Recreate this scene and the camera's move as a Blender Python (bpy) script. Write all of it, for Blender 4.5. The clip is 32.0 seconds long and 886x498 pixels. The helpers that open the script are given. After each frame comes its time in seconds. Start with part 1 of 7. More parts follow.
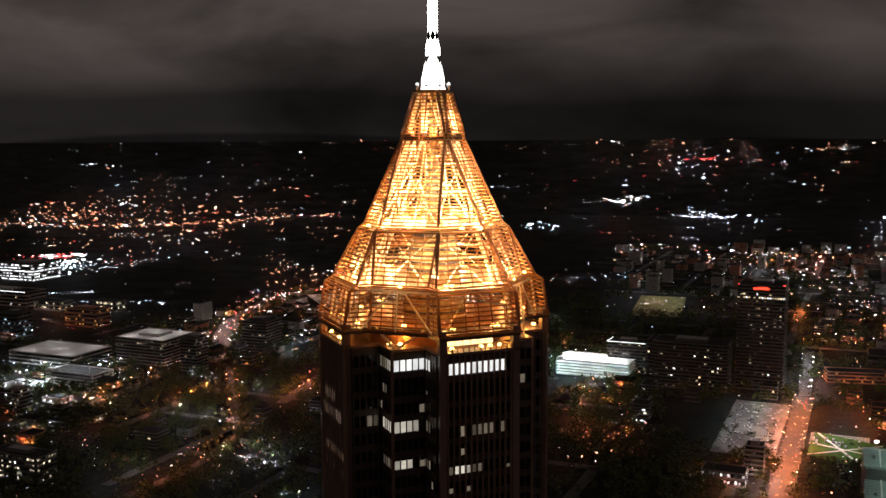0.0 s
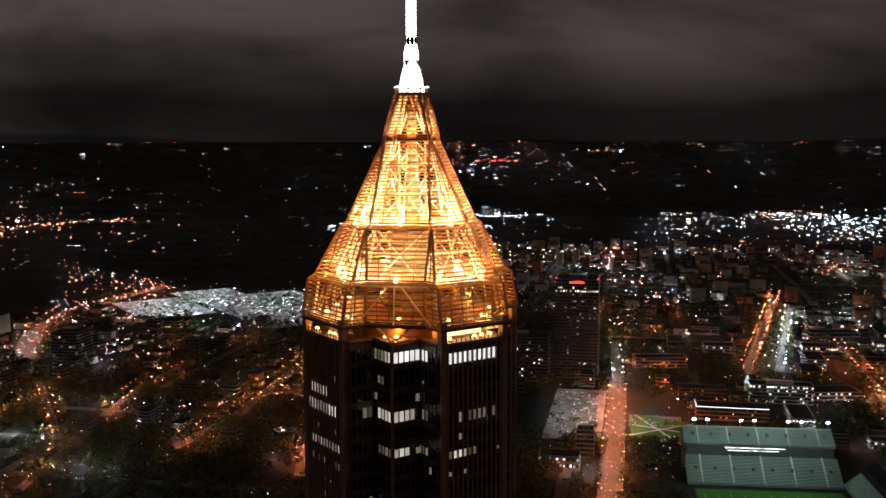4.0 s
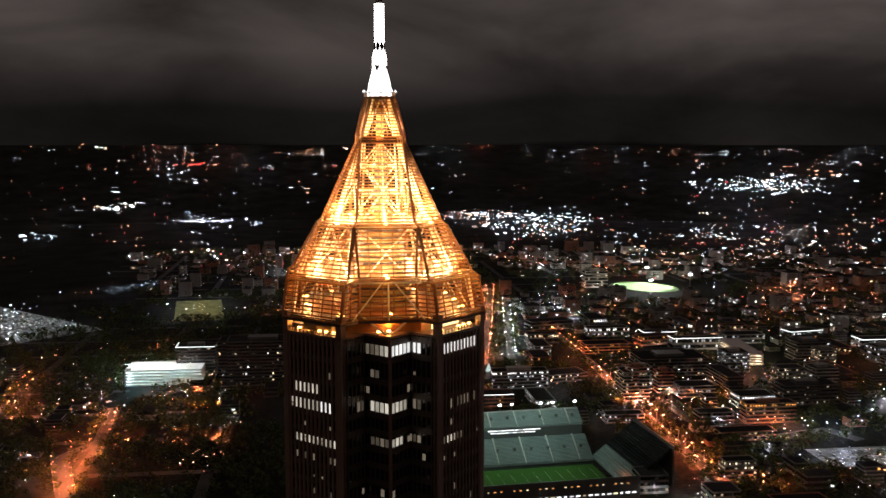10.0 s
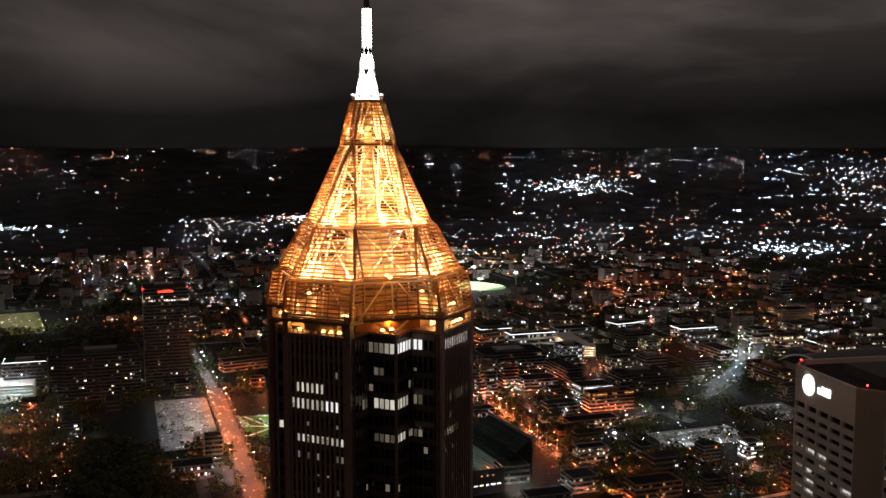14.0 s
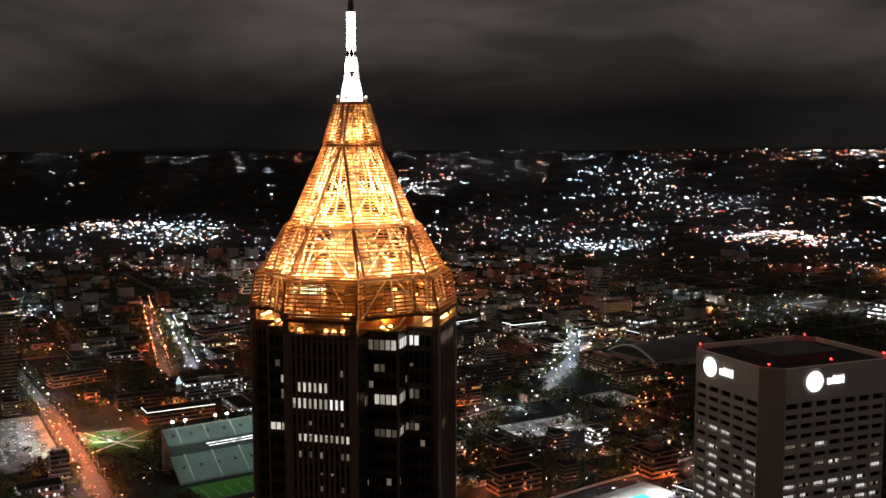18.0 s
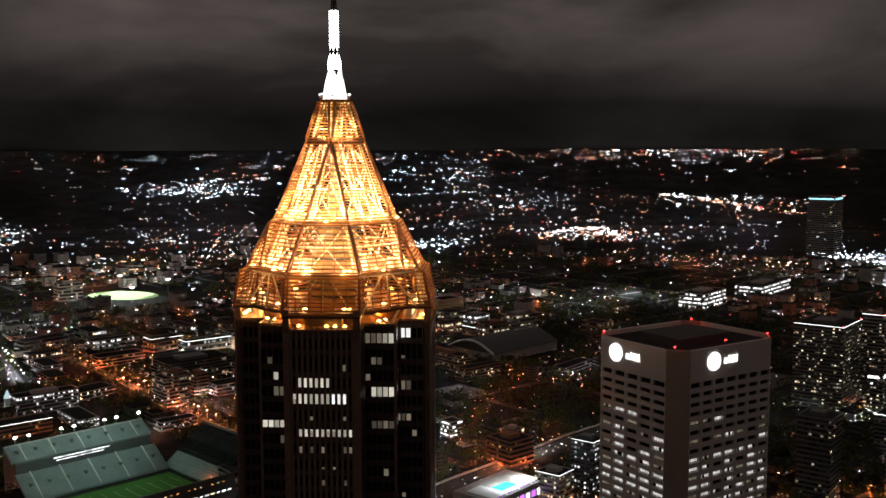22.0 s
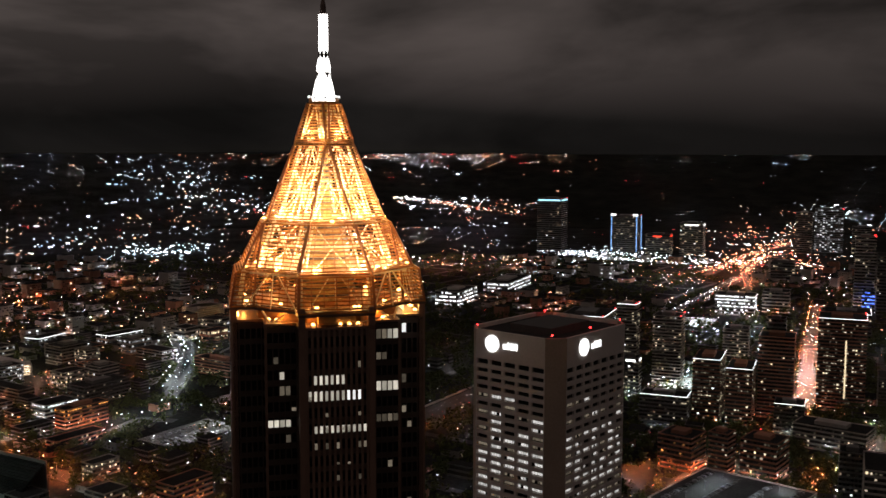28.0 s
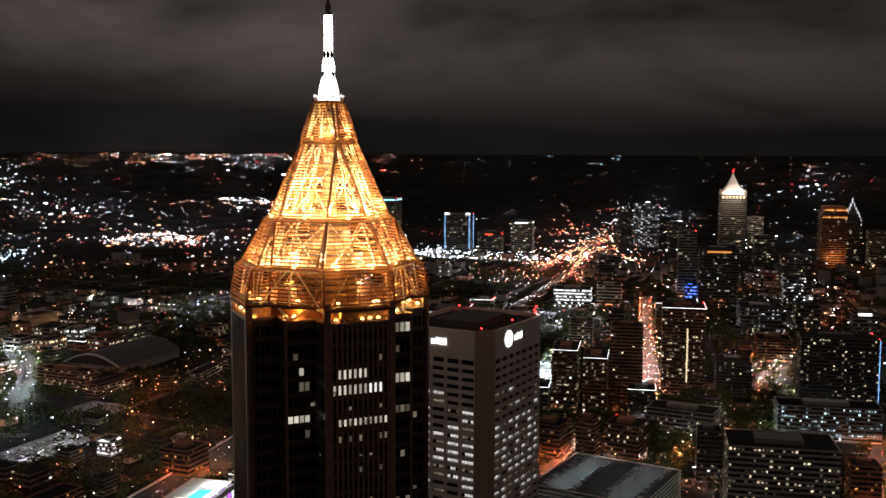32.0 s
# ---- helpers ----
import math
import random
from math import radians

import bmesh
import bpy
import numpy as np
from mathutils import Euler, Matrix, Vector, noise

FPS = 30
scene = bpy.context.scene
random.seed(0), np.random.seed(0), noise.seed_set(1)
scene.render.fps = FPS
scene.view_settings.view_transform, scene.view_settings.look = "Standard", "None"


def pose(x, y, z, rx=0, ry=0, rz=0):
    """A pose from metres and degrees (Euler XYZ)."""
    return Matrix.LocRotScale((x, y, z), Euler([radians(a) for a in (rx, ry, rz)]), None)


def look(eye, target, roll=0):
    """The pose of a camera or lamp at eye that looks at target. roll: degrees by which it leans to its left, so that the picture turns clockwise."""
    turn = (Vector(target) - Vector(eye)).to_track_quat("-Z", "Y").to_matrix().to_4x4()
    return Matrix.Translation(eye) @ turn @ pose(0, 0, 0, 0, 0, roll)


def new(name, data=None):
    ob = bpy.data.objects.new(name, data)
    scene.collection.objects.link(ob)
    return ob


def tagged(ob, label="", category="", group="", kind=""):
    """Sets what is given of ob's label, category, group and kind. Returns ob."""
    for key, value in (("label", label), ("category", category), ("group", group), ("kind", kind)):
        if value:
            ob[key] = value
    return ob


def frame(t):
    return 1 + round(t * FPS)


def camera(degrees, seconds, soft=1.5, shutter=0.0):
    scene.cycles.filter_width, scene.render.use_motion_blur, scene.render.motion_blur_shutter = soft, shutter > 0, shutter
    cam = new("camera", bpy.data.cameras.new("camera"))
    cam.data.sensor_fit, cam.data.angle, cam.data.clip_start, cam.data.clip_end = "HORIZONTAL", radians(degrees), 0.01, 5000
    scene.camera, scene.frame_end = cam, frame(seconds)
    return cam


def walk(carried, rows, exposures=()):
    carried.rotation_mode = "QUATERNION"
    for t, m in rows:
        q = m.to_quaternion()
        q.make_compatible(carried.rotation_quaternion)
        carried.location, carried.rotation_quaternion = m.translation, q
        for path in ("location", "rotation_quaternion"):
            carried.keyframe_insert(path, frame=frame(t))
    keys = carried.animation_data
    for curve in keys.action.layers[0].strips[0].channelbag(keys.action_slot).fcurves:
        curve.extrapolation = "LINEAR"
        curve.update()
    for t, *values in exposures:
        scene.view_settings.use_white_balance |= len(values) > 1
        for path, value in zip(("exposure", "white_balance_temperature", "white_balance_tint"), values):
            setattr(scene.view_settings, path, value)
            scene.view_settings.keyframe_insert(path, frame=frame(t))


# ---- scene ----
cam = camera(48.16, 32.0, shutter=0.7)
PATH = [
    (0, (1.94, -220.69, 274.88), (1.944, -210.756, 273.760), -0.286),
    (1, (-8.84, -223.18, 274.86), (-8.313, -213.260, 273.741), -0.248),
    (2, (-19.78, -224.94, 274.83), (-18.727, -215.054, 273.719), -0.213),
    (3, (-30.82, -225.94, 274.80), (-29.240, -216.133, 273.692), -0.182),
    (4, (-41.91, -226.21, 274.77), (-39.797, -216.497, 273.661), -0.154),
    (5, (-52.98, -225.74, 274.73), (-50.346, -216.158, 273.626), -0.130),
    (6, (-64.00, -224.58, 274.69), (-60.853, -215.155, 273.591), -0.106),
    (7, (-74.93, -222.78, 274.65), (-71.294, -213.531, 273.558), -0.082),
    (8, (-85.77, -220.38, 274.61), (-81.654, -211.331, 273.529), -0.055),
    (9, (-96.49, -217.42, 274.59), (-91.917, -208.591, 273.509), -0.024),
    (10, (-107.04, -213.91, 274.57), (-102.041, -205.321, 273.493), 0.004),
    (11, (-117.39, -209.87, 274.55), (-111.975, -201.532, 273.480), 0.024),
    (12, (-127.48, -205.31, 274.53), (-121.671, -197.239, 273.467), 0.027),
    (13, (-137.29, -200.24, 274.50), (-131.091, -192.463, 273.450), 0.009),
    (14, (-146.82, -194.68, 274.47), (-140.251, -187.213, 273.421), -0.025),
    (15, (-156.11, -188.62, 274.41), (-149.174, -181.492, 273.370), -0.066),
    (16, (-165.16, -182.07, 274.32), (-157.885, -175.291, 273.289), -0.107),
    (17, (-173.99, -175.02, 274.20), (-166.387, -168.607, 273.173), -0.140),
    (18, (-182.51, -167.51, 274.05), (-174.601, -161.471, 273.028), -0.163),
    (19, (-190.63, -159.58, 273.88), (-182.438, -153.940, 272.866), -0.174),
    (20, (-198.27, -151.32, 273.71), (-189.814, -146.084, 272.699), -0.173),
    (21, (-205.39, -142.78, 273.55), (-196.681, -137.967, 272.536), -0.159),
    (22, (-212.02, -133.97, 273.41), (-203.094, -129.589, 272.386), -0.132),
    (23, (-218.25, -124.87, 273.28), (-209.123, -120.918, 272.255), -0.095),
    (24, (-224.14, -115.42, 273.17), (-214.834, -111.908, 272.150), -0.049),
    (25, (-229.73, -105.58, 273.09), (-220.264, -102.512, 272.075), 0.003),
    (26, (-234.99, -95.36, 273.02), (-225.389, -92.734, 272.018), 0.058),
    (27, (-239.88, -84.77, 272.96), (-230.168, -82.590, 271.963), 0.109),
    (28, (-244.36, -73.83, 272.88), (-234.562, -72.102, 271.896), 0.152),
    (29, (-248.41, -62.57, 272.78), (-238.538, -61.295, 271.802), 0.182),
    (30, (-251.99, -51.01, 272.66), (-242.069, -50.183, 271.681), 0.198),
    (31, (-255.08, -39.15, 272.51), (-245.132, -38.781, 271.532), 0.201),
    (32, (-257.65, -27.01, 272.33), (-247.702, -27.106, 271.354), 0.190),
]

walk(cam, [(t, look(e, g, roll)) for t, e, g, roll in PATH])

# ---- night sky: low overcast lit from below by the city ----
scene.view_settings.exposure = 0.0
world = bpy.data.worlds.new("night_sky")
scene.world = world
world.use_nodes = True
wn, wl = world.node_tree.nodes, world.node_tree.links
wn.clear()


def wnode(kind, **kw):
    n = wn.new(kind)
    for key, value in kw.items():
        n.inputs[key].default_value = value
    return n


w_out, w_bg = wnode("ShaderNodeOutputWorld"), wnode("ShaderNodeBackground", Strength=1.0)
w_co, w_sep = wnode("ShaderNodeTexCoord"), wnode("ShaderNodeSeparateXYZ")
w_map = wnode("ShaderNodeMapping", Scale=(1.0, 1.0, 3.0))
w_n1 = wnode("ShaderNodeTexNoise", Scale=3.1, Detail=5.0, Roughness=0.52, Distortion=0.35)
w_n2 = wnode("ShaderNodeTexNoise", Scale=1.3, Detail=2.0, Roughness=0.4)
w_ma, w_ramp, w_ramp2, w_mix = wn.new("ShaderNodeMath"), wn.new("ShaderNodeValToRGB"), wn.new("ShaderNodeValToRGB"), wn.new("ShaderNodeMixRGB")
w_ma.operation = "MULTIPLY_ADD"
w_ma.inputs[1].default_value = 0.15
w_add = wn.new("ShaderNodeMath")
w_add.operation = "ADD"
w_off = wn.new("ShaderNodeMath")
w_off.operation = "SUBTRACT"
w_off.inputs[1].default_value = 0.075
wl.new(w_co.outputs["Generated"], w_sep.inputs[0])
wl.new(w_co.outputs["Generated"], w_map.inputs[0])
wl.new(w_map.outputs[0], w_n1.inputs["Vector"])
wl.new(w_map.outputs[0], w_n2.inputs["Vector"])
wl.new(w_n2.outputs[0], w_ma.inputs[0])
wl.new(w_sep.outputs["Z"], w_ma.inputs[2])
wl.new(w_ma.outputs[0], w_off.inputs[0])
ramp = w_ramp.color_ramp
ramp.elements[0].position, ramp.elements[0].color = 0.0, (0.0055, 0.005, 0.005, 1)
ramp.elements[1].position, ramp.elements[1].color = 1.0, (0.135, 0.113, 0.104, 1)
for at, col in ((0.004, (0.011, 0.0098, 0.009, 1)), (0.014, (0.0095, 0.0086, 0.0082, 1)), (0.045, (0.0098, 0.0088, 0.0084, 1)), (0.075, (0.030, 0.0247, 0.0236, 1)), (0.12, (0.064, 0.0525, 0.0495, 1)), (0.24, (0.060, 0.0495, 0.0465, 1)), (0.42, (0.104, 0.085, 0.08, 1))):
    el = ramp.elements.new(at)
    el.color = col
wl.new(w_off.outputs[0], w_ramp.inputs[0])
r2 = w_ramp2.color_ramp
r2.elements[0].position, r2.elements[0].color = 0.37, (0.44, 0.44, 0.43, 1)
r2.elements[1].position, r2.elements[1].color = 0.61, (1.22, 1.2, 1.18, 1)
wl.new(w_n1.outputs[0], w_ramp2.inputs[0])
w_mix.blend_type = "MULTIPLY"
w_mix.inputs[0].default_value = 1.0
wl.new(w_ramp.outputs[0], w_mix.inputs[1])
wl.new(w_ramp2.outputs[0], w_mix.inputs[2])
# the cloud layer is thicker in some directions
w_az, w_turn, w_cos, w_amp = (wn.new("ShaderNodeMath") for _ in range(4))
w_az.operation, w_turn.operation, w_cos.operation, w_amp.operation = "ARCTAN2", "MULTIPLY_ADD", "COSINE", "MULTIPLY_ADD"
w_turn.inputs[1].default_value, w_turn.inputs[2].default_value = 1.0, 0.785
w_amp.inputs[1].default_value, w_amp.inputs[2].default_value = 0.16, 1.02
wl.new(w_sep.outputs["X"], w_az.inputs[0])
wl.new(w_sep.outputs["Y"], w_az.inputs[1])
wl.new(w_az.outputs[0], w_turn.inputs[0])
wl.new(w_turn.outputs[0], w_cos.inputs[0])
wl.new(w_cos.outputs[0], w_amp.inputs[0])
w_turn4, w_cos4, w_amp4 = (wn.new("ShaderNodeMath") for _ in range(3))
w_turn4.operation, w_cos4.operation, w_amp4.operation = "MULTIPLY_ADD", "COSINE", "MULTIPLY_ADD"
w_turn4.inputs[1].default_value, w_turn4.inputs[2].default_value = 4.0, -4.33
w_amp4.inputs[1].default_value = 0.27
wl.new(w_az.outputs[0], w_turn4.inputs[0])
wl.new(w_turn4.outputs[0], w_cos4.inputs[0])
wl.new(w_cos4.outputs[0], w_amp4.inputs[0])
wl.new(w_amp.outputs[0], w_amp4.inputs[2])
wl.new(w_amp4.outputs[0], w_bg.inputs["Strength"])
wl.new(w_mix.outputs[0], w_bg.inputs["Color"])
wl.new(w_bg.outputs[0], w_out.inputs[0])


# ---- materials ----
def surface(name, colour, rough=0.7, metal=0.0, vary=0.25, scale=0.3, bump=0.0, fine=6.0, per_object=0.0, clear=0.0):
    """A painted, stone or metal surface with stains at one scale and grain at another."""
    m = bpy.data.materials.new(name)
    m.use_nodes = True
    nt = m.node_tree
    n, k = nt.nodes, nt.links
    b = n["Principled BSDF"]
    b.inputs["Roughness"].default_value, b.inputs["Metallic"].default_value = rough, metal
    if rough > 0.8:
        b.inputs["Specular IOR Level"].default_value = 0.06   # broken, dusty surfaces have hardly any sheen
    co = n.new("ShaderNodeTexCoord")
    big, small = n.new("ShaderNodeTexNoise"), n.new("ShaderNodeTexNoise")
    big.inputs["Scale"].default_value, big.inputs["Detail"].default_value = scale, 4
    small.inputs["Scale"].default_value, small.inputs["Detail"].default_value = scale * fine, 3
    for q in (big, small):
        k.new(co.outputs["Object"], q.inputs["Vector"])
    add = n.new("ShaderNodeMath")
    add.operation = "ADD"
    k.new(big.outputs[0], add.inputs[0])
    k.new(small.outputs[0], add.inputs[1])
    ma = n.new("ShaderNodeMath")
    ma.operation = "MULTIPLY_ADD"
    ma.inputs[1].default_value, ma.inputs[2].default_value = vary * 2, 1 - 2 * vary
    k.new(add.outputs[0], ma.inputs[0])
    src = ma.outputs[0]
    if per_object:
        oi, m2, m3 = n.new("ShaderNodeObjectInfo"), n.new("ShaderNodeMath"), n.new("ShaderNodeMath")
        m2.operation, m3.operation = "MULTIPLY_ADD", "MULTIPLY"
        m2.inputs[1].default_value, m2.inputs[2].default_value = per_object * 2, 1 - per_object
        k.new(oi.outputs["Random"], m2.inputs[0])
        k.new(m2.outputs[0], m3.inputs[0])
        k.new(src, m3.inputs[1])
        src = m3.outputs[0]
    mx = n.new("ShaderNodeVectorMath")
    mx.operation = "SCALE"
    mx.inputs[0].default_value = colour
    k.new(src, mx.inputs["Scale"])
    k.new(mx.outputs[0], b.inputs["Base Color"])
    if clear:
        b.inputs["Coat Weight"].default_value = clear
    if bump:
        bp = n.new("ShaderNodeBump")
        bp.inputs["Strength"].default_value, bp.inputs["Distance"].default_value = bump, 0.1
        k.new(small.outputs[0], bp.inputs["Height"])
        k.new(bp.outputs[0], b.inputs["Normal"])
    return m


def glow(name, colour, strength, vary=0.0, scale=1.0, casts=False, per_object=0.0, per_island=0.0):
    """Something that gives off light: a lamp, a lit window, a lit sign, or a lit surface given emission."""
    m = bpy.data.materials.new(name)
    m.use_nodes = True
    n, k = m.node_tree.nodes, m.node_tree.links
    n.clear()
    e, o = n.new("ShaderNodeEmission"), n.new("ShaderNodeOutputMaterial")
    e.inputs["Color"].default_value, e.inputs["Strength"].default_value = (*colour, 1), strength
    src = None
    if vary:
        co, t, ma = n.new("ShaderNodeTexCoord"), n.new("ShaderNodeTexNoise"), n.new("ShaderNodeMath")
        t.inputs["Scale"].default_value = scale
        k.new(co.outputs["Object"], t.inputs["Vector"])
        ma.operation = "MULTIPLY_ADD"
        ma.inputs[1].default_value, ma.inputs[2].default_value = strength * vary * 2, strength * (1 - vary)
        k.new(t.outputs[0], ma.inputs[0])
        src = ma.outputs[0]
    if per_object:
        oi, m2 = n.new("ShaderNodeObjectInfo"), n.new("ShaderNodeMath")
        m2.operation = "MULTIPLY_ADD"
        m2.inputs[1].default_value, m2.inputs[2].default_value = per_object * 2, 1 - per_object
        k.new(oi.outputs["Random"], m2.inputs[0])
        m3 = n.new("ShaderNodeMath")
        m3.operation = "MULTIPLY"
        k.new(m2.outputs[0], m3.inputs[0])
        if src:
            k.new(src, m3.inputs[1])
        else:
            m3.inputs[1].default_value = strength
        src = m3.outputs[0]
    if per_island:
        ge, pw, m4 = n.new("ShaderNodeNewGeometry"), n.new("ShaderNodeMath"), n.new("ShaderNodeMath")
        pw.operation, m4.operation = "POWER", "MULTIPLY"
        pw.inputs[1].default_value, m4.inputs[1].default_value = per_island, strength
        k.new(ge.outputs["Random Per Island"], pw.inputs[0])
        k.new(pw.outputs[0], m4.inputs[0])
        src = m4.outputs[0]
    if src:
        k.new(src, e.inputs["Strength"])
    k.new(e.outputs[0], o.inputs[0])
    m.cycles.emission_sampling = "FRONT_BACK" if casts else "NONE"
    return m


GRANITE = surface("red_brown_granite", (0.23, 0.135, 0.1), 0.35, 0, 0.3, 0.25, 0.1, 12)
MULLION = surface("dark_bronze_metal", (0.13, 0.092, 0.075), 0.4, 0.5, 0.2, 0.5)
DARKGLASS = surface("dark_tinted_glass", (0.012, 0.011, 0.011), 0.06, 0.0, 0.2, 0.2)
GOLDPAINT = surface("gold_painted_steel", (0.36, 0.15, 0.045), 0.45, 0.35, 0.25, 0.6)
RIB = surface("red_gold_painted_steel", (0.3, 0.12, 0.045), 0.45, 0.2, 0.25, 0.6)
SLAT = surface("gold_leaf_louvre", (0.42, 0.19, 0.048), 0.45, 0.3, 0.3, 0.8)
CORE = surface("pale_gold_cladding", (0.5, 0.32, 0.12), 0.55, 0.1, 0.35, 0.5, 0.2, 5)
STRUT = surface("cream_painted_steel", (0.85, 0.72, 0.5), 0.5, 0.0, 0.2, 0.8)
PIERSTONE = surface("brown_tinted_precast", (0.34, 0.26, 0.21), 0.8, 0, 0.2, 0.08, 0.1, 14)
CONCRETE = surface("pale_precast_concrete", (0.6, 0.53, 0.495), 0.8, 0, 0.18, 0.08, 0.1, 14)
ROOFING = surface("dark_roof_felt", (0.026, 0.025, 0.025), 0.9, 0, 0.6, 0.06, 0, 9, 0.4)
ASPHALT = surface("asphalt", (0.06, 0.058, 0.056), 0.85, 0, 0.7, 0.04, 0.1, 12)
GROUND = surface("dark_lawn_and_lots", (0.015, 0.015, 0.012), 0.95, 0, 1.2, 0.012, 0, 17)
BRICKY = surface("brown_brick_wall", (0.30, 0.15, 0.10), 0.85, 0, 0.25, 0.1, 0, 9, 0.35)
STONEY = surface("grey_plaster_wall", (0.32, 0.295, 0.27), 0.85, 0, 0.25, 0.1, 0, 9, 0.35)
DARKWALL = surface("dark_curtain_wall", (0.11, 0.105, 0.1), 0.5, 0.1, 0.25, 0.1, 0, 9, 0.3)
BLINDS = surface("window_glass_with_blinds", (0.05, 0.048, 0.045), 0.25, 0, 0.4, 0.4)
LEAF = surface("dark_foliage", (0.065, 0.075, 0.03), 0.85, 0, 0.45, 0.15, 0.2, 8)
BARK = surface("tree_bark", (0.11, 0.08, 0.055), 0.9, 0, 0.3, 1.0)
STEEL = surface("galvanised_steel", (0.35, 0.35, 0.35), 0.45, 0.7, 0.2, 0.5)
WHITEPAINT = surface("white_paint", (0.75, 0.75, 0.73), 0.6, 0, 0.1, 0.4)
SEATS = surface("grey_stadium_seating", (0.2, 0.225, 0.215), 0.7, 0, 0.25, 0.08, 0.2, 14)
TURF = surface("green_sports_turf", (0.045, 0.105, 0.02), 0.9, 0, 0.25, 0.05, 0, 12)

G_SPIRE = glow("white_spire_glow", (1.0, 0.96, 0.92), 3.2, 0.25, 0.4, True)
G_FLOOD = glow("warm_floodlight", (1.0, 0.5, 0.14), 10.0)
G_OFFICE = glow("office_light", (1.0, 0.92, 0.76), 0.5, 0.35, 0.8, False, 0.45)
G_OFFDIM = glow("dim_office_light", (1.0, 0.82, 0.6), 0.12, 0.5, 0.8, False, 0.6)
G_OFFBRIGHT = glow("bright_office_light", (0.98, 0.97, 0.95), 0.95, 0.2, 0.6, False, 0.2)
G_SIGN = glow("white_sign_light", (1.0, 1.0, 1.0), 2.2)
G_BANK = glow("floodlight_bank", (0.88, 0.96, 1.0), 14.0)
G_RED = glow("red_beacon", (1.0, 0.03, 0.03), 10.0, casts=True)
G_WHITE = glow("white_lamp", (0.84, 0.92, 1.0), 46.0, per_island=3.3)
G_WARM = glow("warm_lamp", (1.0, 0.68, 0.44), 30.0, per_island=3.1)
G_ORANGE = glow("sodium_lamp", (1.0, 0.36, 0.19), 28.0, per_island=2.9)
G_COOL = glow("cool_lamp", (0.55, 0.78, 1.0), 30.0, per_island=3.1)
G_REDS = glow("red_lamp", (1.0, 0.08, 0.07), 9.0, per_island=2.0)
G_BRAND = glow("red_sign_light", (1.0, 0.06, 0.03), 2.0)
G_SODIUM = glow("sodium_street_light", (1.0, 0.22, 0.08), 3500.0, casts=True)
G_METAL = glow("metal_halide_light", (0.87, 0.96, 1.0), 3200.0, casts=True)
G_BLUE = glow("blue_led", (0.25, 0.52, 1.0), 1.6)
G_CYAN = glow("cyan_roof_light", (0.35, 0.8, 1.0), 1.8)
G_TEAL = glow("teal_light", (0.1, 0.9, 0.75), 1.6)
G_PURPLE = glow("purple_light", (0.45, 0.1, 1.0), 1.8)


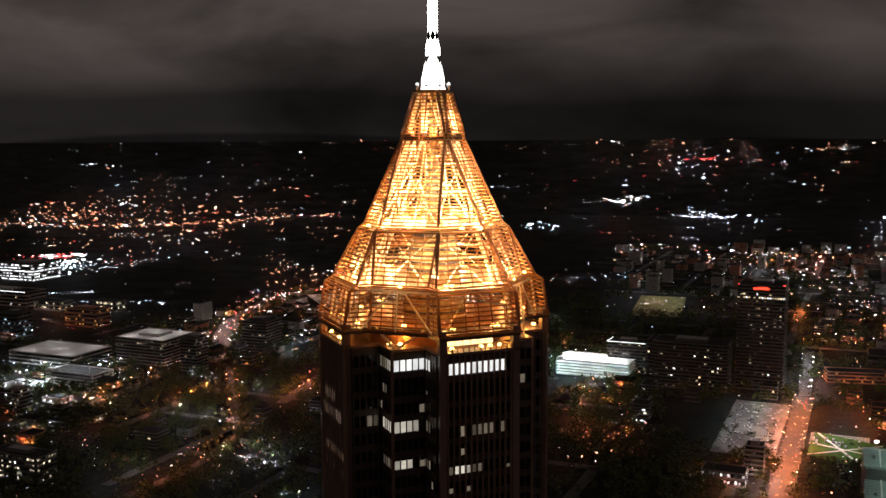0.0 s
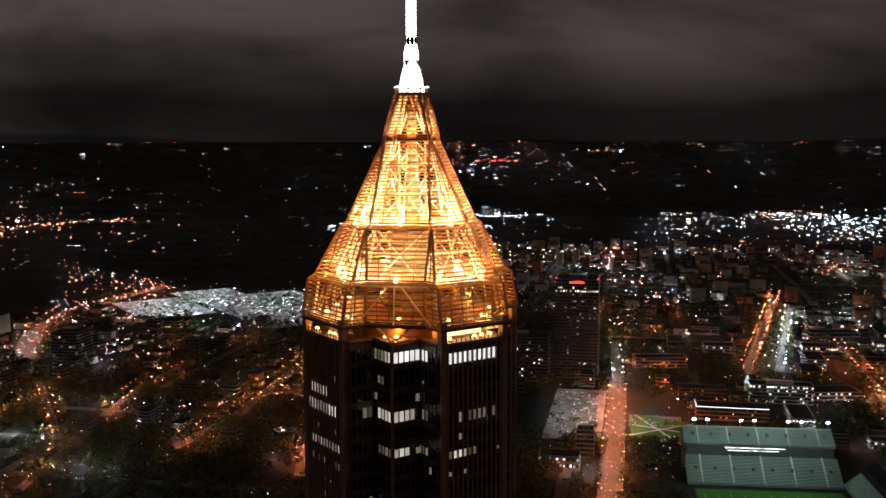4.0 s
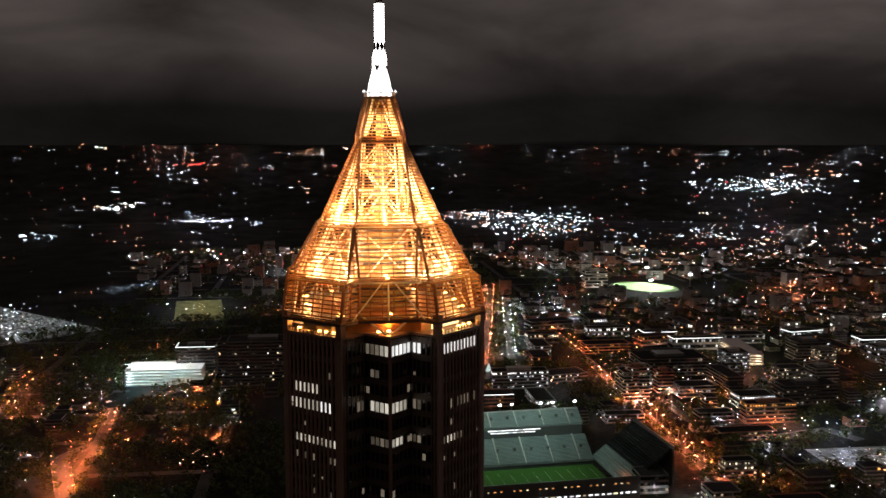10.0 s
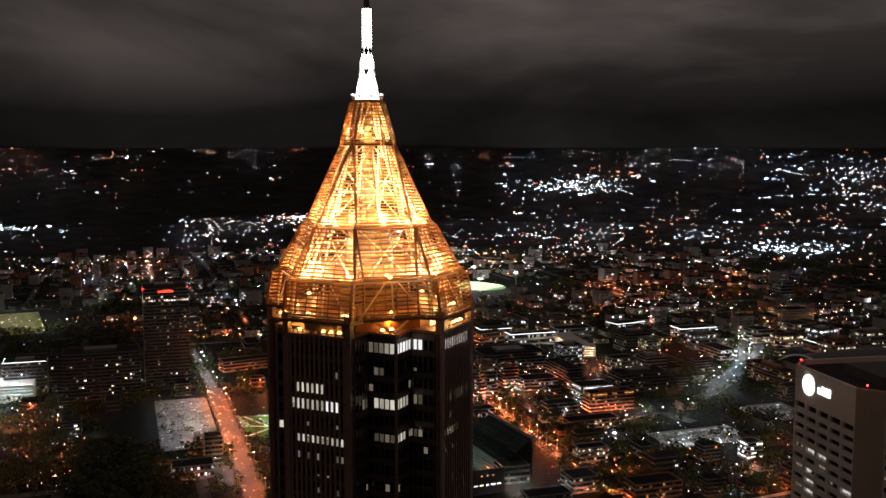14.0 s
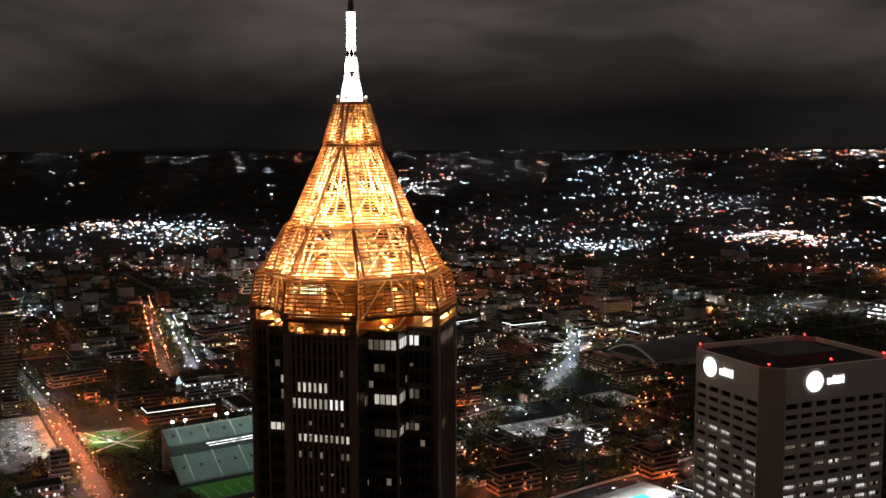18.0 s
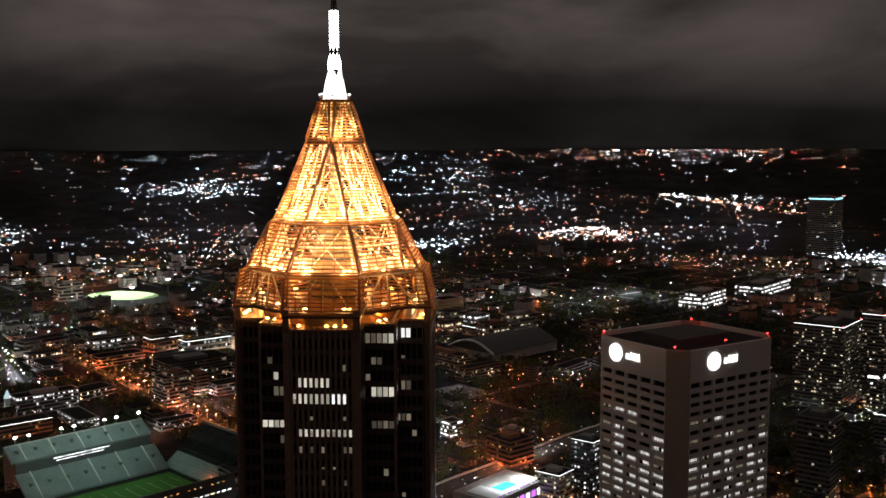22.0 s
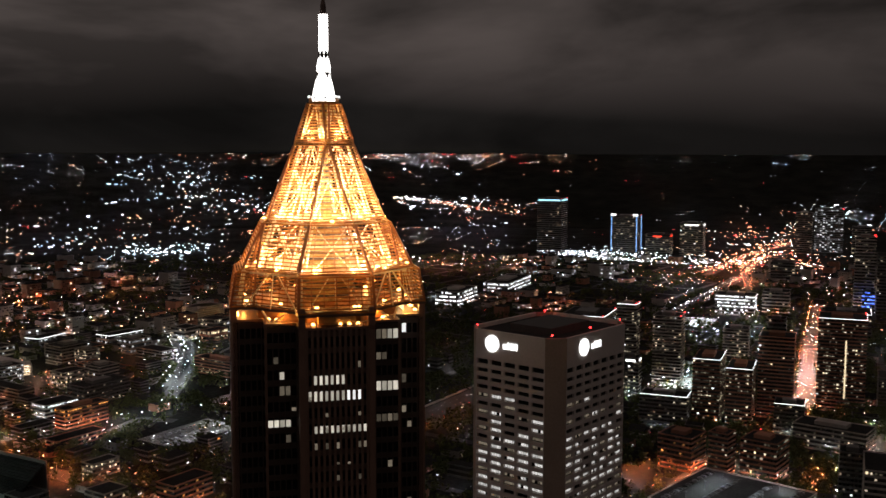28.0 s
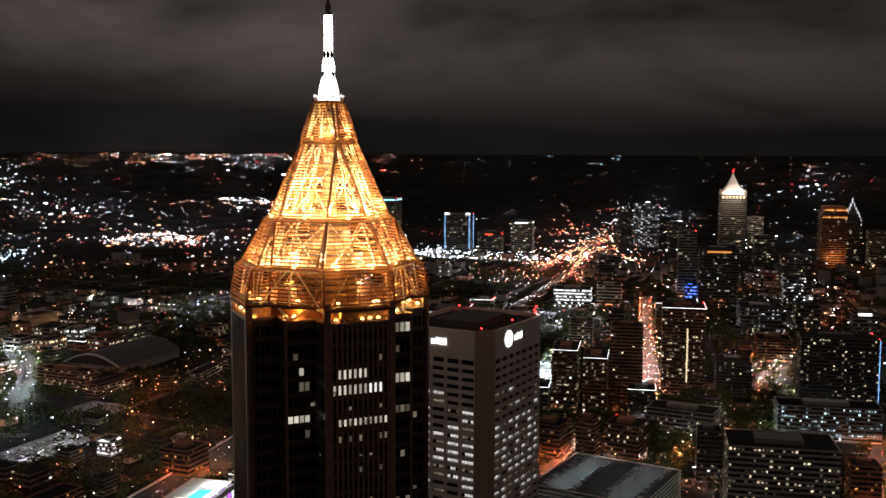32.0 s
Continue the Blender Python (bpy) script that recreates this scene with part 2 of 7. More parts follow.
# ---- shape helpers ----
class G:
    """Collects corners and faces, then makes one mesh."""

    def __init__(self):
        self.v, self.f = [], []

    def add(self, vs, fs):
        o = len(self.v)
        self.v += [tuple(p) for p in vs]
        self.f += [tuple(o + i for i in f) for f in fs]
        return self

    def box(self, x0, x1, y0, y1, z0, z1):
        return self.add([(x0, y0, z0), (x1, y0, z0), (x1, y1, z0), (x0, y1, z0), (x0, y0, z1), (x1, y0, z1), (x1, y1, z1), (x0, y1, z1)],
                        [(3, 2, 1, 0), (4, 5, 6, 7), (0, 1, 5, 4), (1, 2, 6, 5), (2, 3, 7, 6), (3, 0, 4, 7)])

    def beam(self, p, q, w, h=None):
        p, q = Vector(p), Vector(q)
        d = (q - p).normalized()
        up = Vector((0, 0, 1)) if abs(d.z) < 0.95 else Vector((1, 0, 0))
        s = d.cross(up).normalized() * (w / 2)
        u = s.cross(d).normalized() * ((h or w) / 2)
        c = [p - s - u, p + s - u, p + s + u, p - s + u, q - s - u, q + s - u, q + s + u, q - s + u]
        return self.add(c, [(0, 1, 2, 3), (7, 6, 5, 4), (4, 5, 1, 0), (5, 6, 2, 1), (6, 7, 3, 2), (7, 4, 0, 3)])

    def prism(self, ring, z0, z1, top=None):
        """A closed ring of (x, y), from z0 up to z1; top: another ring of as many corners."""
        n = len(ring)
        t = top or ring
        vs = [(x, y, z0) for x, y in ring] + [(x, y, z1) for x, y in t]
        return self.add(vs, [(i, (i + 1) % n, n + (i + 1) % n, n + i) for i in range(n)] + [tuple(range(n - 1, -1, -1)), tuple(range(n, 2 * n))])

    def loft(self, rings, caps=True):
        n = len(rings[0])
        vs = [p for r in rings for p in r]
        fs = [(k * n + i, k * n + (i + 1) % n, (k + 1) * n + (i + 1) % n, (k + 1) * n + i) for k in range(len(rings) - 1) for i in range(n)]
        if caps:
            fs += [tuple(range(n - 1, -1, -1)), tuple(range((len(rings) - 1) * n, len(rings) * n))]
        return self.add(vs, fs)

    def hoop(self, ring, wide, high):
        """A closed band of oblong section along a ring of points."""
        n = len(ring)
        loops = []
        for s, h in ((wide / 2, -high / 2), (wide / 2, high / 2), (-wide / 2, high / 2), (-wide / 2, -high / 2)):
            loops.append([(x * (1 + s / math.hypot(x, y)), y * (1 + s / math.hypot(x, y)), z + h) for x, y, z in ring])
        vs = [p for l in loops for p in l]
        return self.add(vs, [(k * n + i, k * n + (i + 1) % n, ((k + 1) % 4) * n + (i + 1) % n, ((k + 1) % 4) * n + i) for k in range(4) for i in range(n)])

    def lathe(self, profile, n=10, x=0, y=0):
        return self.loft([[(x + r * math.cos(2 * math.pi * i / n), y + r * math.sin(2 * math.pi * i / n), z) for i in range(n)] for r, z in profile])

    def ball(self, x, y, z, r):
        return self.add([(x + r, y, z), (x, y + r, z), (x - r, y, z), (x, y - r, z), (x, y, z + r), (x, y, z - r)],
                        [(0, 1, 4), (1, 2, 4), (2, 3, 4), (3, 0, 4), (1, 0, 5), (2, 1, 5), (3, 2, 5), (0, 3, 5)])

    def data(self, name, material):
        me = bpy.data.meshes.new(name)
        me.from_pydata(self.v, [], self.f)
        me.materials.append(material)
        return me


def part(name, g, material, parent=None, label="", m=None):
    """Links a shape, or mesh data that is shared, as one mesh object under a thing or a part."""
    ob = new(name, g.data(name, material) if isinstance(g, G) else g)
    if parent:
        ob.parent = parent
    if m is not None:
        ob.matrix_basis = m
    if label:
        tagged(ob, label)
    return ob


def thing(name, label, category, m=None, group="", kind=""):
    ob = new(name)
    if m is not None:
        ob.matrix_basis = m
    return tagged(ob, label, category, group, kind)


def disc(r, n=24):
    return [(r * math.cos(2 * math.pi * i / n), r * math.sin(2 * math.pi * i / n)) for i in range(n)]


# ---- the ground ----
RIM_FOOT, RIM, RISE = 3300.0, 4730.0, 258.0


def ground_height(r):
    """Flat round the city, then an added rise that stands in for the far plain."""
    return 0.0 if r < RIM_FOOT else RISE * ((r - RIM_FOOT) / (RIM - RIM_FOOT)) ** 1.25


def onto_rim(x, y):
    """Where the line of sight from the drone's ring to a far place on the plain meets the added rim."""
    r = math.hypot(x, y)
    if r < RIM_FOOT:
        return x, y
    lo_r, hi_r = RIM_FOOT, RIM - 4
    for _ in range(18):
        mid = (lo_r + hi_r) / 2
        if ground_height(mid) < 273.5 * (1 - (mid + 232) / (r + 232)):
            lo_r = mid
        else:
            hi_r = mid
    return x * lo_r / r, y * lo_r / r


gg = G()
rings = [0.0, 40, 150, 400, 800, 1300, 1900, 2600, 3100, 3300, 3450, 3600, 3800, 4000, 4200, 4400, 4600, RIM]
gg.loft([[(max(r, 1) * math.cos(2 * math.pi * i / 96), max(r, 1) * math.sin(2 * math.pi * i / 96), ground_height(r) - 0.02) for i in range(96)] for r in rings], caps=False)
tagged(part("ground", gg, GROUND), "dark city ground of lawns and parking lots with added raised rim", "ground", kind="structure")

# ---- the tower ----
TOWER = pose(0, 0, 0, 0, 0, 23.14)
tower = thing("skyscraper", "dark granite skyscraper with a glowing gold lattice crown and white spire", "skyscraper", TOWER)
D, WH, BAY, TOPZ = 24.3, 9.0, 16.5, 231.6
FLOOR, ROW0 = 3.9, 206.2


def turn4(k, x, y):
    a = k % 4
    return ((x, y), (-y, x), (-x, -y), (y, -x))[a]


# solid body: a cross-shaped plan with square corner bays
ring = []
for k in range(4):
    for x, y in ((-WH, -BAY + 0.3), (-WH, -D + 0.5), (WH, -D + 0.5), (WH, -BAY + 0.3), (BAY - 0.3, -BAY + 0.3)):
        p = turn4(k, x, y)
        ring.append(p)
glazing = part("wall", G().prism(ring, 0, TOPZ - 0.6), DARKGLASS, tower, "dark tinted glass curtain wall")
# corner piers
for k in range(4):
    for sx in (-1, 1):
        a, b = turn4(k, sx * WH, -D), turn4(k, sx * (WH - 1.5), -D + 1.6)
        part("pier", G().box(min(a[0], b[0]), max(a[0], b[0]), min(a[1], b[1]), max(a[1], b[1]), 0, TOPZ + 4.6), GRANITE, tower)
    a, b = turn4(k, BAY + 0.05, -BAY - 0.05), turn4(k, BAY - 0.55, -BAY + 0.55)
    part("pier", G().box(min(a[0], b[0]), max(a[0], b[0]), min(a[1], b[1]), max(a[1], b[1]), 0, TOPZ), GRANITE, tower)
    # mullions of the broad face
    for i in range(12):
        x = -7.15 + 14.3 * i / 11
        g = G()
        c = turn4(k, x, -D + 0.35)
        g.box(c[0] - 0.17, c[0] + 0.17, c[1] - 0.3, c[1] + 0.3, 120, TOPZ)
        part("mullion", g, GRANITE, tower)
    # mullions of the return walls and corner bays
    for sx in (-1, 1):
        for y in (-22.3, -20.9, -19.5, -18.1, -16.9):
            c = turn4(k, sx * (WH + 0.02), y)
            part("mullion", G().box(c[0] - 0.16, c[0] + 0.16, c[1] - 0.16, c[1] + 0.16, 120, TOPZ - 0.5), MULLION, tower)
        for x in (14.6, 13.2, 11.8, 10.4):
            c = turn4(k, sx * x, -BAY + 0.28)
            part("mullion", G().box(c[0] - 0.12, c[0] + 0.12, c[1] - 0.14, c[1] + 0.14, 120, TOPZ - 0.5), MULLION, tower)
    # spandrel bands, floor by floor
    for f in range(-8, 7):
        z = ROW0 + f * FLOOR + (1.3 if f >= 5 else 0)
        g = G()
        a, b = turn4(k, -WH + 1.4, -D + 0.42), turn4(k, WH - 1.4, -D + 0.9)
        g.box(min(a[0], b[0]), max(a[0], b[0]), min(a[1], b[1]), max(a[1], b[1]), z - 1.55, z - 0.15)
        part("spandrel", g, MULLION, tower)
        for p, q in (((-WH - 0.08, -D + 1.7), (-WH + 0.3, -BAY)), ((WH - 0.3, -D + 1.7), (WH + 0.08, -BAY)), ((WH + 0.2, -BAY + 0.1), (BAY - 0.5, -BAY + 0.5)), ((-BAY + 0.5, -BAY + 0.1), (-WH - 0.2, -BAY + 0.5))):
            a, b = turn4(k, *p), turn4(k, *q)
            part("spandrel", G().box(min(a[0], b[0]), max(a[0], b[0]), min(a[1], b[1]), max(a[1], b[1]), z - 1.55, z - 0.15), MULLION, tower)

# lit windows: face k, row, first and last bay, light


def lit_pane(k, x0, x1, y, z, h, glowing, side=0):
    a, b = turn4(k, x0, y), turn4(k, x1, y + 0.06) if not side else turn4(k, x0 + 0.06, side)
    g = G().box(min(a[0], b[0]), max(a[0], b[0]), min(a[1], b[1]), max(a[1], b[1]), z, z + h)
    part("lit_window", g, glowing, glazing)


def face_row(k, row, bays, glowing, h=2.15):
    z = ROW0 + row * FLOOR + (1.3 if row >= 5 else 0)
    for i in bays:
        x = -7.15 + 14.3 * i / 11
        lit_pane(k, x + 0.2, x + 1.1, -D + 0.43, z + 0.02, h, glowing)


def return_row(k, sx, row, ys, glowing, h=2.15):
    z = ROW0 + row * FLOOR + (1.3 if row >= 5 else 0)
    for y in ys:
        lit_pane(k, sx * (WH + 0.015), 0, y + 0.15, z, h, glowing, y + 1.25)


def bay_row(k, sx, row, n, glowing, h=2.15):
    z = ROW0 + row * FLOOR + (1.3 if row >= 5 else 0)
    for i in n:
        x = (9.2, 10.55, 11.95, 13.35, 14.75)[i]
        x1 = x + 1.15
        lit_pane(k, min(sx * x, sx * x1), max(sx * x, sx * x1), -BAY + 0.23, z, h, glowing)


rnd = random.Random(5)
# P1 is turned side 0, P2 side 3
face_row(0, 5, range(0, 10), G_OFFBRIGHT, 2.7)
face_row(0, 2, (2, 4, 5, 6, 7, 9), G_OFFDIM)
face_row(0, 0, (0, 1, 2, 3, 4, 5), G_OFFDIM, 1.6)
face_row(0, 0, (1, 2, 3), G_OFFICE, 1.6)
face_row(3, 3, range(1, 7), G_OFFICE)
face_row(3, 2, range(0, 7), G_OFFICE, 2.4)
face_row(3, 2, range(7, 10), G_OFFBRIGHT, 2.4)
face_row(3, 0, range(1, 11), G_OFFICE, 1.7)
bay_row(0, -1, 5, range(5), G_OFFBRIGHT, 2.7)
bay_row(3, 1, 5, range(3, 5), G_OFFICE, 2.7)
bay_row(3, 1, 5, range(0, 3), G_OFFDIM, 2.7)
bay_row(0, -1, 2, range(1, 5), G_OFFICE, 2.5)
bay_row(3, 1, 2, range(1, 5), G_OFFICE, 2.5)
bay_row(3, 1, 0, range(1, 5), G_OFFDIM, 1.8)
bay_row(0, -1, 0, range(2, 5), G_OFFICE, 1.8)
return_row(0, -1, 5, (-19.5, -18.1), G_OFFBRIGHT, 2.7)
return_row(3, 1, 2, (-19.5, -18.1), G_OFFDIM, 2.2)
return_row(0, -1, 2, (-19.5, -18.1), G_OFFDIM, 2.2)
return_row(0, -1, 0, (-19.5, -18.1, -16.9), G_OFFDIM, 1.7)
bay_row(3, -1, 0, (1, 2, 3, 4), G_OFFICE, 1.7)
bay_row(3, -1, 2, (1, 2), G_OFFDIM, 2.2)
bay_row(3, -1, 3, (2,), G_OFFICE, 1.8)
for row in range(-7, 5):
    for k in (0, 3):
        for sx in (-1, 1):
            bay_row(k, sx, row, [i for i in range(5) if rnd.random() < 0.07], G_OFFDIM, rnd.uniform(0.5, 1.9))
            return_row(k, sx, row, [y for y in (-20.9, -19.5, -18.1) if rnd.random() < 0.04], G_OFFDIM, rnd.uniform(0.5, 1.6))
    for k in (0, 3, 2):
        face_row(k, row, [i for i in range(11) if rnd.random() < 0.07], G_OFFDIM, rnd.uniform(0.5, 1.5))

# ---- crown: terrace, skirt and three lattice tiers ----
# terrace slab and parapet
slab = []
for k in range(4):
    for x, y in ((-WH, -BAY), (-WH, -D), (WH, -D), (WH, -BAY), (BAY, -BAY)):
        slab.append(turn4(k, x, y))
part("terrace", G().prism(slab, TOPZ - 0.6, TOPZ), GRANITE, tower)


def plan(d, w, fold, z):
    """The crown's outline: four proud faces, d out and 2 w wide, and four diagonal ones set back by the folds."""
    out = []
    for k in range(4):
        ix, iy = 0.25 * fold, 5.5 * fold
        for q in ((-w - ix, -d + iy), (-w, -d), (w, -d), (w + ix, -d + iy)):
            out.append(turn4(k, *q) + (z,))
    return out


# foot and head of each tier: height, reach and half-width of the proud faces, depth of the folds; louvres
TIERS = ((234.9, 24.2, 9.0, 1.0, 243.2, 22.7, 8.7, 0.85, 9), (244.3, 21.0, 8.4, 0.6, 255.0, 15.9, 5.4, 0.05, 12),
         (256.3, 14.4, 5.0, 0.0, 274.2, 7.5, 0.4, 0.0, 24), (275.7, 7.2, 0.5, 0.0, 284.6, 4.2, 0.7, 0.0, 12))


def lerp3(a, b, t):
    return tuple(a[i] + (b[i] - a[i]) * t for i in range(3))


for z0, d0, w0, f0, z1, d1, w1, f1, n in TIERS:
    lo, hi = plan(d0, w0, f0, z0), plan(d1, w1, f1, z1)
    m = len(lo)
    # louvres all round
    for i in range(n + 1):
        t = i / n
        ring = [lerp3(lo[j], hi[j], t) for j in range(m)]
        edge = i in (0, n)
        part("louvre", G().hoop(ring, 0.45 if edge else 0.2, 0.36 if edge else 0.27 if z0 > 256 else 0.29), SLAT, tower)
    # ribs at the folds and between them
    for j in range(m):
        if f0 > 0 or j % 4 in (1, 2):
            part("rib", G().beam(lo[j], hi[j], 0.55), RIB, tower)
        a, b, c, d = lo[j], lo[(j + 1) % m], hi[j], hi[(j + 1) % m]
        wide = math.dist(a, b)
        steps = 6 if wide > 14 else 5 if wide > 11 else 4 if wide > 7 else 2 if wide > 3 else 1
        for s in range(1, steps):
            part("rib", G().beam(lerp3(a, b, s / steps), lerp3(c, d, s / steps), 0.17), RIB, tower)
    # inner cage: posts, rails and crossed braces in pale steel
    deep = 0.9 if z0 < 240 else 0.79
    k0, k1 = plan(d0 * deep, w0 * deep, f0, z0), plan(d1 * deep, w1 * deep, f1, z1)
    corners = [j for j in range(m) if j % 4 in (1, 2)]
    for j, jj in zip(corners, corners[1:] + corners[:1]):
        a, b, c, d = k0[j], k0[jj], k1[j], k1[jj]
        part("post", G().beam(a, c, 0.42), STRUT, tower)
        if math.dist(a, b) < 2.5:
            continue

        def on(u, t):
            return lerp3(lerp3(a, b, u), lerp3(c, d, u), t)
        diagonal = j % 4 == 2
        if z1 - z0 > 14 and diagonal:
            # a tall crossed lift with a rail through its middle, and a peak over it
            lines = [((0, 0), (1, 0.7)), ((1, 0), (0, 0.7)), ((0, 0.7), (0.5, 1)), ((1, 0.7), (0.5, 1)), ((0.5, 0), (0.5, 1))]
            rails = (0.35, 0.7, 1.0)
        elif z1 - z0 > 14:
            lines, rails = [((0, 0), (0.5, 0.5)), ((1, 0), (0.5, 0.5))], (0.5,)
        elif z0 < 240:
            # a peak between two short rakers
            lines = [((0.08, 0), (0.42, 1)), ((0.92, 0), (0.58, 1)), ((0.5, 0), (0.5, 1))]
            rails = (1.0,)
        elif z0 < 250:
            lines = [((0, 1), (0.5, 0.45)), ((1, 1), (0.5, 0.45)), ((0.5, 0.45), (0.18, 0)), ((0.5, 0.45), (0.82, 0))]
            rails = (0.5, 1.0)
        else:
            lines, rails = [((0, 0), (0.5, 1)), ((1, 0), (0.5, 1))], (1.0,)
        for (u0, t0), (u1, t1) in lines:
            part("brace", G().beam(on(u0, t0), on(u1, t1), 0.28 if diagonal else 0.24), STRUT, tower)
        for t in rails:
            part("rail", G().beam(on(0, t), on(1, t), 0.36), STRUT, tower)
    # slim core shaft with hoops
    slim = 0.3 if z0 < 250 else 0.13
    q0, q1 = d0 * slim, max(d1 * slim, 1.0)
    part("core", G().loft([[(x, y, z0 - 0.8) for x, y in disc(q0, 8)], [(x, y, z1) for x, y in disc(q1, 8)]]), CORE, tower)
    hoops = int((z1 - z0) / 1.5)
    for i in range(1, hoops):
        t = i / hoops
        part("core_hoop", G().hoop([(x, y, z0 + (z1 - z0) * t) for x, y in disc(q0 + (q1 - q0) * t + 0.2, 8)], 0.5, 0.6), MULLION, tower)
    # deck at the foot of the tier
    if z0 > 240:
        part("deck", G().prism([(x, y) for x, y, z in plan(d0 * 0.97, w0 * 0.97, f0, 0)], z0 - 0.75, z0 - 0.5), GOLDPAINT, tower)

for lower, upper in zip(TIERS, TIERS[1:]):
    za, da, wa, fa = lower[4:8]
    zb, db, wb, fb = upper[0:4]
    for t in (0.33, 0.66):
        part("louvre", G().hoop([lerp3(p, q, t) for p, q in zip(plan(da, wa, fa, za), plan(db, wb, fb, zb))], 0.4, 0.16), SLAT, tower)
    for k in range(4):
        for sx in (-1, 1):
            part("rib", G().beam((*turn4(k, sx * wa, -da), za), (*turn4(k, sx * wb, -db), zb), 0.3), SLAT, tower)

# dark ceiling over the terrace
part("terrace_ceiling", G().prism([(x, y) for x, y, z in plan(23.6, 8.7, 1.0, 0)], 234.9, 235.25), MULLION, tower)
# terrace level: plant rooms, raking struts, ceiling beams
part("plant_room", G().prism([turn4(k, x, y) for k in range(4) for x, y in ((-6.5, -17.5), (6.5, -17.5), (12, -12))], TOPZ, 235.3), GOLDPAINT, tower)
for k in range(4):
    for sx in (-1, 1):
        p, q = turn4(k, sx * 7.4, -23.2), turn4(k, sx * 4.6, -23.2)
        part("raking_strut", G().beam((*p, TOPZ), (*turn4(k, sx * 8.4, -23.0), 235.6), 0.35), STRUT, tower)
        p, q = turn4(k, sx * 9.6, -17.5), turn4(k, sx * 14.5, -15.2)
        part("raking_strut", G().beam((*p, 235.4), (*q, TOPZ), 0.4), STRUT, tower)
    # dark beam under the foot of the lattice
    part("edge_beam", G().hoop(plan(24.25, 9.0, 1.0, 234.45), 0.7, 0.6), MULLION, tower) if k == 0 else None
    # parapet with upright stubs
    a, b = turn4(k, -7.4, -24.1), turn4(k, 7.4, -24.1)
    part("parapet_rail", G().beam((*a, TOPZ + 0.95), (*b, TOPZ + 0.95), 0.12), GOLDPAINT, tower)
    for i in range(13):
        p = turn4(k, -7.4 + 14.8 * i / 12, -24.1)
        part("parapet_post", G().beam((*p, TOPZ), (*p, TOPZ + 0.95), 0.16), GOLDPAINT, tower)
# long tank behind the rail of the second face, glazed plant room behind the first
a, b = turn4(3, -4.2, -21.5), turn4(3, 4.6, -21.5)
part("tank", G().beam((*a, TOPZ + 1.4), (*b, TOPZ + 1.4), 2.0, 2.0), CORE, tower)
for i in range(6):
    a, b = turn4(0, -5.2 + 1.75 * i, -19.5), turn4(0, -5.2 + 1.75 * i + 1.6, -19.4)
    part("lit_window", G().box(min(a[0], b[0]), max(a[0], b[0]), min(a[1], b[1]), max(a[1], b[1]), TOPZ + 0.4, 235.0), glow("terrace_room_light", (1.0, 0.7, 0.3), 2.2, casts=False) if i == 0 else bpy.data.materials["terrace_room_light"], tower)

# floodlights on the terrace and on each deck
lamp_mesh = G().lathe([(0.05, -0.25), (0.3, -0.2), (0.42, 0.0), (0.42, 0.12)], 8).data("lamp_body", STEEL)
lens_mesh = G().lathe([(0.5, 0.12), (0.5, 0.4), (0.3, 0.6)], 8).data("lens", G_FLOOD)


def floodlight(x, y, z, power, size=0.6, colour=(1.0, 0.74, 0.4)):
    w = TOWER @ Vector((x, y, z))
    f = thing("floodlight", "small round floodlight with a glowing amber lens on the crown deck", "floodlight", pose(w.x, w.y, w.z + 0.25), "crown floodlights")
    part("lens", lens_mesh, None, part("housing", lamp_mesh, None, f))
    if power:
        ld = bpy.data.lights.new("floodlight_beam", "POINT")
        ld.energy, ld.color, ld.shadow_soft_size = power, colour, size
        lo = new("floodlight_beam", ld)
        lo.location = (w.x * 0.93, w.y * 0.93, w.z + 1.6) if z < 235 else (w.x * 0.97, w.y * 0.97, w.z + 2.4)


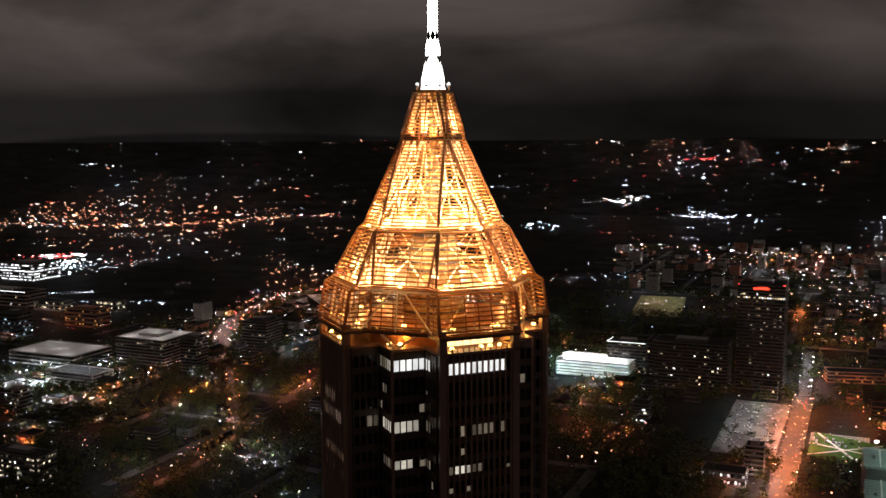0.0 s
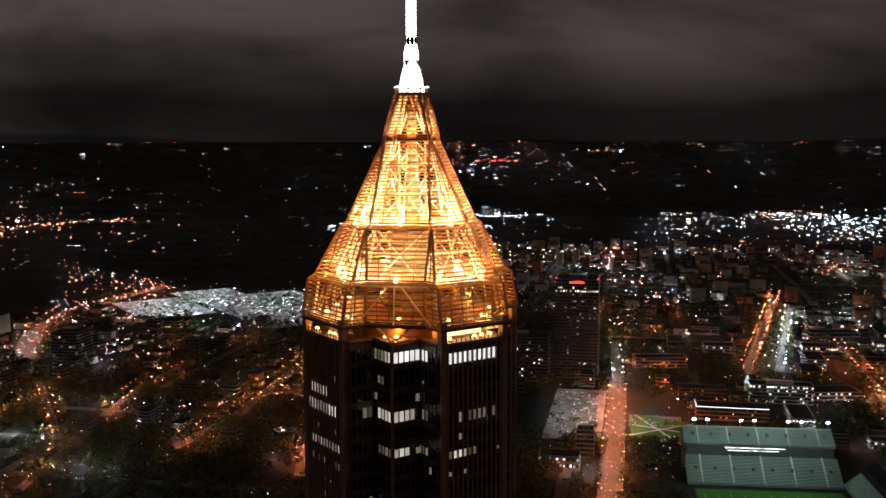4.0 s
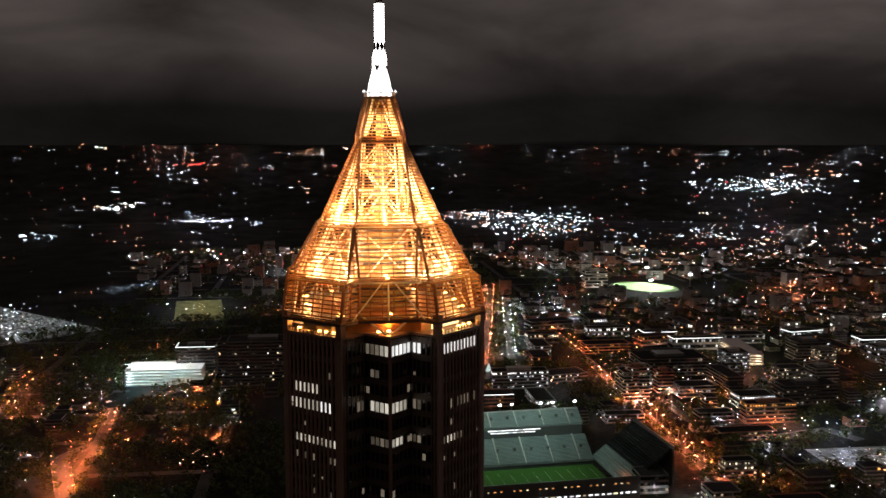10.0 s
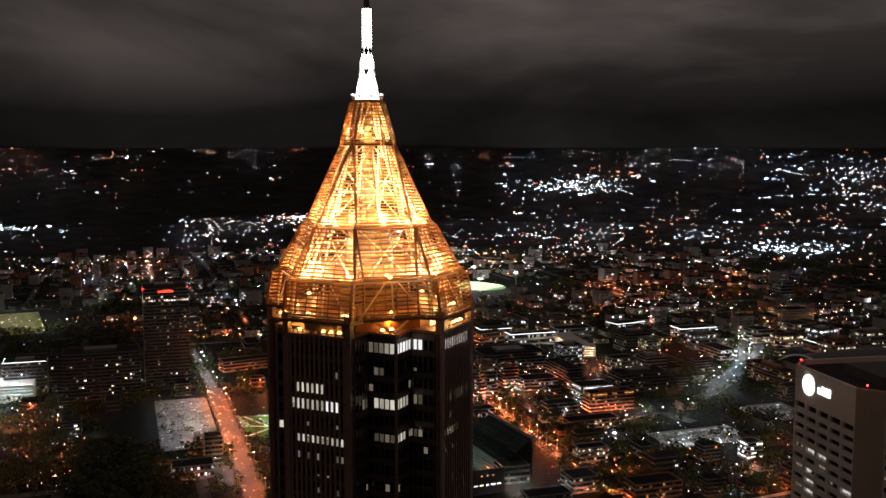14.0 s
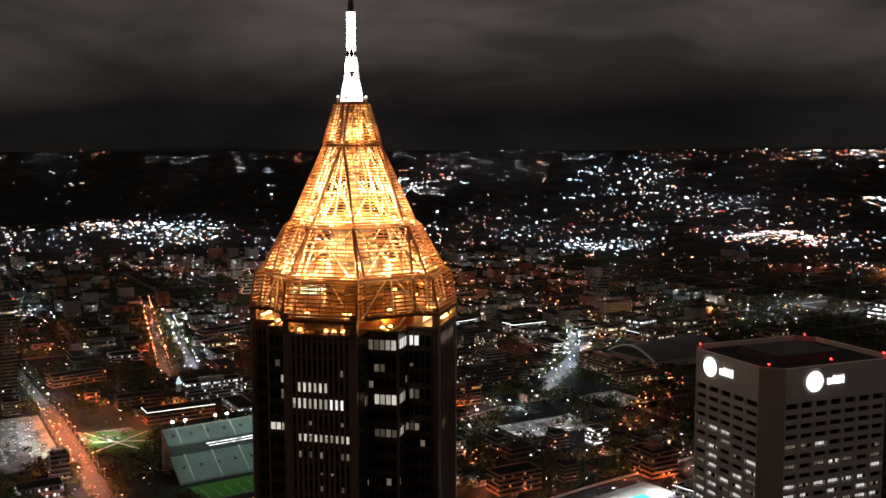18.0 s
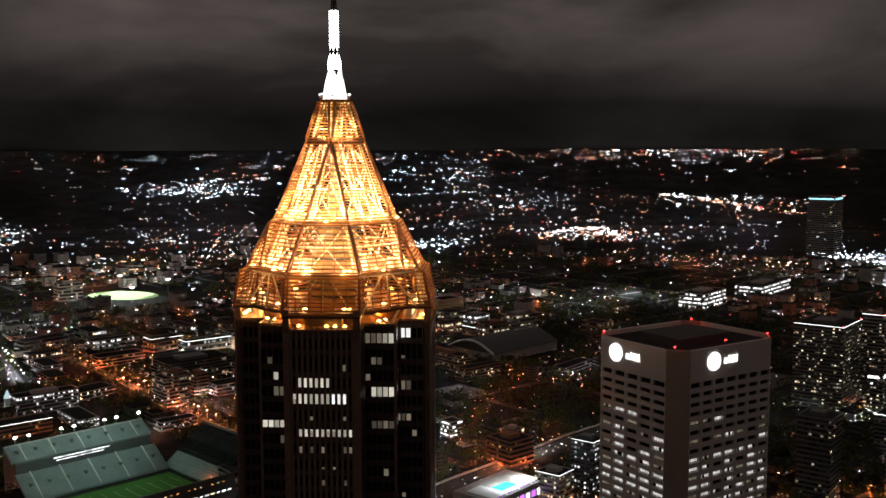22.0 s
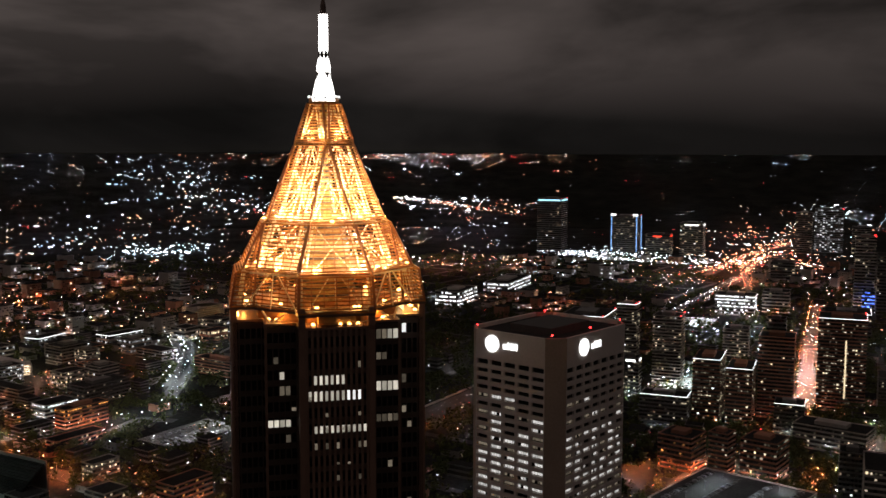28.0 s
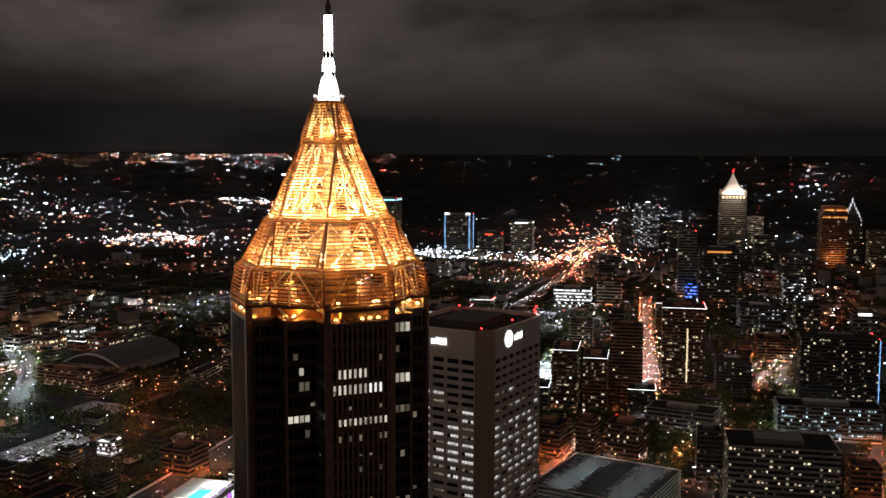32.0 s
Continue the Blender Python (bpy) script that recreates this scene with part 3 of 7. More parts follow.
POWER = 0.74
for k in range(4):
    for x, y, p in ((-5.5, -22.4, 60), (3.0, -22.6, 60), (-13.4, -13.6, 60), (-15.3, -12.3, 0), (1.0, -22.6, 0), (5.2, -22.6, 0)):
        a = turn4(k, x, y)
        floodlight(*a, TOPZ, p * 9.0, 0.4, (1.0, 0.42, 0.08))
    for x, y in ((-4.4, -20.4), (4.8, -20.2), (5.9, -20.2), (-12.4, -13.2)):
        floodlight(*turn4(k, x, y), 235.3, 0)
    for x, y in ((-6.0, -21.0), (5.0, -21.0), (-13.6, -13.6)):
        ld = bpy.data.lights.new("skirt_beam", "POINT")
        ld.energy, ld.color, ld.shadow_soft_size = 1100, (1.0, 0.5, 0.15), 0.3
        new("skirt_beam", ld).location = TOWER @ Vector((*turn4(k, x * 0.93, y * 0.93), 238.2))
    for x, y, p in ((-4.5, -17.2, 5200), (4.5, -17.2, 5200), (-12.0, -11.6, 5600), (-3.4, -17.4, 0), (5.6, -17.0, 0)):
        a = turn4(k, x, y)
        floodlight(*a, 243.8, p * POWER)
    for x, y, p in ((-2.4, -12.0, 6500), (2.2, -12.0, 6500), (-8.0, -8.0, 7000), (3.4, -12.2, 0)):
        a = turn4(k, x, y)
        floodlight(*a, 255.8, p * POWER)
    # fill points added part-way up the crown to brighten it, without fixtures
    for x, y, z, p in ((-4.6, -4.6, 264.5, 5200), (0.0, -8.6, 263.0, 4300), (-6.5, -6.5, 250.5, 4600), (-2.9, -2.9, 270.5, 3400)):
        ld = bpy.data.lights.new("shaft_beam", "POINT")
        ld.energy, ld.color, ld.shadow_soft_size = p * POWER, (1.0, 0.78, 0.46), 0.6
        new("shaft_beam", ld).location = TOWER @ Vector((*turn4(k, x, y), z))
    a = turn4(k, -3.4, -3.6)
    floodlight(*a, 275.2, 8000 * POWER)
    # fill points added outside the louvres light their outer faces from below
    for x, y, z, p in ((-5.0, -22.6, 243.5, 260), (5.0, -22.6, 243.5, 260), (-14.6, -14.6, 243.5, 260), (0.0, -17.0, 255.3, 230), (-10.6, -10.6, 255.3, 230), (-5.4, -5.4, 274.8, 170)):
        a = turn4(k, x, y)
        f = TOWER @ Vector((*a, z))
        out = TOWER @ Vector((a[0] * 1.09, a[1] * 1.09, z + 0.6))
        ld = bpy.data.lights.new("ledge_beam", "POINT")
        ld.energy, ld.color, ld.shadow_soft_size = p, (1.0, 0.46, 0.13), 0.4
        new("ledge_beam", ld).location = out
        if 240 < z < 270:
            w = thing("floodlight", "small round floodlight with a glowing amber lens on the crown ledge", "floodlight", pose(f.x * 0.9, f.y * 0.9, f.z + 0.3), "crown floodlights")
            part("lens", lens_mesh, None, part("housing", lamp_mesh, None, w))

# ---- spire ----
def octo(r, z, turned=0.0):
    return [(r * math.cos(math.pi / 4 * i + turned), r * math.sin(math.pi / 4 * i + turned), z) for i in range(8)]


part("spire_platform", G().loft([octo(3.8, 284.5), octo(3.8, 285.2)]), GOLDPAINT, tower)
for i in range(16):
    a, b = octo(3.65, 285.2, math.pi / 8 * (i % 2))[i // 2], octo(3.65, 286.4, math.pi / 8 * (i % 2))[i // 2]
    part("rail_post", G().beam(a, b, 0.14), GOLDPAINT, tower)
# the white light on the spire is put into its own emission
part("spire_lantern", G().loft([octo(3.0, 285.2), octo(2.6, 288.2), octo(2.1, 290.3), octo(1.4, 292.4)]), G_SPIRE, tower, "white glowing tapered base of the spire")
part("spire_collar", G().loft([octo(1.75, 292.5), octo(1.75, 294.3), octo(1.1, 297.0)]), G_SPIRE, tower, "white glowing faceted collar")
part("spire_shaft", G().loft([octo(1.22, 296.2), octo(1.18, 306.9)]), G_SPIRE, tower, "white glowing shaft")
part("spire_tip", G().loft([octo(0.85, 306.9), octo(0.7, 309.2), octo(0.06, 312.0)]), MULLION, tower, "dark pointed tip")
for i in range(8):
    a = math.pi / 4 * i + math.pi / 8
    ca, sa = math.cos(a), math.sin(a)

    def at(r, z, s=0.0):
        return (r * ca - s * sa, r * sa + s * ca, z)
    g = G()
    g.add([at(1.24, 295.2), at(1.24, 296.9, 0.52), at(1.2, 298.2), at(1.24, 296.9, -0.52), at(0.8, 296.8)], [(0, 1, 2, 3), (1, 0, 4), (2, 1, 4), (3, 2, 4), (0, 3, 4)])
    part("spire_facet", g, DARKGLASS, tower, "dark diamond facet")
    if i % 2 == 0:
        g = G()
        g.add([at(2.1, 290.9), at(1.72, 292.5, 0.7), at(1.72, 292.5, -0.7), at(1.2, 292.0)], [(0, 1, 2), (1, 0, 3), (2, 1, 3), (0, 2, 3)])
        part("spire_facet", g, STEEL, tower, "grey triangular facet")
for i in range(8):
    p = octo(3.72, 286.1)[i]
    w = TOWER @ Vector(p)
    f = thing("spire_floodlight", "white floodlight at the foot of the spire", "floodlight", pose(w.x, w.y, w.z), "spire floodlights")
    part("housing", lamp_mesh, None, f)
    part("lens", G().ball(0, 0, 0.3, 0.42), G_SIGN, f)


# ---- the pale concrete office tower beside it ----
ATT_A = 59.5   # heading of its shorter side, degrees from +x
OFFICE = pose(162.0, -50.7, 0, 0, 0, ATT_A - 90 + 45 - 45)
office = thing("office_tower", "pale concrete office tower with deep-set windows and lit white signs", "office building", OFFICE)
# local axes: +y along the shorter side, +x along the longer side, origin at the near cut corner
LA, LB, CUT, OTOP = 50.0, 60.5, 6.6, 194.9
oring = [(CUT, 0), (LB - CUT, 0), (LB, CUT), (LB, LA - CUT), (LB - CUT, LA), (CUT, LA), (0, LA - CUT), (0, CUT)]


def inset(r):
    cx, cy = LB / 2, LA / 2
    return [(x + (r if x < cx else -r) * (1 if abs(x - cx) > LB / 2 - CUT - 1 else 0.0), y + (r if y < cy else -r) * (1 if abs(y - cy) > LA / 2 - CUT - 1 else 0.0)) for x, y in oring]


part("core_wall", G().prism(inset(1.0), 0, OTOP - 2.0), DARKGLASS, office, "dark recessed glazing")
# blank parapet storey: four faces and four cut corners
for i in range(8):
    (ax, ay), (bx, by) = oring[i], oring[(i + 1) % 8]
    nx, ny = (by - ay), -(bx - ax)
    ln = math.hypot(nx, ny)
    nx, ny = nx / ln * 1.1, ny / ln * 1.1
    quad = [(ax, ay), (bx, by), (bx - nx, by - ny), (ax - nx, ay - ny)]
    low = 181.9 if i % 2 == 0 else 0
    part("parapet_panel" if i % 2 == 0 else "corner_pier", G().prism(quad, low, OTOP), CONCRETE if i % 2 == 0 else PIERSTONE, office)
part("roof", G().prism(inset(1.2), OTOP - 2.4, OTOP - 1.8), ROOFING, office)
part("plant_room", G().box(14, 44, 13, 35, OTOP - 1.8, OTOP + 1.6), surface("dark_plant_room", (0.06, 0.055, 0.055), 0.8), office)
OFL = 3.72
rnd = random.Random(11)


def office_face(p, q, cols, facing):
    """Floor bands and piers from p to q; windows set back between them."""
    (ax, ay), (bx, by) = p, q
    ln = math.hypot(bx - ax, by - ay)
    ux, uy = (bx - ax) / ln, (by - ay) / ln
    nx, ny = uy, -ux
    pitch = ln / cols

    def block(s0, s1, d0, d1, z0, z1, name, mat):
        quad = [(ax + ux * s0 + nx * d0, ay + uy * s0 + ny * d0), (ax + ux * s1 + nx * d0, ay + uy * s1 + ny * d0), (ax + ux * s1 + nx * d1, ay + uy * s1 + ny * d1), (ax + ux * s0 + nx * d1, ay + uy * s0 + ny * d1)]
        return part(name, G().prism(quad[::-1], z0, z1), mat, office)
    for c in range(cols + 1):
        w = 0.5 if c in (0, cols) else 0.72
        block(max(0, c * pitch - w), min(ln, c * pitch + w), -1.0, 0.0, 0, 181.9, "pier", CONCRETE)
    for f in range(40):
        z = 181.5 - f * OFL
        if z < 20:
            break
        block(0, ln, -0.95, -0.03, z - OFL, z - 1.9, "floor_band", CONCRETE)
        if not facing or z < 105:
            continue
        for c in range(cols):
            lit = 0.0 if f < 4 else 0.92 if f in (4, 6, 8, 9, 10, 11, 12, 13, 14, 15, 16) else 0.35
            run = (f * 7 + int(c * 0.7)) % 5
            if f == 4 and facing == 2:
                lit = 1.0 if c < 3 else 0
            if rnd.random() < lit and (run or f > 8):
                s0 = c * pitch + 0.9
                n = 4
                w = (pitch - 1.8) / n
                dim = rnd.random() < 0.35
                for i in range(n):
                    if rnd.random() < 0.12:
                        continue
                    block(s0 + i * w + 0.1, s0 + (i + 1) * w - 0.1, -0.94, -0.9, z - 1.6 + (0.1 if dim else 0), z - 0.35, "lit_window", G_OFFDIM if dim else G_ATT)


G_ATT = glow("strip_light_behind_blinds", (0.97, 0.94, 0.9), 0.58, 0.35, 0.5, False, 0.35)
office_face((0, LA - CUT), (0, CUT), 5, 1)
office_face((CUT, 0), (LB - CUT, 0), 7, 2)
office_face((LB, CUT), (LB, LA - CUT), 5, 0)
office_face((LB - CUT, LA), (CUT, LA), 7, 0)


def sign(ax, ay, ux, uy, nx, ny):
    """A white disc and four plain bars beside it."""
    s = thing("wall_sign", "white lit round emblem with short white bars on the concrete parapet", "sign", None, "tower signs")
    s.matrix_basis = OFFICE.copy()

    def at(u, d, z):
        return (ax + ux * u + nx * d, ay + uy * u + ny * d, z)
    n = 20
    g = G()
    fr = [at(3.7 * math.cos(2 * math.pi * i / n), 0.45, 189.3 + 3.7 * math.sin(2 * math.pi * i / n)) for i in range(n)]
    bk = [at(3.7 * math.cos(2 * math.pi * i / n), 0.0, 189.3 + 3.7 * math.sin(2 * math.pi * i / n)) for i in range(n)]
    g.loft([bk, fr])
    part("emblem", g, G_SIGN, s)
    for u, w, h in ((6.0, 1.7, 2.2), (8.4, 0.8, 3.0), (9.9, 2.1, 2.8), (12.7, 0.8, 3.0)):
        g = G()
        g.loft([[at(u, 0.0, 187.7), at(u + w, 0.0, 187.7), at(u + w, 0.0, 187.7 + h), at(u, 0.0, 187.7 + h)], [at(u, 0.35, 187.7), at(u + w, 0.35, 187.7), at(u + w, 0.35, 187.7 + h), at(u, 0.35, 187.7 + h)]])
        part("bar", g, G_SIGN, s)


sign(0, LA - CUT - 9.0, 0, -1, -1, 0)
sign(CUT + 13.0, 0, 1, 0, 0, -1)
for x, y in ((3, 5), (3, LA - 5), (LB - 4, 4), (LB - 5, LA - 5), (LB / 2, 3.5)):
    w = OFFICE @ Vector((x, y, OTOP - 1.8))
    b = thing("beacon", "red aircraft warning light on a short post at the roof edge", "warning light", pose(w.x, w.y, w.z), "roof beacons")
    part("post", G().beam((0, 0, 0), (0, 0, 2.6), 0.12), STEEL, b)
    part("lamp", G().lathe([(0.2, 2.6), (0.36, 2.8), (0.36, 3.1), (0.15, 3.3)], 8), G_RED, b)
    ld = bpy.data.lights.new("beacon_light", "POINT")
    ld.energy, ld.color, ld.shadow_soft_size = 130, (1.0, 0.02, 0.03), 0.4
    new("beacon_light", ld).location = (w.x, w.y, w.z + 4.0)


# ---- helpers for the city ----
rnd = random.Random(3)
KINDS = {"w": G_WHITE, "a": G_WARM, "o": G_ORANGE, "c": G_COOL, "r": G_REDS}
DOTS = {k: G() for k in KINDS}
SODIUM, HALIDE, HOODS = G(), G(), G()
TAKEN = []      # (x, y, reach) of what stands already
ROADS = []      # centre lines and half-widths


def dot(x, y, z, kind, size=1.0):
    x, y = onto_rim(x, y)
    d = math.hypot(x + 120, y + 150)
    # bloom is put into lamp size: it grows with distance, far ones stretch
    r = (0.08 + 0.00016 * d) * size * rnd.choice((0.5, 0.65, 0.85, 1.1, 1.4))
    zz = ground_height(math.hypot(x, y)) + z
    if d > 2200:
        a, ln = math.atan2(y, x) + math.pi / 2, r * rnd.choice((1.4, 2.2, 3.4, 5.0))
    else:
        a, ln = radians(-23.4 if rnd.random() < 0.5 else 66.6) + rnd.gauss(0, 0.3), r * rnd.choice((1.0, 1.2, 1.6, 2.4))
    ux, uy, vx, vy = math.cos(a) * ln, math.sin(a) * ln, -math.sin(a) * r, math.cos(a) * r
    DOTS[kind].add([(x + ux, y + uy, zz), (x + vx, y + vy, zz), (x - ux, y - uy, zz), (x - vx, y - vy, zz), (x, y, zz + r * 0.8), (x, y, zz - r * 0.8)],
                   [(0, 1, 4), (1, 2, 4), (2, 3, 4), (3, 0, 4), (1, 0, 5), (2, 1, 5), (3, 2, 5), (0, 3, 5)])


def lamp(x, y, z, kind, r=0.45, seen=0.8):
    """A hooded lamp: a lens that shines down under a dark hood, and its bare bulb at the rim."""
    hexa = [(x + r * math.cos(i * 1.0472), y + r * math.sin(i * 1.0472)) for i in range(6)]
    (HALIDE if kind == "w" else SODIUM).add([(a, b, z) for a, b in hexa], [(5, 4, 3, 2, 1, 0)])
    HOODS.lathe([(r * 1.25, z + 0.02), (r * 0.7, z + 0.28)], 6, x, y)
    if seen:
        dot(x, y, z + 0.5, kind, seen)


def row(x, y, head, n, gap, mix, size):
    """A short line of lamps along a street or a wall, with gaps."""
    ca, sa = math.cos(radians(head)), math.sin(radians(head))
    kind = rnd.choice(mix)
    for i in range(n):
        if rnd.random() < 0.25:
            continue
        t = (i - n / 2) * gap + rnd.uniform(-0.3, 0.3) * gap
        px, py = x + ca * t + rnd.gauss(0, 3), y + sa * t + rnd.gauss(0, 3)
        if 250 < math.hypot(px, py) < 70000:
            dot(px, py, rnd.uniform(3, 9), kind if rnd.random() < 0.8 else rnd.choice(mix), size * rnd.uniform(0.45, 1.2))


def scatter(x, y, r, n, mix, size=1.0, stretch=1.0, turn=0.0):
    """About n lamps in short rows round a place, thinning outwards."""
    ca, sa = math.cos(radians(turn)), math.sin(radians(turn))
    left = int(n * 2.2)
    while left > 0:
        u, v = rnd.gauss(0, r * 0.5) * stretch, rnd.gauss(0, r * 0.5)
        px, py = x + u * ca - v * sa, y + u * sa + v * ca
        k = rnd.choice((1, 1, 2, 3, 4, 6))
        gap = rnd.uniform(6, 16) * (1 + math.hypot(px, py) / 2500)
        row(px, py, turn + 90 + rnd.choice((0, 0, 0, 12, 70)), k, gap, mix, size * rnd.choice((0.8, 1.2, 1.2, 1.9)))
        left -= k


def unit_pane(material, cache={}):
    if material.name not in cache:
        cache[material.name] = G().box(-0.5, 0.5, -0.5, 0.5, -0.5, 0.5).data("lit_window", material)
    return cache[material.name]


W_WARM = glow("warm_room_light", (1.0, 0.78, 0.48), 1.1, per_object=0.7)
W_WHITE = glow("white_room_light", (0.95, 0.97, 1.0), 1.5, per_object=0.6)
W_COOL = glow("cool_room_light", (0.65, 0.9, 1.0), 1.1, per_object=0.6)
W_ORANGE = glow("orange_wall_light", (1.0, 0.4, 0.1), 1.0, per_object=0.6)
W_BLUE = glow("blue_wall_light", (0.1, 0.2, 1.0), 1.6, per_object=0.4)
W_PURPLE = glow("purple_wall_light", (0.6, 0.15, 1.0), 1.6, per_object=0.4)
LINE = glow("white_roof_line", (0.95, 0.97, 1.0), 2.0, 0.4, 0.15)
TUBEDIM = glow("dim_deck_tube", (0.8, 1.0, 0.9), 6.0, casts=True)
TUBE = glow("cool_deck_tube", (0.5, 0.92, 1.0), 60.0, casts=True)
TUBEY = glow("warm_white_deck_tube", (1.0, 0.88, 0.62), 34.0, casts=True)
TUBEW = glow("warm_deck_tube", (1.0, 0.5, 0.18), 16.0, casts=True)
ROOMS = {"": (W_WARM, W_WHITE, W_WARM), "a": (W_WARM,), "w": (W_WHITE,), "c": (W_COOL,), "o": (W_ORANGE,), "b": (W_BLUE,), "p": (W_PURPLE,)}
WALLS = {"dark": DARKWALL, "glass": DARKWALL, "brick": BRICKY, "stone": STONEY}


ROOM_TINT = {"": (1.0, 0.83, 0.58), "a": (1.0, 0.72, 0.4), "w": (0.95, 0.97, 1.0), "c": (0.65, 0.9, 1.0), "o": (1.0, 0.45, 0.13), "b": (0.1, 0.2, 1.0), "p": (0.6, 0.15, 1.0)}


def room_light(glowing, lit, cache={}):
    """Windows of one building: most dim, some bright, fewer the darker it stands."""
    level = 0 if lit < 0.11 else 1 if lit < 0.24 else 2 if lit < 0.45 else 3 if lit < 0.75 else 4
    if (glowing, level) not in cache:
        cache[glowing, level] = glow("room_lights", ROOM_TINT[glowing], (0.5, 1.0, 1.2, 1.8, 3.2)[level], per_island=(20.0, 13.0, 8.0, 3.5, 0.8)[level])
    return cache[glowing, level]


def banded(w, d, h, storey, wall):
    """A block with recessed window bands, storey by storey: one loft, walls and glass in two materials."""
    g, mats = G(), []
    rings, n = [], max(1, int(h / storey))
    st = h / n

    def rect(i, z):
        return [(-w / 2 + i, -d / 2 + i, z), (w / 2 - i, -d / 2 + i, z), (w / 2 - i, d / 2 - i, z), (-w / 2 + i, d / 2 - i, z)]
    for f in range(n):
        z = f * st
        rings += [rect(0, z), rect(0, z + st * 0.38), rect(0.25, z + st * 0.38), rect(0.25, z + st)]
    rings += [rect(0, h), rect(0, h + 1.1), rect(0.4, h + 1.1), rect(0.4, h + 0.1)]
    g.loft(rings)
    me = g.data("wall", wall)
    me.materials.append(BLINDS)
    for i, p in enumerate(me.polygons):
        ring = i // 4
        if ring < 4 * n and ring % 4 == 2:
            p.material_index = 1
    return me, n, st


def open_deck(t, w, d, h, tube, roof_lamps, lens=0.4):
    n = max(2, round(h / 3.3))
    st = h / n
    for f in range(n + 1):
        part("deck_slab", G().box(-w / 2, w / 2, -d / 2, d / 2, f * st - 0.3, f * st), ASPHALT if tube is TUBEDIM else CONCRETE, t)
        for x0, x1, y0, y1 in ((-w / 2, w / 2, -d / 2, -d / 2 + 0.25), (-w / 2, -w / 2 + 0.25, -d / 2 + 0.25, d / 2), (-w / 2 + 0.25, w / 2, d / 2 - 0.25, d / 2), (w / 2 - 0.25, w / 2, -d / 2 + 0.25, d / 2 - 0.25)):
            part("deck_parapet", G().box(x0, x1, y0, y1, f * st, f * st + 0.95), CONCRETE, t)
        if f < n:
            for sy in (-1, 1):
                part("tube_light", G().beam((-w / 2 + 2, sy * (d / 2 - 2.2), (f + 1) * st - 0.4), (w / 2 - 2, sy * (d / 2 - 2.2), (f + 1) * st - 0.4), 0.25), tube, t)
            part("tube_light", G().beam((-w / 2 + 2.2, -d / 2 + 2, (f + 1) * st - 0.4), (-w / 2 + 2.2, d / 2 - 2, (f + 1) * st - 0.4), 0.25), tube, t)
    for sx in (-1, 1):
        for sy in (-1, 1):
            part("column", G().beam((sx * (w / 2 - 0.5), sy * (d / 2 - 0.5), 0), (sx * (w / 2 - 0.5), sy * (d / 2 - 0.5), h), 0.7), CONCRETE, t)
    if tube is TUBEDIM and w > 80:
        r = random.Random(8)
        marks = G()
        small_car = G().box(-0.9, 0.9, -2.1, 2.1, 0.3, 0.9).box(-0.75, 0.75, -1.2, 0.9, 0.9, 1.42)
        for sx in (-0.72, 0.72):
            for sy in (-1.3, 1.3):
                small_car.box(sx - 0.1, sx + 0.1, sy - 0.32, sy + 0.32, 0.0, 0.62)
        small_car = small_car.data("car", CARPAINT)
        for i in range(int(w / 2.7) - 3):
            u = -w / 2 + 5 + i * 2.7
            for v in (-0.4, -0.14, 0.14, 0.4):
                marks.box(u - 1.4, u - 1.3, v * d - 2.6, v * d + 2.6, h, h + 0.012)
                if r.random() < 0.36:
                    tagged(part("car", small_car, None, m=t.matrix_basis @ pose(u, v * d, h)), "small parked car on the garage roof", "car", "cars on the garage roof")
        tagged(part("bay_line", marks, WHITEPAINT, t), "white parking bay lines", kind="stuff")
    part("stair_tower", G().box(-w / 2 + 1, -w / 2 + 7, -d / 2 + 1, -d / 2 + 6, h, h + 3.4), CONCRETE, t)
    for i in range(roof_lamps):
        x, y = -w / 2 + w * (i % 3 + 0.5) / 3, -d / 2 + d * (i // 3 + 0.5) / max(1, roof_lamps // 3)
        part("lamp_post", G().beam((x, y, h), (x, y, h + 6), 0.2), STEEL, t)
        part("lamp_head", G().box(x - lens, x + lens, y - lens, y + lens, h + 6, h + 6.04), G_METAL, t)
        part("lamp_hood", G().box(x - 0.7, x + 0.7, y - 0.7, y + 0.7, h + 6.06, h + 6.25), STEEL, t)


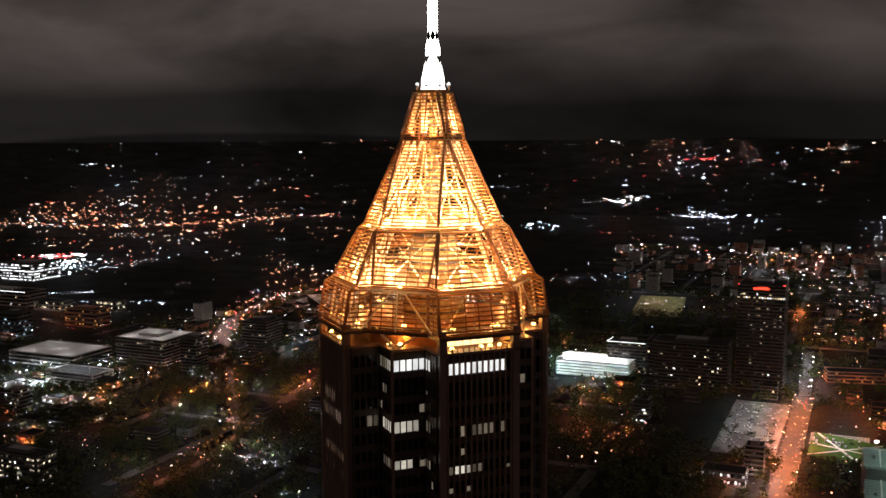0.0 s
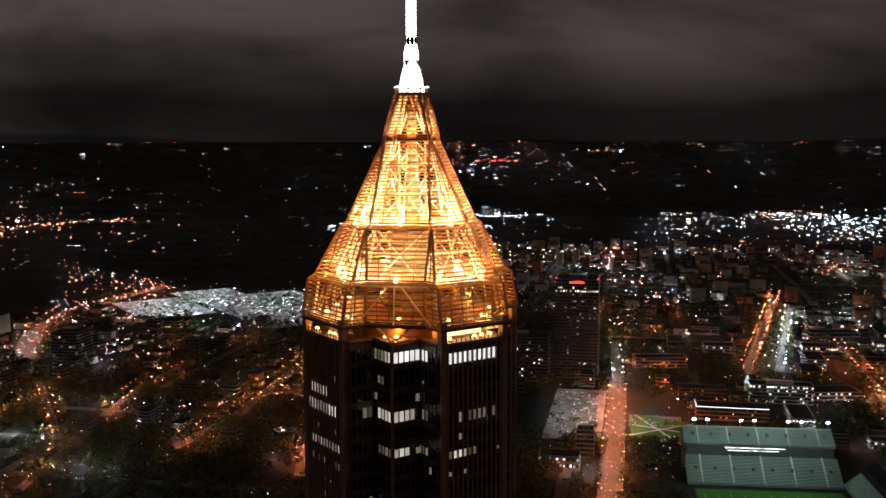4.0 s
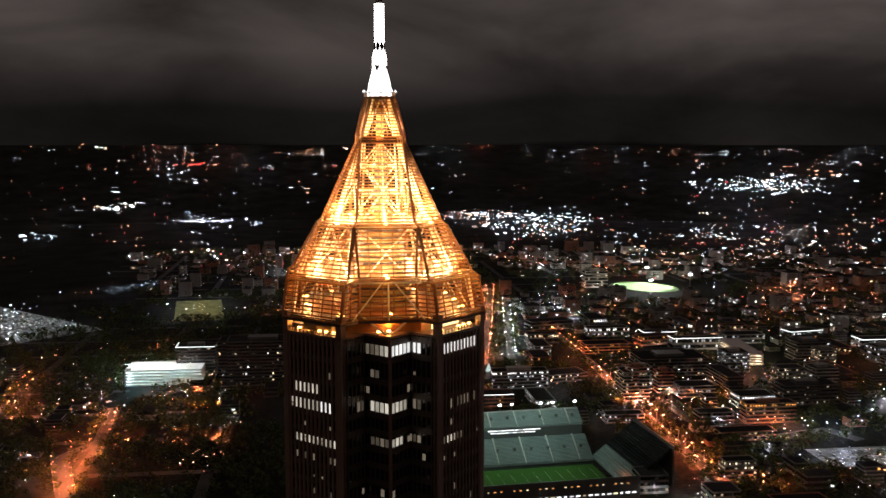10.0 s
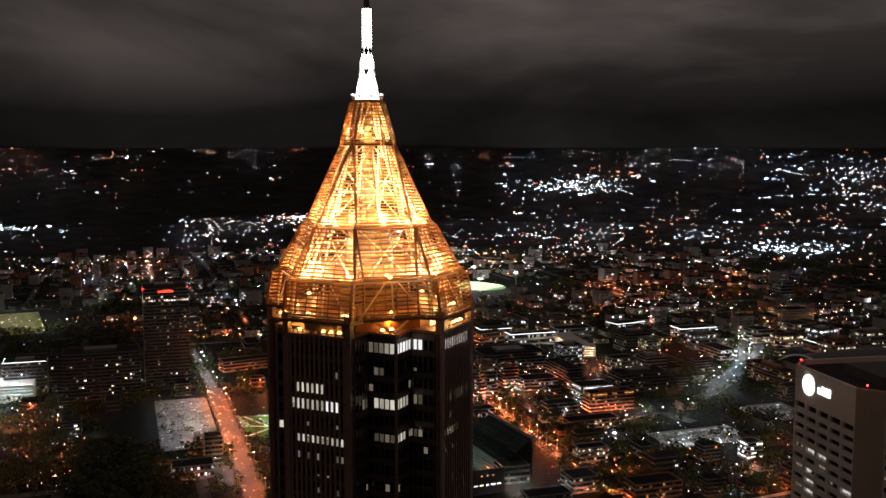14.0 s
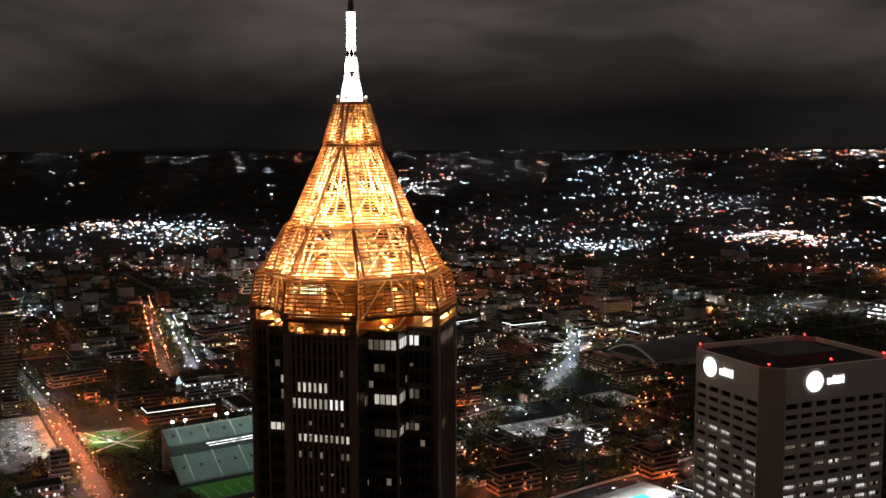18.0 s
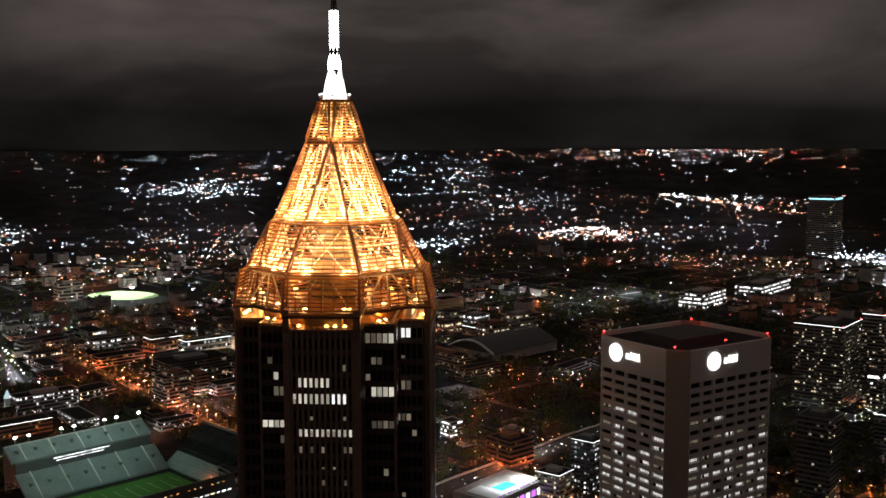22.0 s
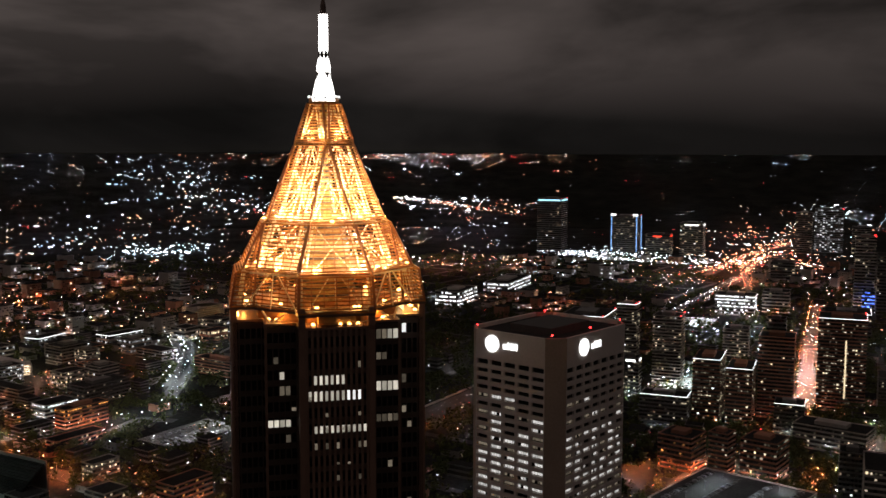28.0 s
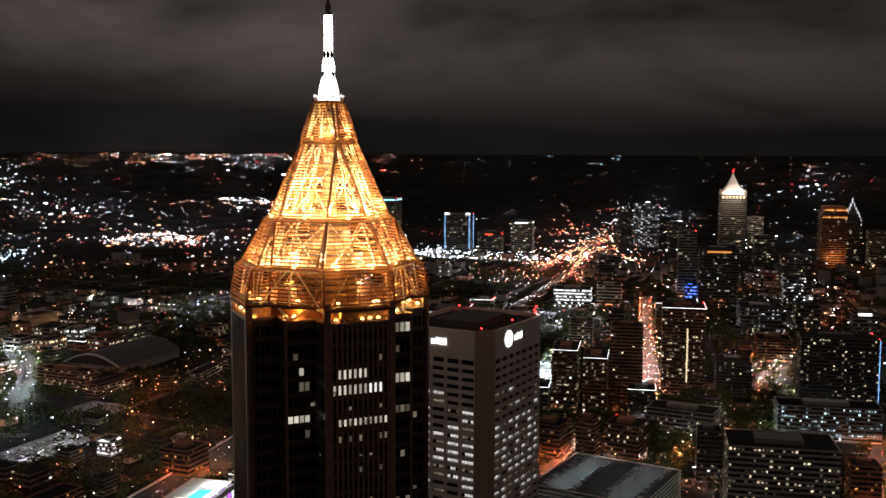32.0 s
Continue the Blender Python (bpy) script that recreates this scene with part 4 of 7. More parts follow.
def block(x, y, head, w, d, h, style, label, lit=0.12, glowing="", edge=False, tall=False, sign="", rows=(), crown="", edge_lights="", strip=False, grid=False, pale=False):
    """A building on a plan of w by d metres, h high, with its lit windows as panes of their own."""
    t = thing("parking_garage" if "deck" in style else "building", label, "parking garage" if "deck" in style else "building", pose(x, y, 0, 0, 0, head))
    TAKEN.append((x, y, math.hypot(w, d) / 2))
    if "deck" in style:
        return open_deck(t, w, d, h, TUBEY if style == "deck4" else TUBEW if style == "deck2" else TUBEDIM if style == "deck3" else TUBE, 6 if style in ("deck", "deck3") else 0, 0.26 if style == "deck3" else 0.5)
    dist = math.hypot(x + 130, y + 140)
    storey = 3.7 if dist < 1300 else 5.5
    me, n, st = banded(w, d, h, storey, WALLS[style])
    walls = part("wall", me, None, t)
    top = part("roof", G().box(-w / 2 + 0.45, w / 2 - 0.45, -d / 2 + 0.45, d / 2 - 0.45, h + 0.02, h + 0.3), CONCRETE if pale else ROOFING, t)
    if h > 18 and not crown:
        part("plant_room", G().box(-w * 0.22, w * 0.2, -d * 0.2, d * 0.24, h + 0.3, h + 3.6), WALLS[style], top)
    if dist < 1900:
        for sx, sy in ((-1, -1), (1, -1), (-1, 1), (0, -1), (-1, 0)):
            p = pose(x, y, 0, 0, 0, head) @ Vector((sx * (w / 2 + 7), sy * (d / 2 + 7), 8))
            if rnd.random() < 0.75:
                lamp(p.x, p.y, p.z, "o" if glowing == "o" else rnd.choice("ooww"), (0.85 if y < 0 else 0.55) if glowing == "o" else rnd.uniform(0.45, 0.85) if y < 0 else rnd.uniform(0.3, 0.6), rnd.choice((0, 0.7, 1.0)))
    # lamps added in the air above pale roofs, only to brighten them
    if pale:
        for sx, sy in ((-0.3, -0.3), (0.3, -0.3), (-0.3, 0.3), (0.3, 0.3), (0, 0)):
            p = pose(x, y, 0, 0, 0, head) @ Vector((sx * w, sy * d, h + 7))
            lamp(p.x, p.y, p.z + 4, "w", 0.2, 0.6)
    r = random.Random(int(x * 7 + y * 3))
    bay = max(2.7, dist * 0.0022)
    panes = G()
    bright = []
    for f in range(n):
        run = r.uniform(0.3, 1.0)
        for side in range(4):
            length = w if side % 2 == 0 else d
            k = max(1, int(length / bay))
            for c in range(k):
                if r.random() > run:
                    continue
                s, half, z0, z1 = ((c + 0.5) / k - 0.5) * length, length / k * (r.uniform(0.42, 0.48) if lit > 0.75 else r.uniform(0.24, 0.36)), (f + 0.46) * st, (f + r.uniform(0.78, 0.95)) * st
                if side in (0, 3) and r.random() < (0.02 if not (n - 1 - f) in rows else 0.9):
                    bright.append((side, s, half, (z0 + z1) / 2, z1 - z0))
                    continue
                q = ((s - half, -d / 2 + 0.21, s + half, -d / 2 + 0.21), (w / 2 - 0.21, s - half, w / 2 - 0.21, s + half), (s + half, d / 2 - 0.21, s - half, d / 2 - 0.21), (-w / 2 + 0.21, s + half, -w / 2 + 0.21, s - half))[side]
                panes.add([(q[0], q[1], z0), (q[2], q[3], z0), (q[2], q[3], z1), (q[0], q[1], z1)], [(0, 1, 2, 3)])
    if panes.v:
        tagged(part("window_panes", panes, room_light(glowing, lit), walls), "rows of lit and dim windows", kind="stuff")
    for side, s, half, z, hh in bright[:44 if rows else 14]:
        dx, dy, turn = ((s, -d / 2 + 0.2, 0), (w / 2 - 0.2, s, 90), (s, d / 2 - 0.2, 0), (-w / 2 + 0.2, s, 90))[side]
        part("lit_window", unit_pane(r.choice(ROOMS[glowing])), None, walls, m=pose(dx, dy, z, 0, 0, turn) @ Matrix.Diagonal((half * 2, 0.12, hh, 1)))
    th = max(0.25, dist * 0.0005)
    if edge:
        for p, q in (((-w / 2, -d / 2), (w / 2, -d / 2)), ((-w / 2, -d / 2), (-w / 2, d / 2))):
            part("roof_line", G().beam((*p, h + 1.1), (*q, h + 1.1), th), LINE, top)
    if tall and not crown:
        for sx, sy in ((-1, -1), (1, -1)):
            part("roof_beacon", G().beam((sx * (w / 2 - 1), sy * (d / 2 - 1), h + 0.3), (sx * (w / 2 - 1), sy * (d / 2 - 1), h + 2.2), 0.2 + th * 0.9), G_RED, top, "small red roof beacon")
    if strip:
        part("stair_light", G().box(-w * 0.1, -w * 0.1 + 1.2, -d / 2 - 0.1, -d / 2 + 0.2, h * 0.15, h * 0.78), W_WARM, t)
        part("stair_light", G().box(-w / 2 - 0.1, -w / 2 + 0.2, -d * 0.1, -d * 0.1 + 1.6, h * 0.15, h * 0.78), W_WARM, t)
    if sign:
        col = {"red": G_BRAND, "white": G_SIGN, "teal": G_CYAN, "orange": W_ORANGE}[sign]
        z = h - st * 0.7
        half = 0.17 if sign == "red" else 0.46 if sign == "teal" else 0.3
        part("sign", G().box(-w * half, w * half, -d / 2 - 0.3, -d / 2 - 0.05, z - st * 0.3, z + st * 0.3).box(-w * half * 0.4, w * half * 0.7, -d / 2 - 0.3, -d / 2 - 0.05, z + st * 0.3, z + st * 0.5), col, t, "lit sign panel")
        part("sign", G().box(-w / 2 - 0.3, -w / 2 - 0.05, -d * half, d * half, z - st * 0.3, z + st * 0.35), col, t, "lit sign panel")
    if edge_lights:
        for sx, sy in ((-1, -1), (1, -1), (-1, 1))[:1 if edge_lights == "blue1" else 3]:
            part("corner_light", G().box(sx * w / 2 - th * 0.6, sx * w / 2 + th * 0.6, sy * d / 2 - th * 0.6, sy * d / 2 + th * 0.6, h * 0.08, h), G_BLUE, t, "blue light strip")
        if edge_lights == "blue":
            for sx, sy in ((-1, -1), (-1, 1)):
                part("roof_sign", G().box(sx * w / 2 - 1, sx * w / 2 + 9, sy * d / 2 - 9 * (sy > 0) - 1, sy * d / 2 + 9 * (sy < 0) + 1, h + 1.2, h + 6), G_SIGN, t, "white lit roof sign")
    if crown == "pyramid":
        rg = lambda i, z: [(-w / 2 + i, -d / 2 + i, z), (w / 2 - i, -d / 2 + i, z), (w / 2 - i, d / 2 - i, z), (-w / 2 + i, d / 2 - i, z)]
        part("pyramid_roof", G().loft([rg(3, h + 1), rg(9, h + 12), rg(w * 0.3, h + 28), rg(w * 0.46, h + 52), rg(w * 0.49, h + 62)]), WHITEPAINT, t, "white lit pyramid roof")
        part("finial", G().beam((0, 0, h + 62), (0, 0, h + 70), 1.6), G_RED, t)
        for sx, sy in ((-1, -1), (1, -1), (-1, 1), (1, 1)):
            part("turret", G().lathe([(3.5, h), (3.5, h + 9), (0.3, h + 16)], 6, sx * (w / 2 - 4), sy * (d / 2 - 4)), WHITEPAINT, t)
        for i in range(7):
            part("lit_window", unit_pane(W_WARM), None, t, m=pose(-w / 2 - 0.1, (i / 6 - 0.5) * d * 0.8, h - 6, 0, 0, 90) @ Matrix.Diagonal((5, 0.3, 7, 1)))
    if crown == "gold":
        part("crown", G().box(-w * 0.42, w * 0.42, -d * 0.42, d * 0.42, h + 0.3, h + 12), BRICKY, t)
        for z, hh in ((h - 14, 4), (h + 3, 4)):
            for i in range(9):
                part("lit_window", unit_pane(W_ORANGE), None, t, m=pose(-w / 2 - 0.2, (i / 8 - 0.5) * d * 0.86, z, 0, 0, 90) @ Matrix.Diagonal((4.2, 0.4, hh, 1)))
                part("lit_window", unit_pane(W_ORANGE), None, t, m=pose((i / 8 - 0.5) * w * 0.86, -d / 2 - 0.2, z) @ Matrix.Diagonal((4.2, 0.4, hh, 1)))
    if crown == "steps":
        z = h
        for i in range(5):
            s = 0.42 - i * 0.08
            part("crown_step", G().box(-w * s, w * s, -d * s, d * s, z, z + 9), DARKWALL, t)
            for sx in (-1, 1):
                part("corner_light", G().beam((-w * s, sx * d * s, z), (-w * s, sx * d * s, z + 9), 1.1), LINE, t)
            z += 9
        part("mast", G().beam((0, 0, z), (0, 0, z + 14), 1.0), LINE, t)
    if crown in ("pyramid", "gold"):
        for sx, sy in ((-1, 0.0), (0.0, -1)):
            ld = bpy.data.lights.new("roof_floodlight", "POINT")
            ld.energy, ld.color, ld.shadow_soft_size = (110000, (1.0, 0.82, 0.64), 2.0) if crown == "pyramid" else (32000, (1.0, 0.42, 0.1), 2.0)
            lo = new("roof_floodlight", ld)
            lo.matrix_basis = pose(x, y, 0, 0, 0, head) @ pose(sx * (w * 0.5 + 16), sy * (d * 0.5 + 16), h + 6 if crown == "pyramid" else 22)


def near_road(x, y, gap):
    for pts, half in ROADS:
        for (ax, ay), (bx, by) in zip(pts, pts[1:]):
            ux, uy = bx - ax, by - ay
            t = max(0.0, min(1.0, ((x - ax) * ux + (y - ay) * uy) / (ux * ux + uy * uy)))
            if math.hypot(x - ax - t * ux, y - ay - t * uy) < half + gap:
                return True
    return False


pole_mesh = G().loft([[(0.12, 0.12, 0), (-0.12, 0.12, 0), (-0.12, -0.12, 0), (0.12, -0.12, 0)], [(0.07, 0.07, 8.6), (-0.07, 0.07, 8.6), (-0.07, -0.07, 8.6), (0.07, -0.07, 8.6)]]).beam((0, 0, 8.5), (1.6, 0, 8.9), 0.1).data("pole", STEEL)
head_s = G().box(1.2, 2.3, -0.35, 0.35, 8.8, 8.84).data("lamp_lens", G_SODIUM)
head_w = head_s.copy()
head_w.materials[0] = G_METAL
hood_mesh = G().loft([[(1.05, -0.5, 8.86), (2.45, -0.5, 8.86), (2.45, 0.5, 8.86), (1.05, 0.5, 8.86)], [(1.3, -0.3, 9.1), (2.2, -0.3, 9.1), (2.2, 0.3, 9.1), (1.3, 0.3, 9.1)]]).data("hood", STEEL)
car_body = G().loft([[(-2.2, -0.88, 0.35), (2.2, -0.85, 0.35), (2.2, 0.85, 0.35), (-2.2, 0.88, 0.35)], [(-2.25, -0.9, 0.75), (2.15, -0.86, 0.7), (2.15, 0.86, 0.7), (-2.25, 0.9, 0.75)], [(-2.1, -0.85, 1.0), (0.9, -0.84, 0.95), (0.9, 0.84, 0.95), (-2.1, 0.85, 1.0)], [(-1.6, -0.68, 1.45), (0.25, -0.68, 1.45), (0.25, 0.68, 1.45), (-1.6, 0.68, 1.45)]])
CARPAINT = surface("car_paint", (0.2, 0.2, 0.22), 0.3, 0.4, 0.1, 0.5, 0, 6, 0.8)
car_mesh = car_body.data("body", CARPAINT)
wheel_mesh = G().loft([[(0.32 * math.cos(a * math.pi / 4), -0.1, 0.32 + 0.32 * math.sin(a * math.pi / 4)) for a in range(8)], [(0.32 * math.cos(a * math.pi / 4), 0.1, 0.32 + 0.32 * math.sin(a * math.pi / 4)) for a in range(8)]]).data("wheel", surface("tyre_rubber", (0.02, 0.02, 0.02), 0.9))
front_mesh = G().box(2.1, 2.3, -0.3, 0.3, 0.5, 0.8).data("headlight", glow("headlight", (1.0, 0.93, 0.8), 16.0))
rear_mesh = G().box(-2.35, -2.2, -0.25, 0.25, 0.6, 0.9).data("tail_light", glow("tail_light", (1.0, 0.08, 0.03), 7.0))
CARS = []


def car(x, y, z, turn):
    c = thing("car", "car with its headlights and tail lights on", "car", pose(x, y, z, 0, 0, turn), "cars on the road")
    body = part("body", car_mesh, None, c)
    for wx, wy in ((-1.35, -0.8), (1.35, -0.8), (-1.35, 0.8), (1.35, 0.8)):
        part("wheel", wheel_mesh, None, c, m=pose(wx, wy, 0))
    for wy in (-0.55, 0.55):
        part("headlight", front_mesh, None, body, m=pose(0, wy, 0))
        part("tail_light", rear_mesh, None, body, m=pose(0, wy, 0))
    CARS.append(c)


LAMPS = [0]


def road(pts, width, kind, gap, z=0.03):
    """A street along its centre line, with lamps on both sides and lights of traffic."""
    r = random.Random(int(pts[0][0]))
    ROADS.append((pts, width / 2))
    g = G()
    lines = G()
    run = 0.0
    for (ax, ay), (bx, by) in zip(pts, pts[1:]):
        ln = math.hypot(bx - ax, by - ay)
        ux, uy = (bx - ax) / ln, (by - ay) / ln
        nx, ny = -uy, ux
        h = width / 2
        g.add([(ax - ux * 3 + nx * h, ay - uy * 3 + ny * h, z), (ax - ux * 3 - nx * h, ay - uy * 3 - ny * h, z), (bx + ux * 3 - nx * h, by + uy * 3 - ny * h, z), (bx + ux * 3 + nx * h, by + uy * 3 + ny * h, z)], [(0, 1, 2, 3)])
        for off, dash in [(o, q) for o in (-0.25, 0.25) for q in range(int(ln / 14))]:
            ca, cb = dash * 14.0, dash * 14.0 + 3.5
            ax_, ay_, bx_, by_ = ax + ux * ca, ay + uy * ca, ax + ux * cb, ay + uy * cb
            lines.add([(ax_ + nx * (off * width + 0.07), ay_ + ny * (off * width + 0.07), z + 0.012), (ax_ + nx * (off * width - 0.07), ay_ + ny * (off * width - 0.07), z + 0.012), (bx_ + nx * (off * width - 0.07), by_ + ny * (off * width - 0.07), z + 0.012), (bx_ + nx * (off * width + 0.07), by_ + ny * (off * width + 0.07), z + 0.012)], [(0, 1, 2, 3)])
        ang = math.degrees(math.atan2(uy, ux))
        if gap:
            for i in range(int(ln / gap)):
                for s in (-1, 1):
                    t = (i + (0.25 if s < 0 else 0.75)) * gap + r.uniform(-2, 2)
                    x, y = ax + ux * t + nx * s * h * 1.05, ay + uy * t + ny * s * h * 1.05
                    if math.hypot(x, y) < 950 and LAMPS[0] < 90:
                        LAMPS[0] += 1
                        l = thing("street_lamp", "street lamp with a glowing white head" if kind == "white" else "street lamp with a glowing orange head", "street lamp", pose(x, y, 0, 0, 0, ang - 90 * s), "street lamps")
                        part("pole", pole_mesh, None, l)
                        part("lamp_lens", head_w if kind == "white" else head_s, None, part("hood", hood_mesh, None, l))
                        dot(x, y, 9.3, "w" if kind == "white" else "a", 1.8)
                    else:
                        lamp(x, y, 9, "w" if kind == "white" else "o", 0.45 * (1 + max(0, math.hypot(x, y) - 900) / 1800), 1.8)
        if kind in ("cars", "highway", "sodium") and width > 15:
            n = int(ln / (5.0 if kind == "cars" else 2.6 if kind == "highway" else 5))
            for i in range(n):
                t, lane = r.uniform(0, ln), r.uniform(-0.42, 0.42)
                x, y = ax + ux * t + nx * lane * width, ay + uy * t + ny * lane * width
                if math.hypot(x, y) < 760 and len(CARS) < 36:
                    car(x, y, z, ang if lane < 0 else ang + 180)
                    if kind == "highway":
                        dot(x, y, 1.6, "w" if lane > -0.1 else "r", 1.3)
                else:
                    dot(x, y, 1.0, ("r" if r.random() < 0.6 else "a") if lane < 0 else r.choice("oao" if kind == "sodium" else "waw"), 1.6 if kind == "cars" and math.hypot(x, y) > 1200 else 1.5 if kind == "highway" else 1.1)
    tagged(part("road", g, ASPHALT), "asphalt street lit by its lamps", "road", kind="structure")
    tagged(part("lane_line", lines, WHITEPAINT), "thin white lane lines on the asphalt", "road marking", kind="structure")


def leaf_crown(seed, height, reach, n=150):
    """A crown of small leaf clumps with gaps, on a trunk with limbs."""
    r = random.Random(seed)
    g = G()
    for _ in range(n):
        a, t = r.uniform(0, 6.283), r.random()
        rad = reach * math.sqrt(max(0.05, 1 - (2 * t - 1) ** 2)) * r.uniform(0.35, 1.0) * (0.75 + 0.3 * math.sin(3 * a + seed))
        p = Vector((rad * math.cos(a), rad * math.sin(a), height * (0.32 + 0.68 * t)))
        s = reach * r.uniform(0.12, 0.24)
        q = [p + Vector((r.uniform(-s, s), r.uniform(-s, s), r.uniform(-s, s))) for _ in range(4)]
        g.add(q, [(0, 1, 2), (0, 2, 3), (0, 3, 1), (1, 3, 2)])
    tr = G()
    tr.loft([[(0.35 * math.cos(i * 1.047), 0.35 * math.sin(i * 1.047), 0) for i in range(6)], [(0.2 * math.cos(i * 1.047), 0.2 * math.sin(i * 1.047), height * 0.55) for i in range(6)]])
    for i in range(5):
        a = i * 1.3 + seed
        tr.beam((0, 0, height * 0.35), (reach * 0.6 * math.cos(a), reach * 0.6 * math.sin(a), height * 0.65), 0.14)
    return g, tr


TREES = [leaf_crown(s, hh, rr) for s, hh, rr in ((1, 11, 5.0), (2, 14, 6.2), (3, 9, 4.2))]
TREE_DATA = [(g.data("crown", LEAF), t.data("trunk", BARK)) for g, t in TREES]


def tree(x, y, i, size, turn):
    t = thing("tree", "broad dark tree with a loose leafy crown", "tree", pose(x, y, 0, 0, 0, turn) @ Matrix.Diagonal((size, size, size, 1)), "city trees")
    part("crown", TREE_DATA[i][0], None, t)
    part("trunk", TREE_DATA[i][1], None, t)


# ---- streets ----
road([(147, 276), (234, 453), (383, 800)], 18, "sodium", 24)
road([(386, 808), (468, 1021)], 12, "white", 30)
road([(539, 800), (670, 994), (897, 1336)], 14, "sodium", 15)
road([(592, 814), (836, 1193)], 11, "white", 22)
road([(490, 369), (516, 430), (614, 637), (664, 742), (745, 926)], 12, "sodium", 22)
road([(13, 571), (26, 679), (68, 713), (103, 824)], 14, "sodium", 24)
road([(-95, 669), (-40, 760), (6, 883), (57, 1014)], 13, "sodium", 26)
road([(-167, 793), (-140, 907), (-96, 1003)], 13, "sodium", 26)
road([(-299, 1080), (-316, 1251), (-297, 1431), (-220, 1586), (-156, 1694)], 30, "cars", 26)
road([(-245, 519), (-209, 584), (-190, 679), (-257, 954)], 9, "sodium", 55)
road([(-390, 759), (-344, 848), (-317, 986)], 14, "warm", 24)
road([(135, 839), (219, 888), (314, 860), (376, 822)], 14, "sodium", 26)
road([(815, 438), (933, 470), (1113, 576)], 16, "white", 22)
road([(512, 411), (496, 342), (496, 289)], 12, "sodium", 26)
road([(762, 412), (882, 445), (1021, 498), (1090, 546)], 18, "white", 26)
road([(616, 410), (677, 402), (676, 366)], 14, "white", 24)
road([(404, 212), (502, 188), (577, 165), (664, 142), (1015, 10)], 42, "highway", 0)
road([(759, -247), (934, -294), (1096, -324), (1286, -365), (1605, -433)], 24, "cars", 22)
road([(518, -108), (607, -145), (660, -168)], 18, "sodium", 20)
road([(862, -395), (967, -450), (984, -484)], 12, "sodium", 20)
road([(502, -376), (660, -451)], 16, "sodium", 20)
road([(2118, -277), (2247, -420), (2224, -566)], 26, "sodium", 40)
road([(2004, -271), (2463, -406), (2820, -579)], 24, "sodium", 40)
road([(2224, -566), (2359, -467), (2119, -290), (1982, -198)], 20, "sodium", 26)
road([(2547, -546), (2448, -451), (2062, -357), (1763, -333)], 16, "sodium", 26)
road([(2377, 14), (2282, -148), (2218, -287)], 20, "white", 30)
road([(1427, -158), (1714, -256), (1995, -341)], 30, "highway", 0)
road([(903, -134), (1037, -196), (1246, -271)], 14, "white", 30)

# ---- buildings west of the tower ----
block(354, 855, -23.4, 49, 49, 114, "dark", "dark office tower with a red lit sign near the top", tall=True, lit=0.03, rows=(1, 2, 3), sign="red")
block(221, 928, -23.4, 45, 28, 35, "dark", "dark low building with a thin lit roof edge", edge=True)
block(278, 856, -23.4, 80, 40, 50, "dark", "dark brick campus block with few lit windows", lit=0.06)
block(182, 917, -23.4, 85, 47, 17, "deck", "open parking deck with cool white lit levels")
block(427, 780, -23.4, 15, 15, 10, "brick", "small brick hall with an orange lit wall", lit=0.5, glowing="o")
block(-477, 1000, -23.4, 102, 68, 14, "stone", "wide grey convention hall with lit eaves", lit=0.05, pale=True)
block(-736, 1435, -23.4, 132, 44, 24, "stone", "long low hall with a bright lit roof edge", lit=0.1, edge=True)
block(-358, 1001, -23.4, 73, 61, 31, "stone", "grey convention hall with a broad pale roof", lit=0.08, pale=True)
block(-411, 883, -23.4, 68, 34, 14, "deck3", "open hall with cool white lit levels")
block(-633, 1375, -23.4, 56, 28, 14, "dark", "low hall with rows of lit windows", lit=0.5)
block(-539, 1369, -23.4, 48, 24, 14, "dark", "low hall with rows of lit windows", lit=0.5)
block(-526, 1233, -23.4, 59, 30, 25, "brick", "long brick building with orange lit wall", lit=0.3, glowing="o")
block(-598, 1152, -23.4, 30, 30, 34, "dark", "hotel block with blue and red lights", lit=0.4, glowing="c")
block(-343, 567, -23.4, 53, 21, 21, "dark", "long low building with a row of lit windows", lit=0.6)
block(-295, 942, -23.4, 23, 23, 39, "dark", "dark apartment block with few lit windows")
block(-238, 1075, -23.4, 37, 37, 36, "dark", "dark office block with a few lights", lit=0.2)
block(-816, 1729, -23.4, 86, 71, 33, "stone", "broad sports arena with white lit facade", lit=0.9, glowing="w")
block(-424, 751, -23.4, 18, 18, 27, "stone", "corner building with warm lit street front", lit=0.3)
block(-373, 660, -23.4, 20, 20, 9, "brick", "low brick building lit orange", lit=0.6, glowing="o")
block(1082, 1256, -23.4, 42, 28, 31, "stone", "pale campus hall with lit floors", lit=0.6)
block(838, 742, -23.4, 67, 22, 15, "stone", "long low hall with a bright white ground floor", edge=True, lit=0.4, glowing="w")
block(905, 590, -23.4, 22, 22, 20, "stone", "white building with lit windows", lit=0.7)
block(623, 604, -23.4, 18, 18, 28, "stone", "white apartment block with lit balconies", lit=0.6, glowing="w")
block(644, 592, -23.4, 18, 18, 23, "brick", "dark red brick block", lit=0.1)
block(715, 661, -23.4, 82, 51, 20, "dark", "broad dark hall with a flat roof")
block(915, 622, -23.4, 45, 34, 24, "dark", "broad dark campus building", lit=0.08)
block(796, 551, -23.4, 31, 22, 18, "stone", "lab building with lit white windows", lit=0.6)
block(498, 346, -23.4, 27, 14, 16, "stone", "long low building with a row of lit white windows", lit=0.7)
block(419, 363, -23.4, 23, 23, 14, "dark", "dark low block beside the road")
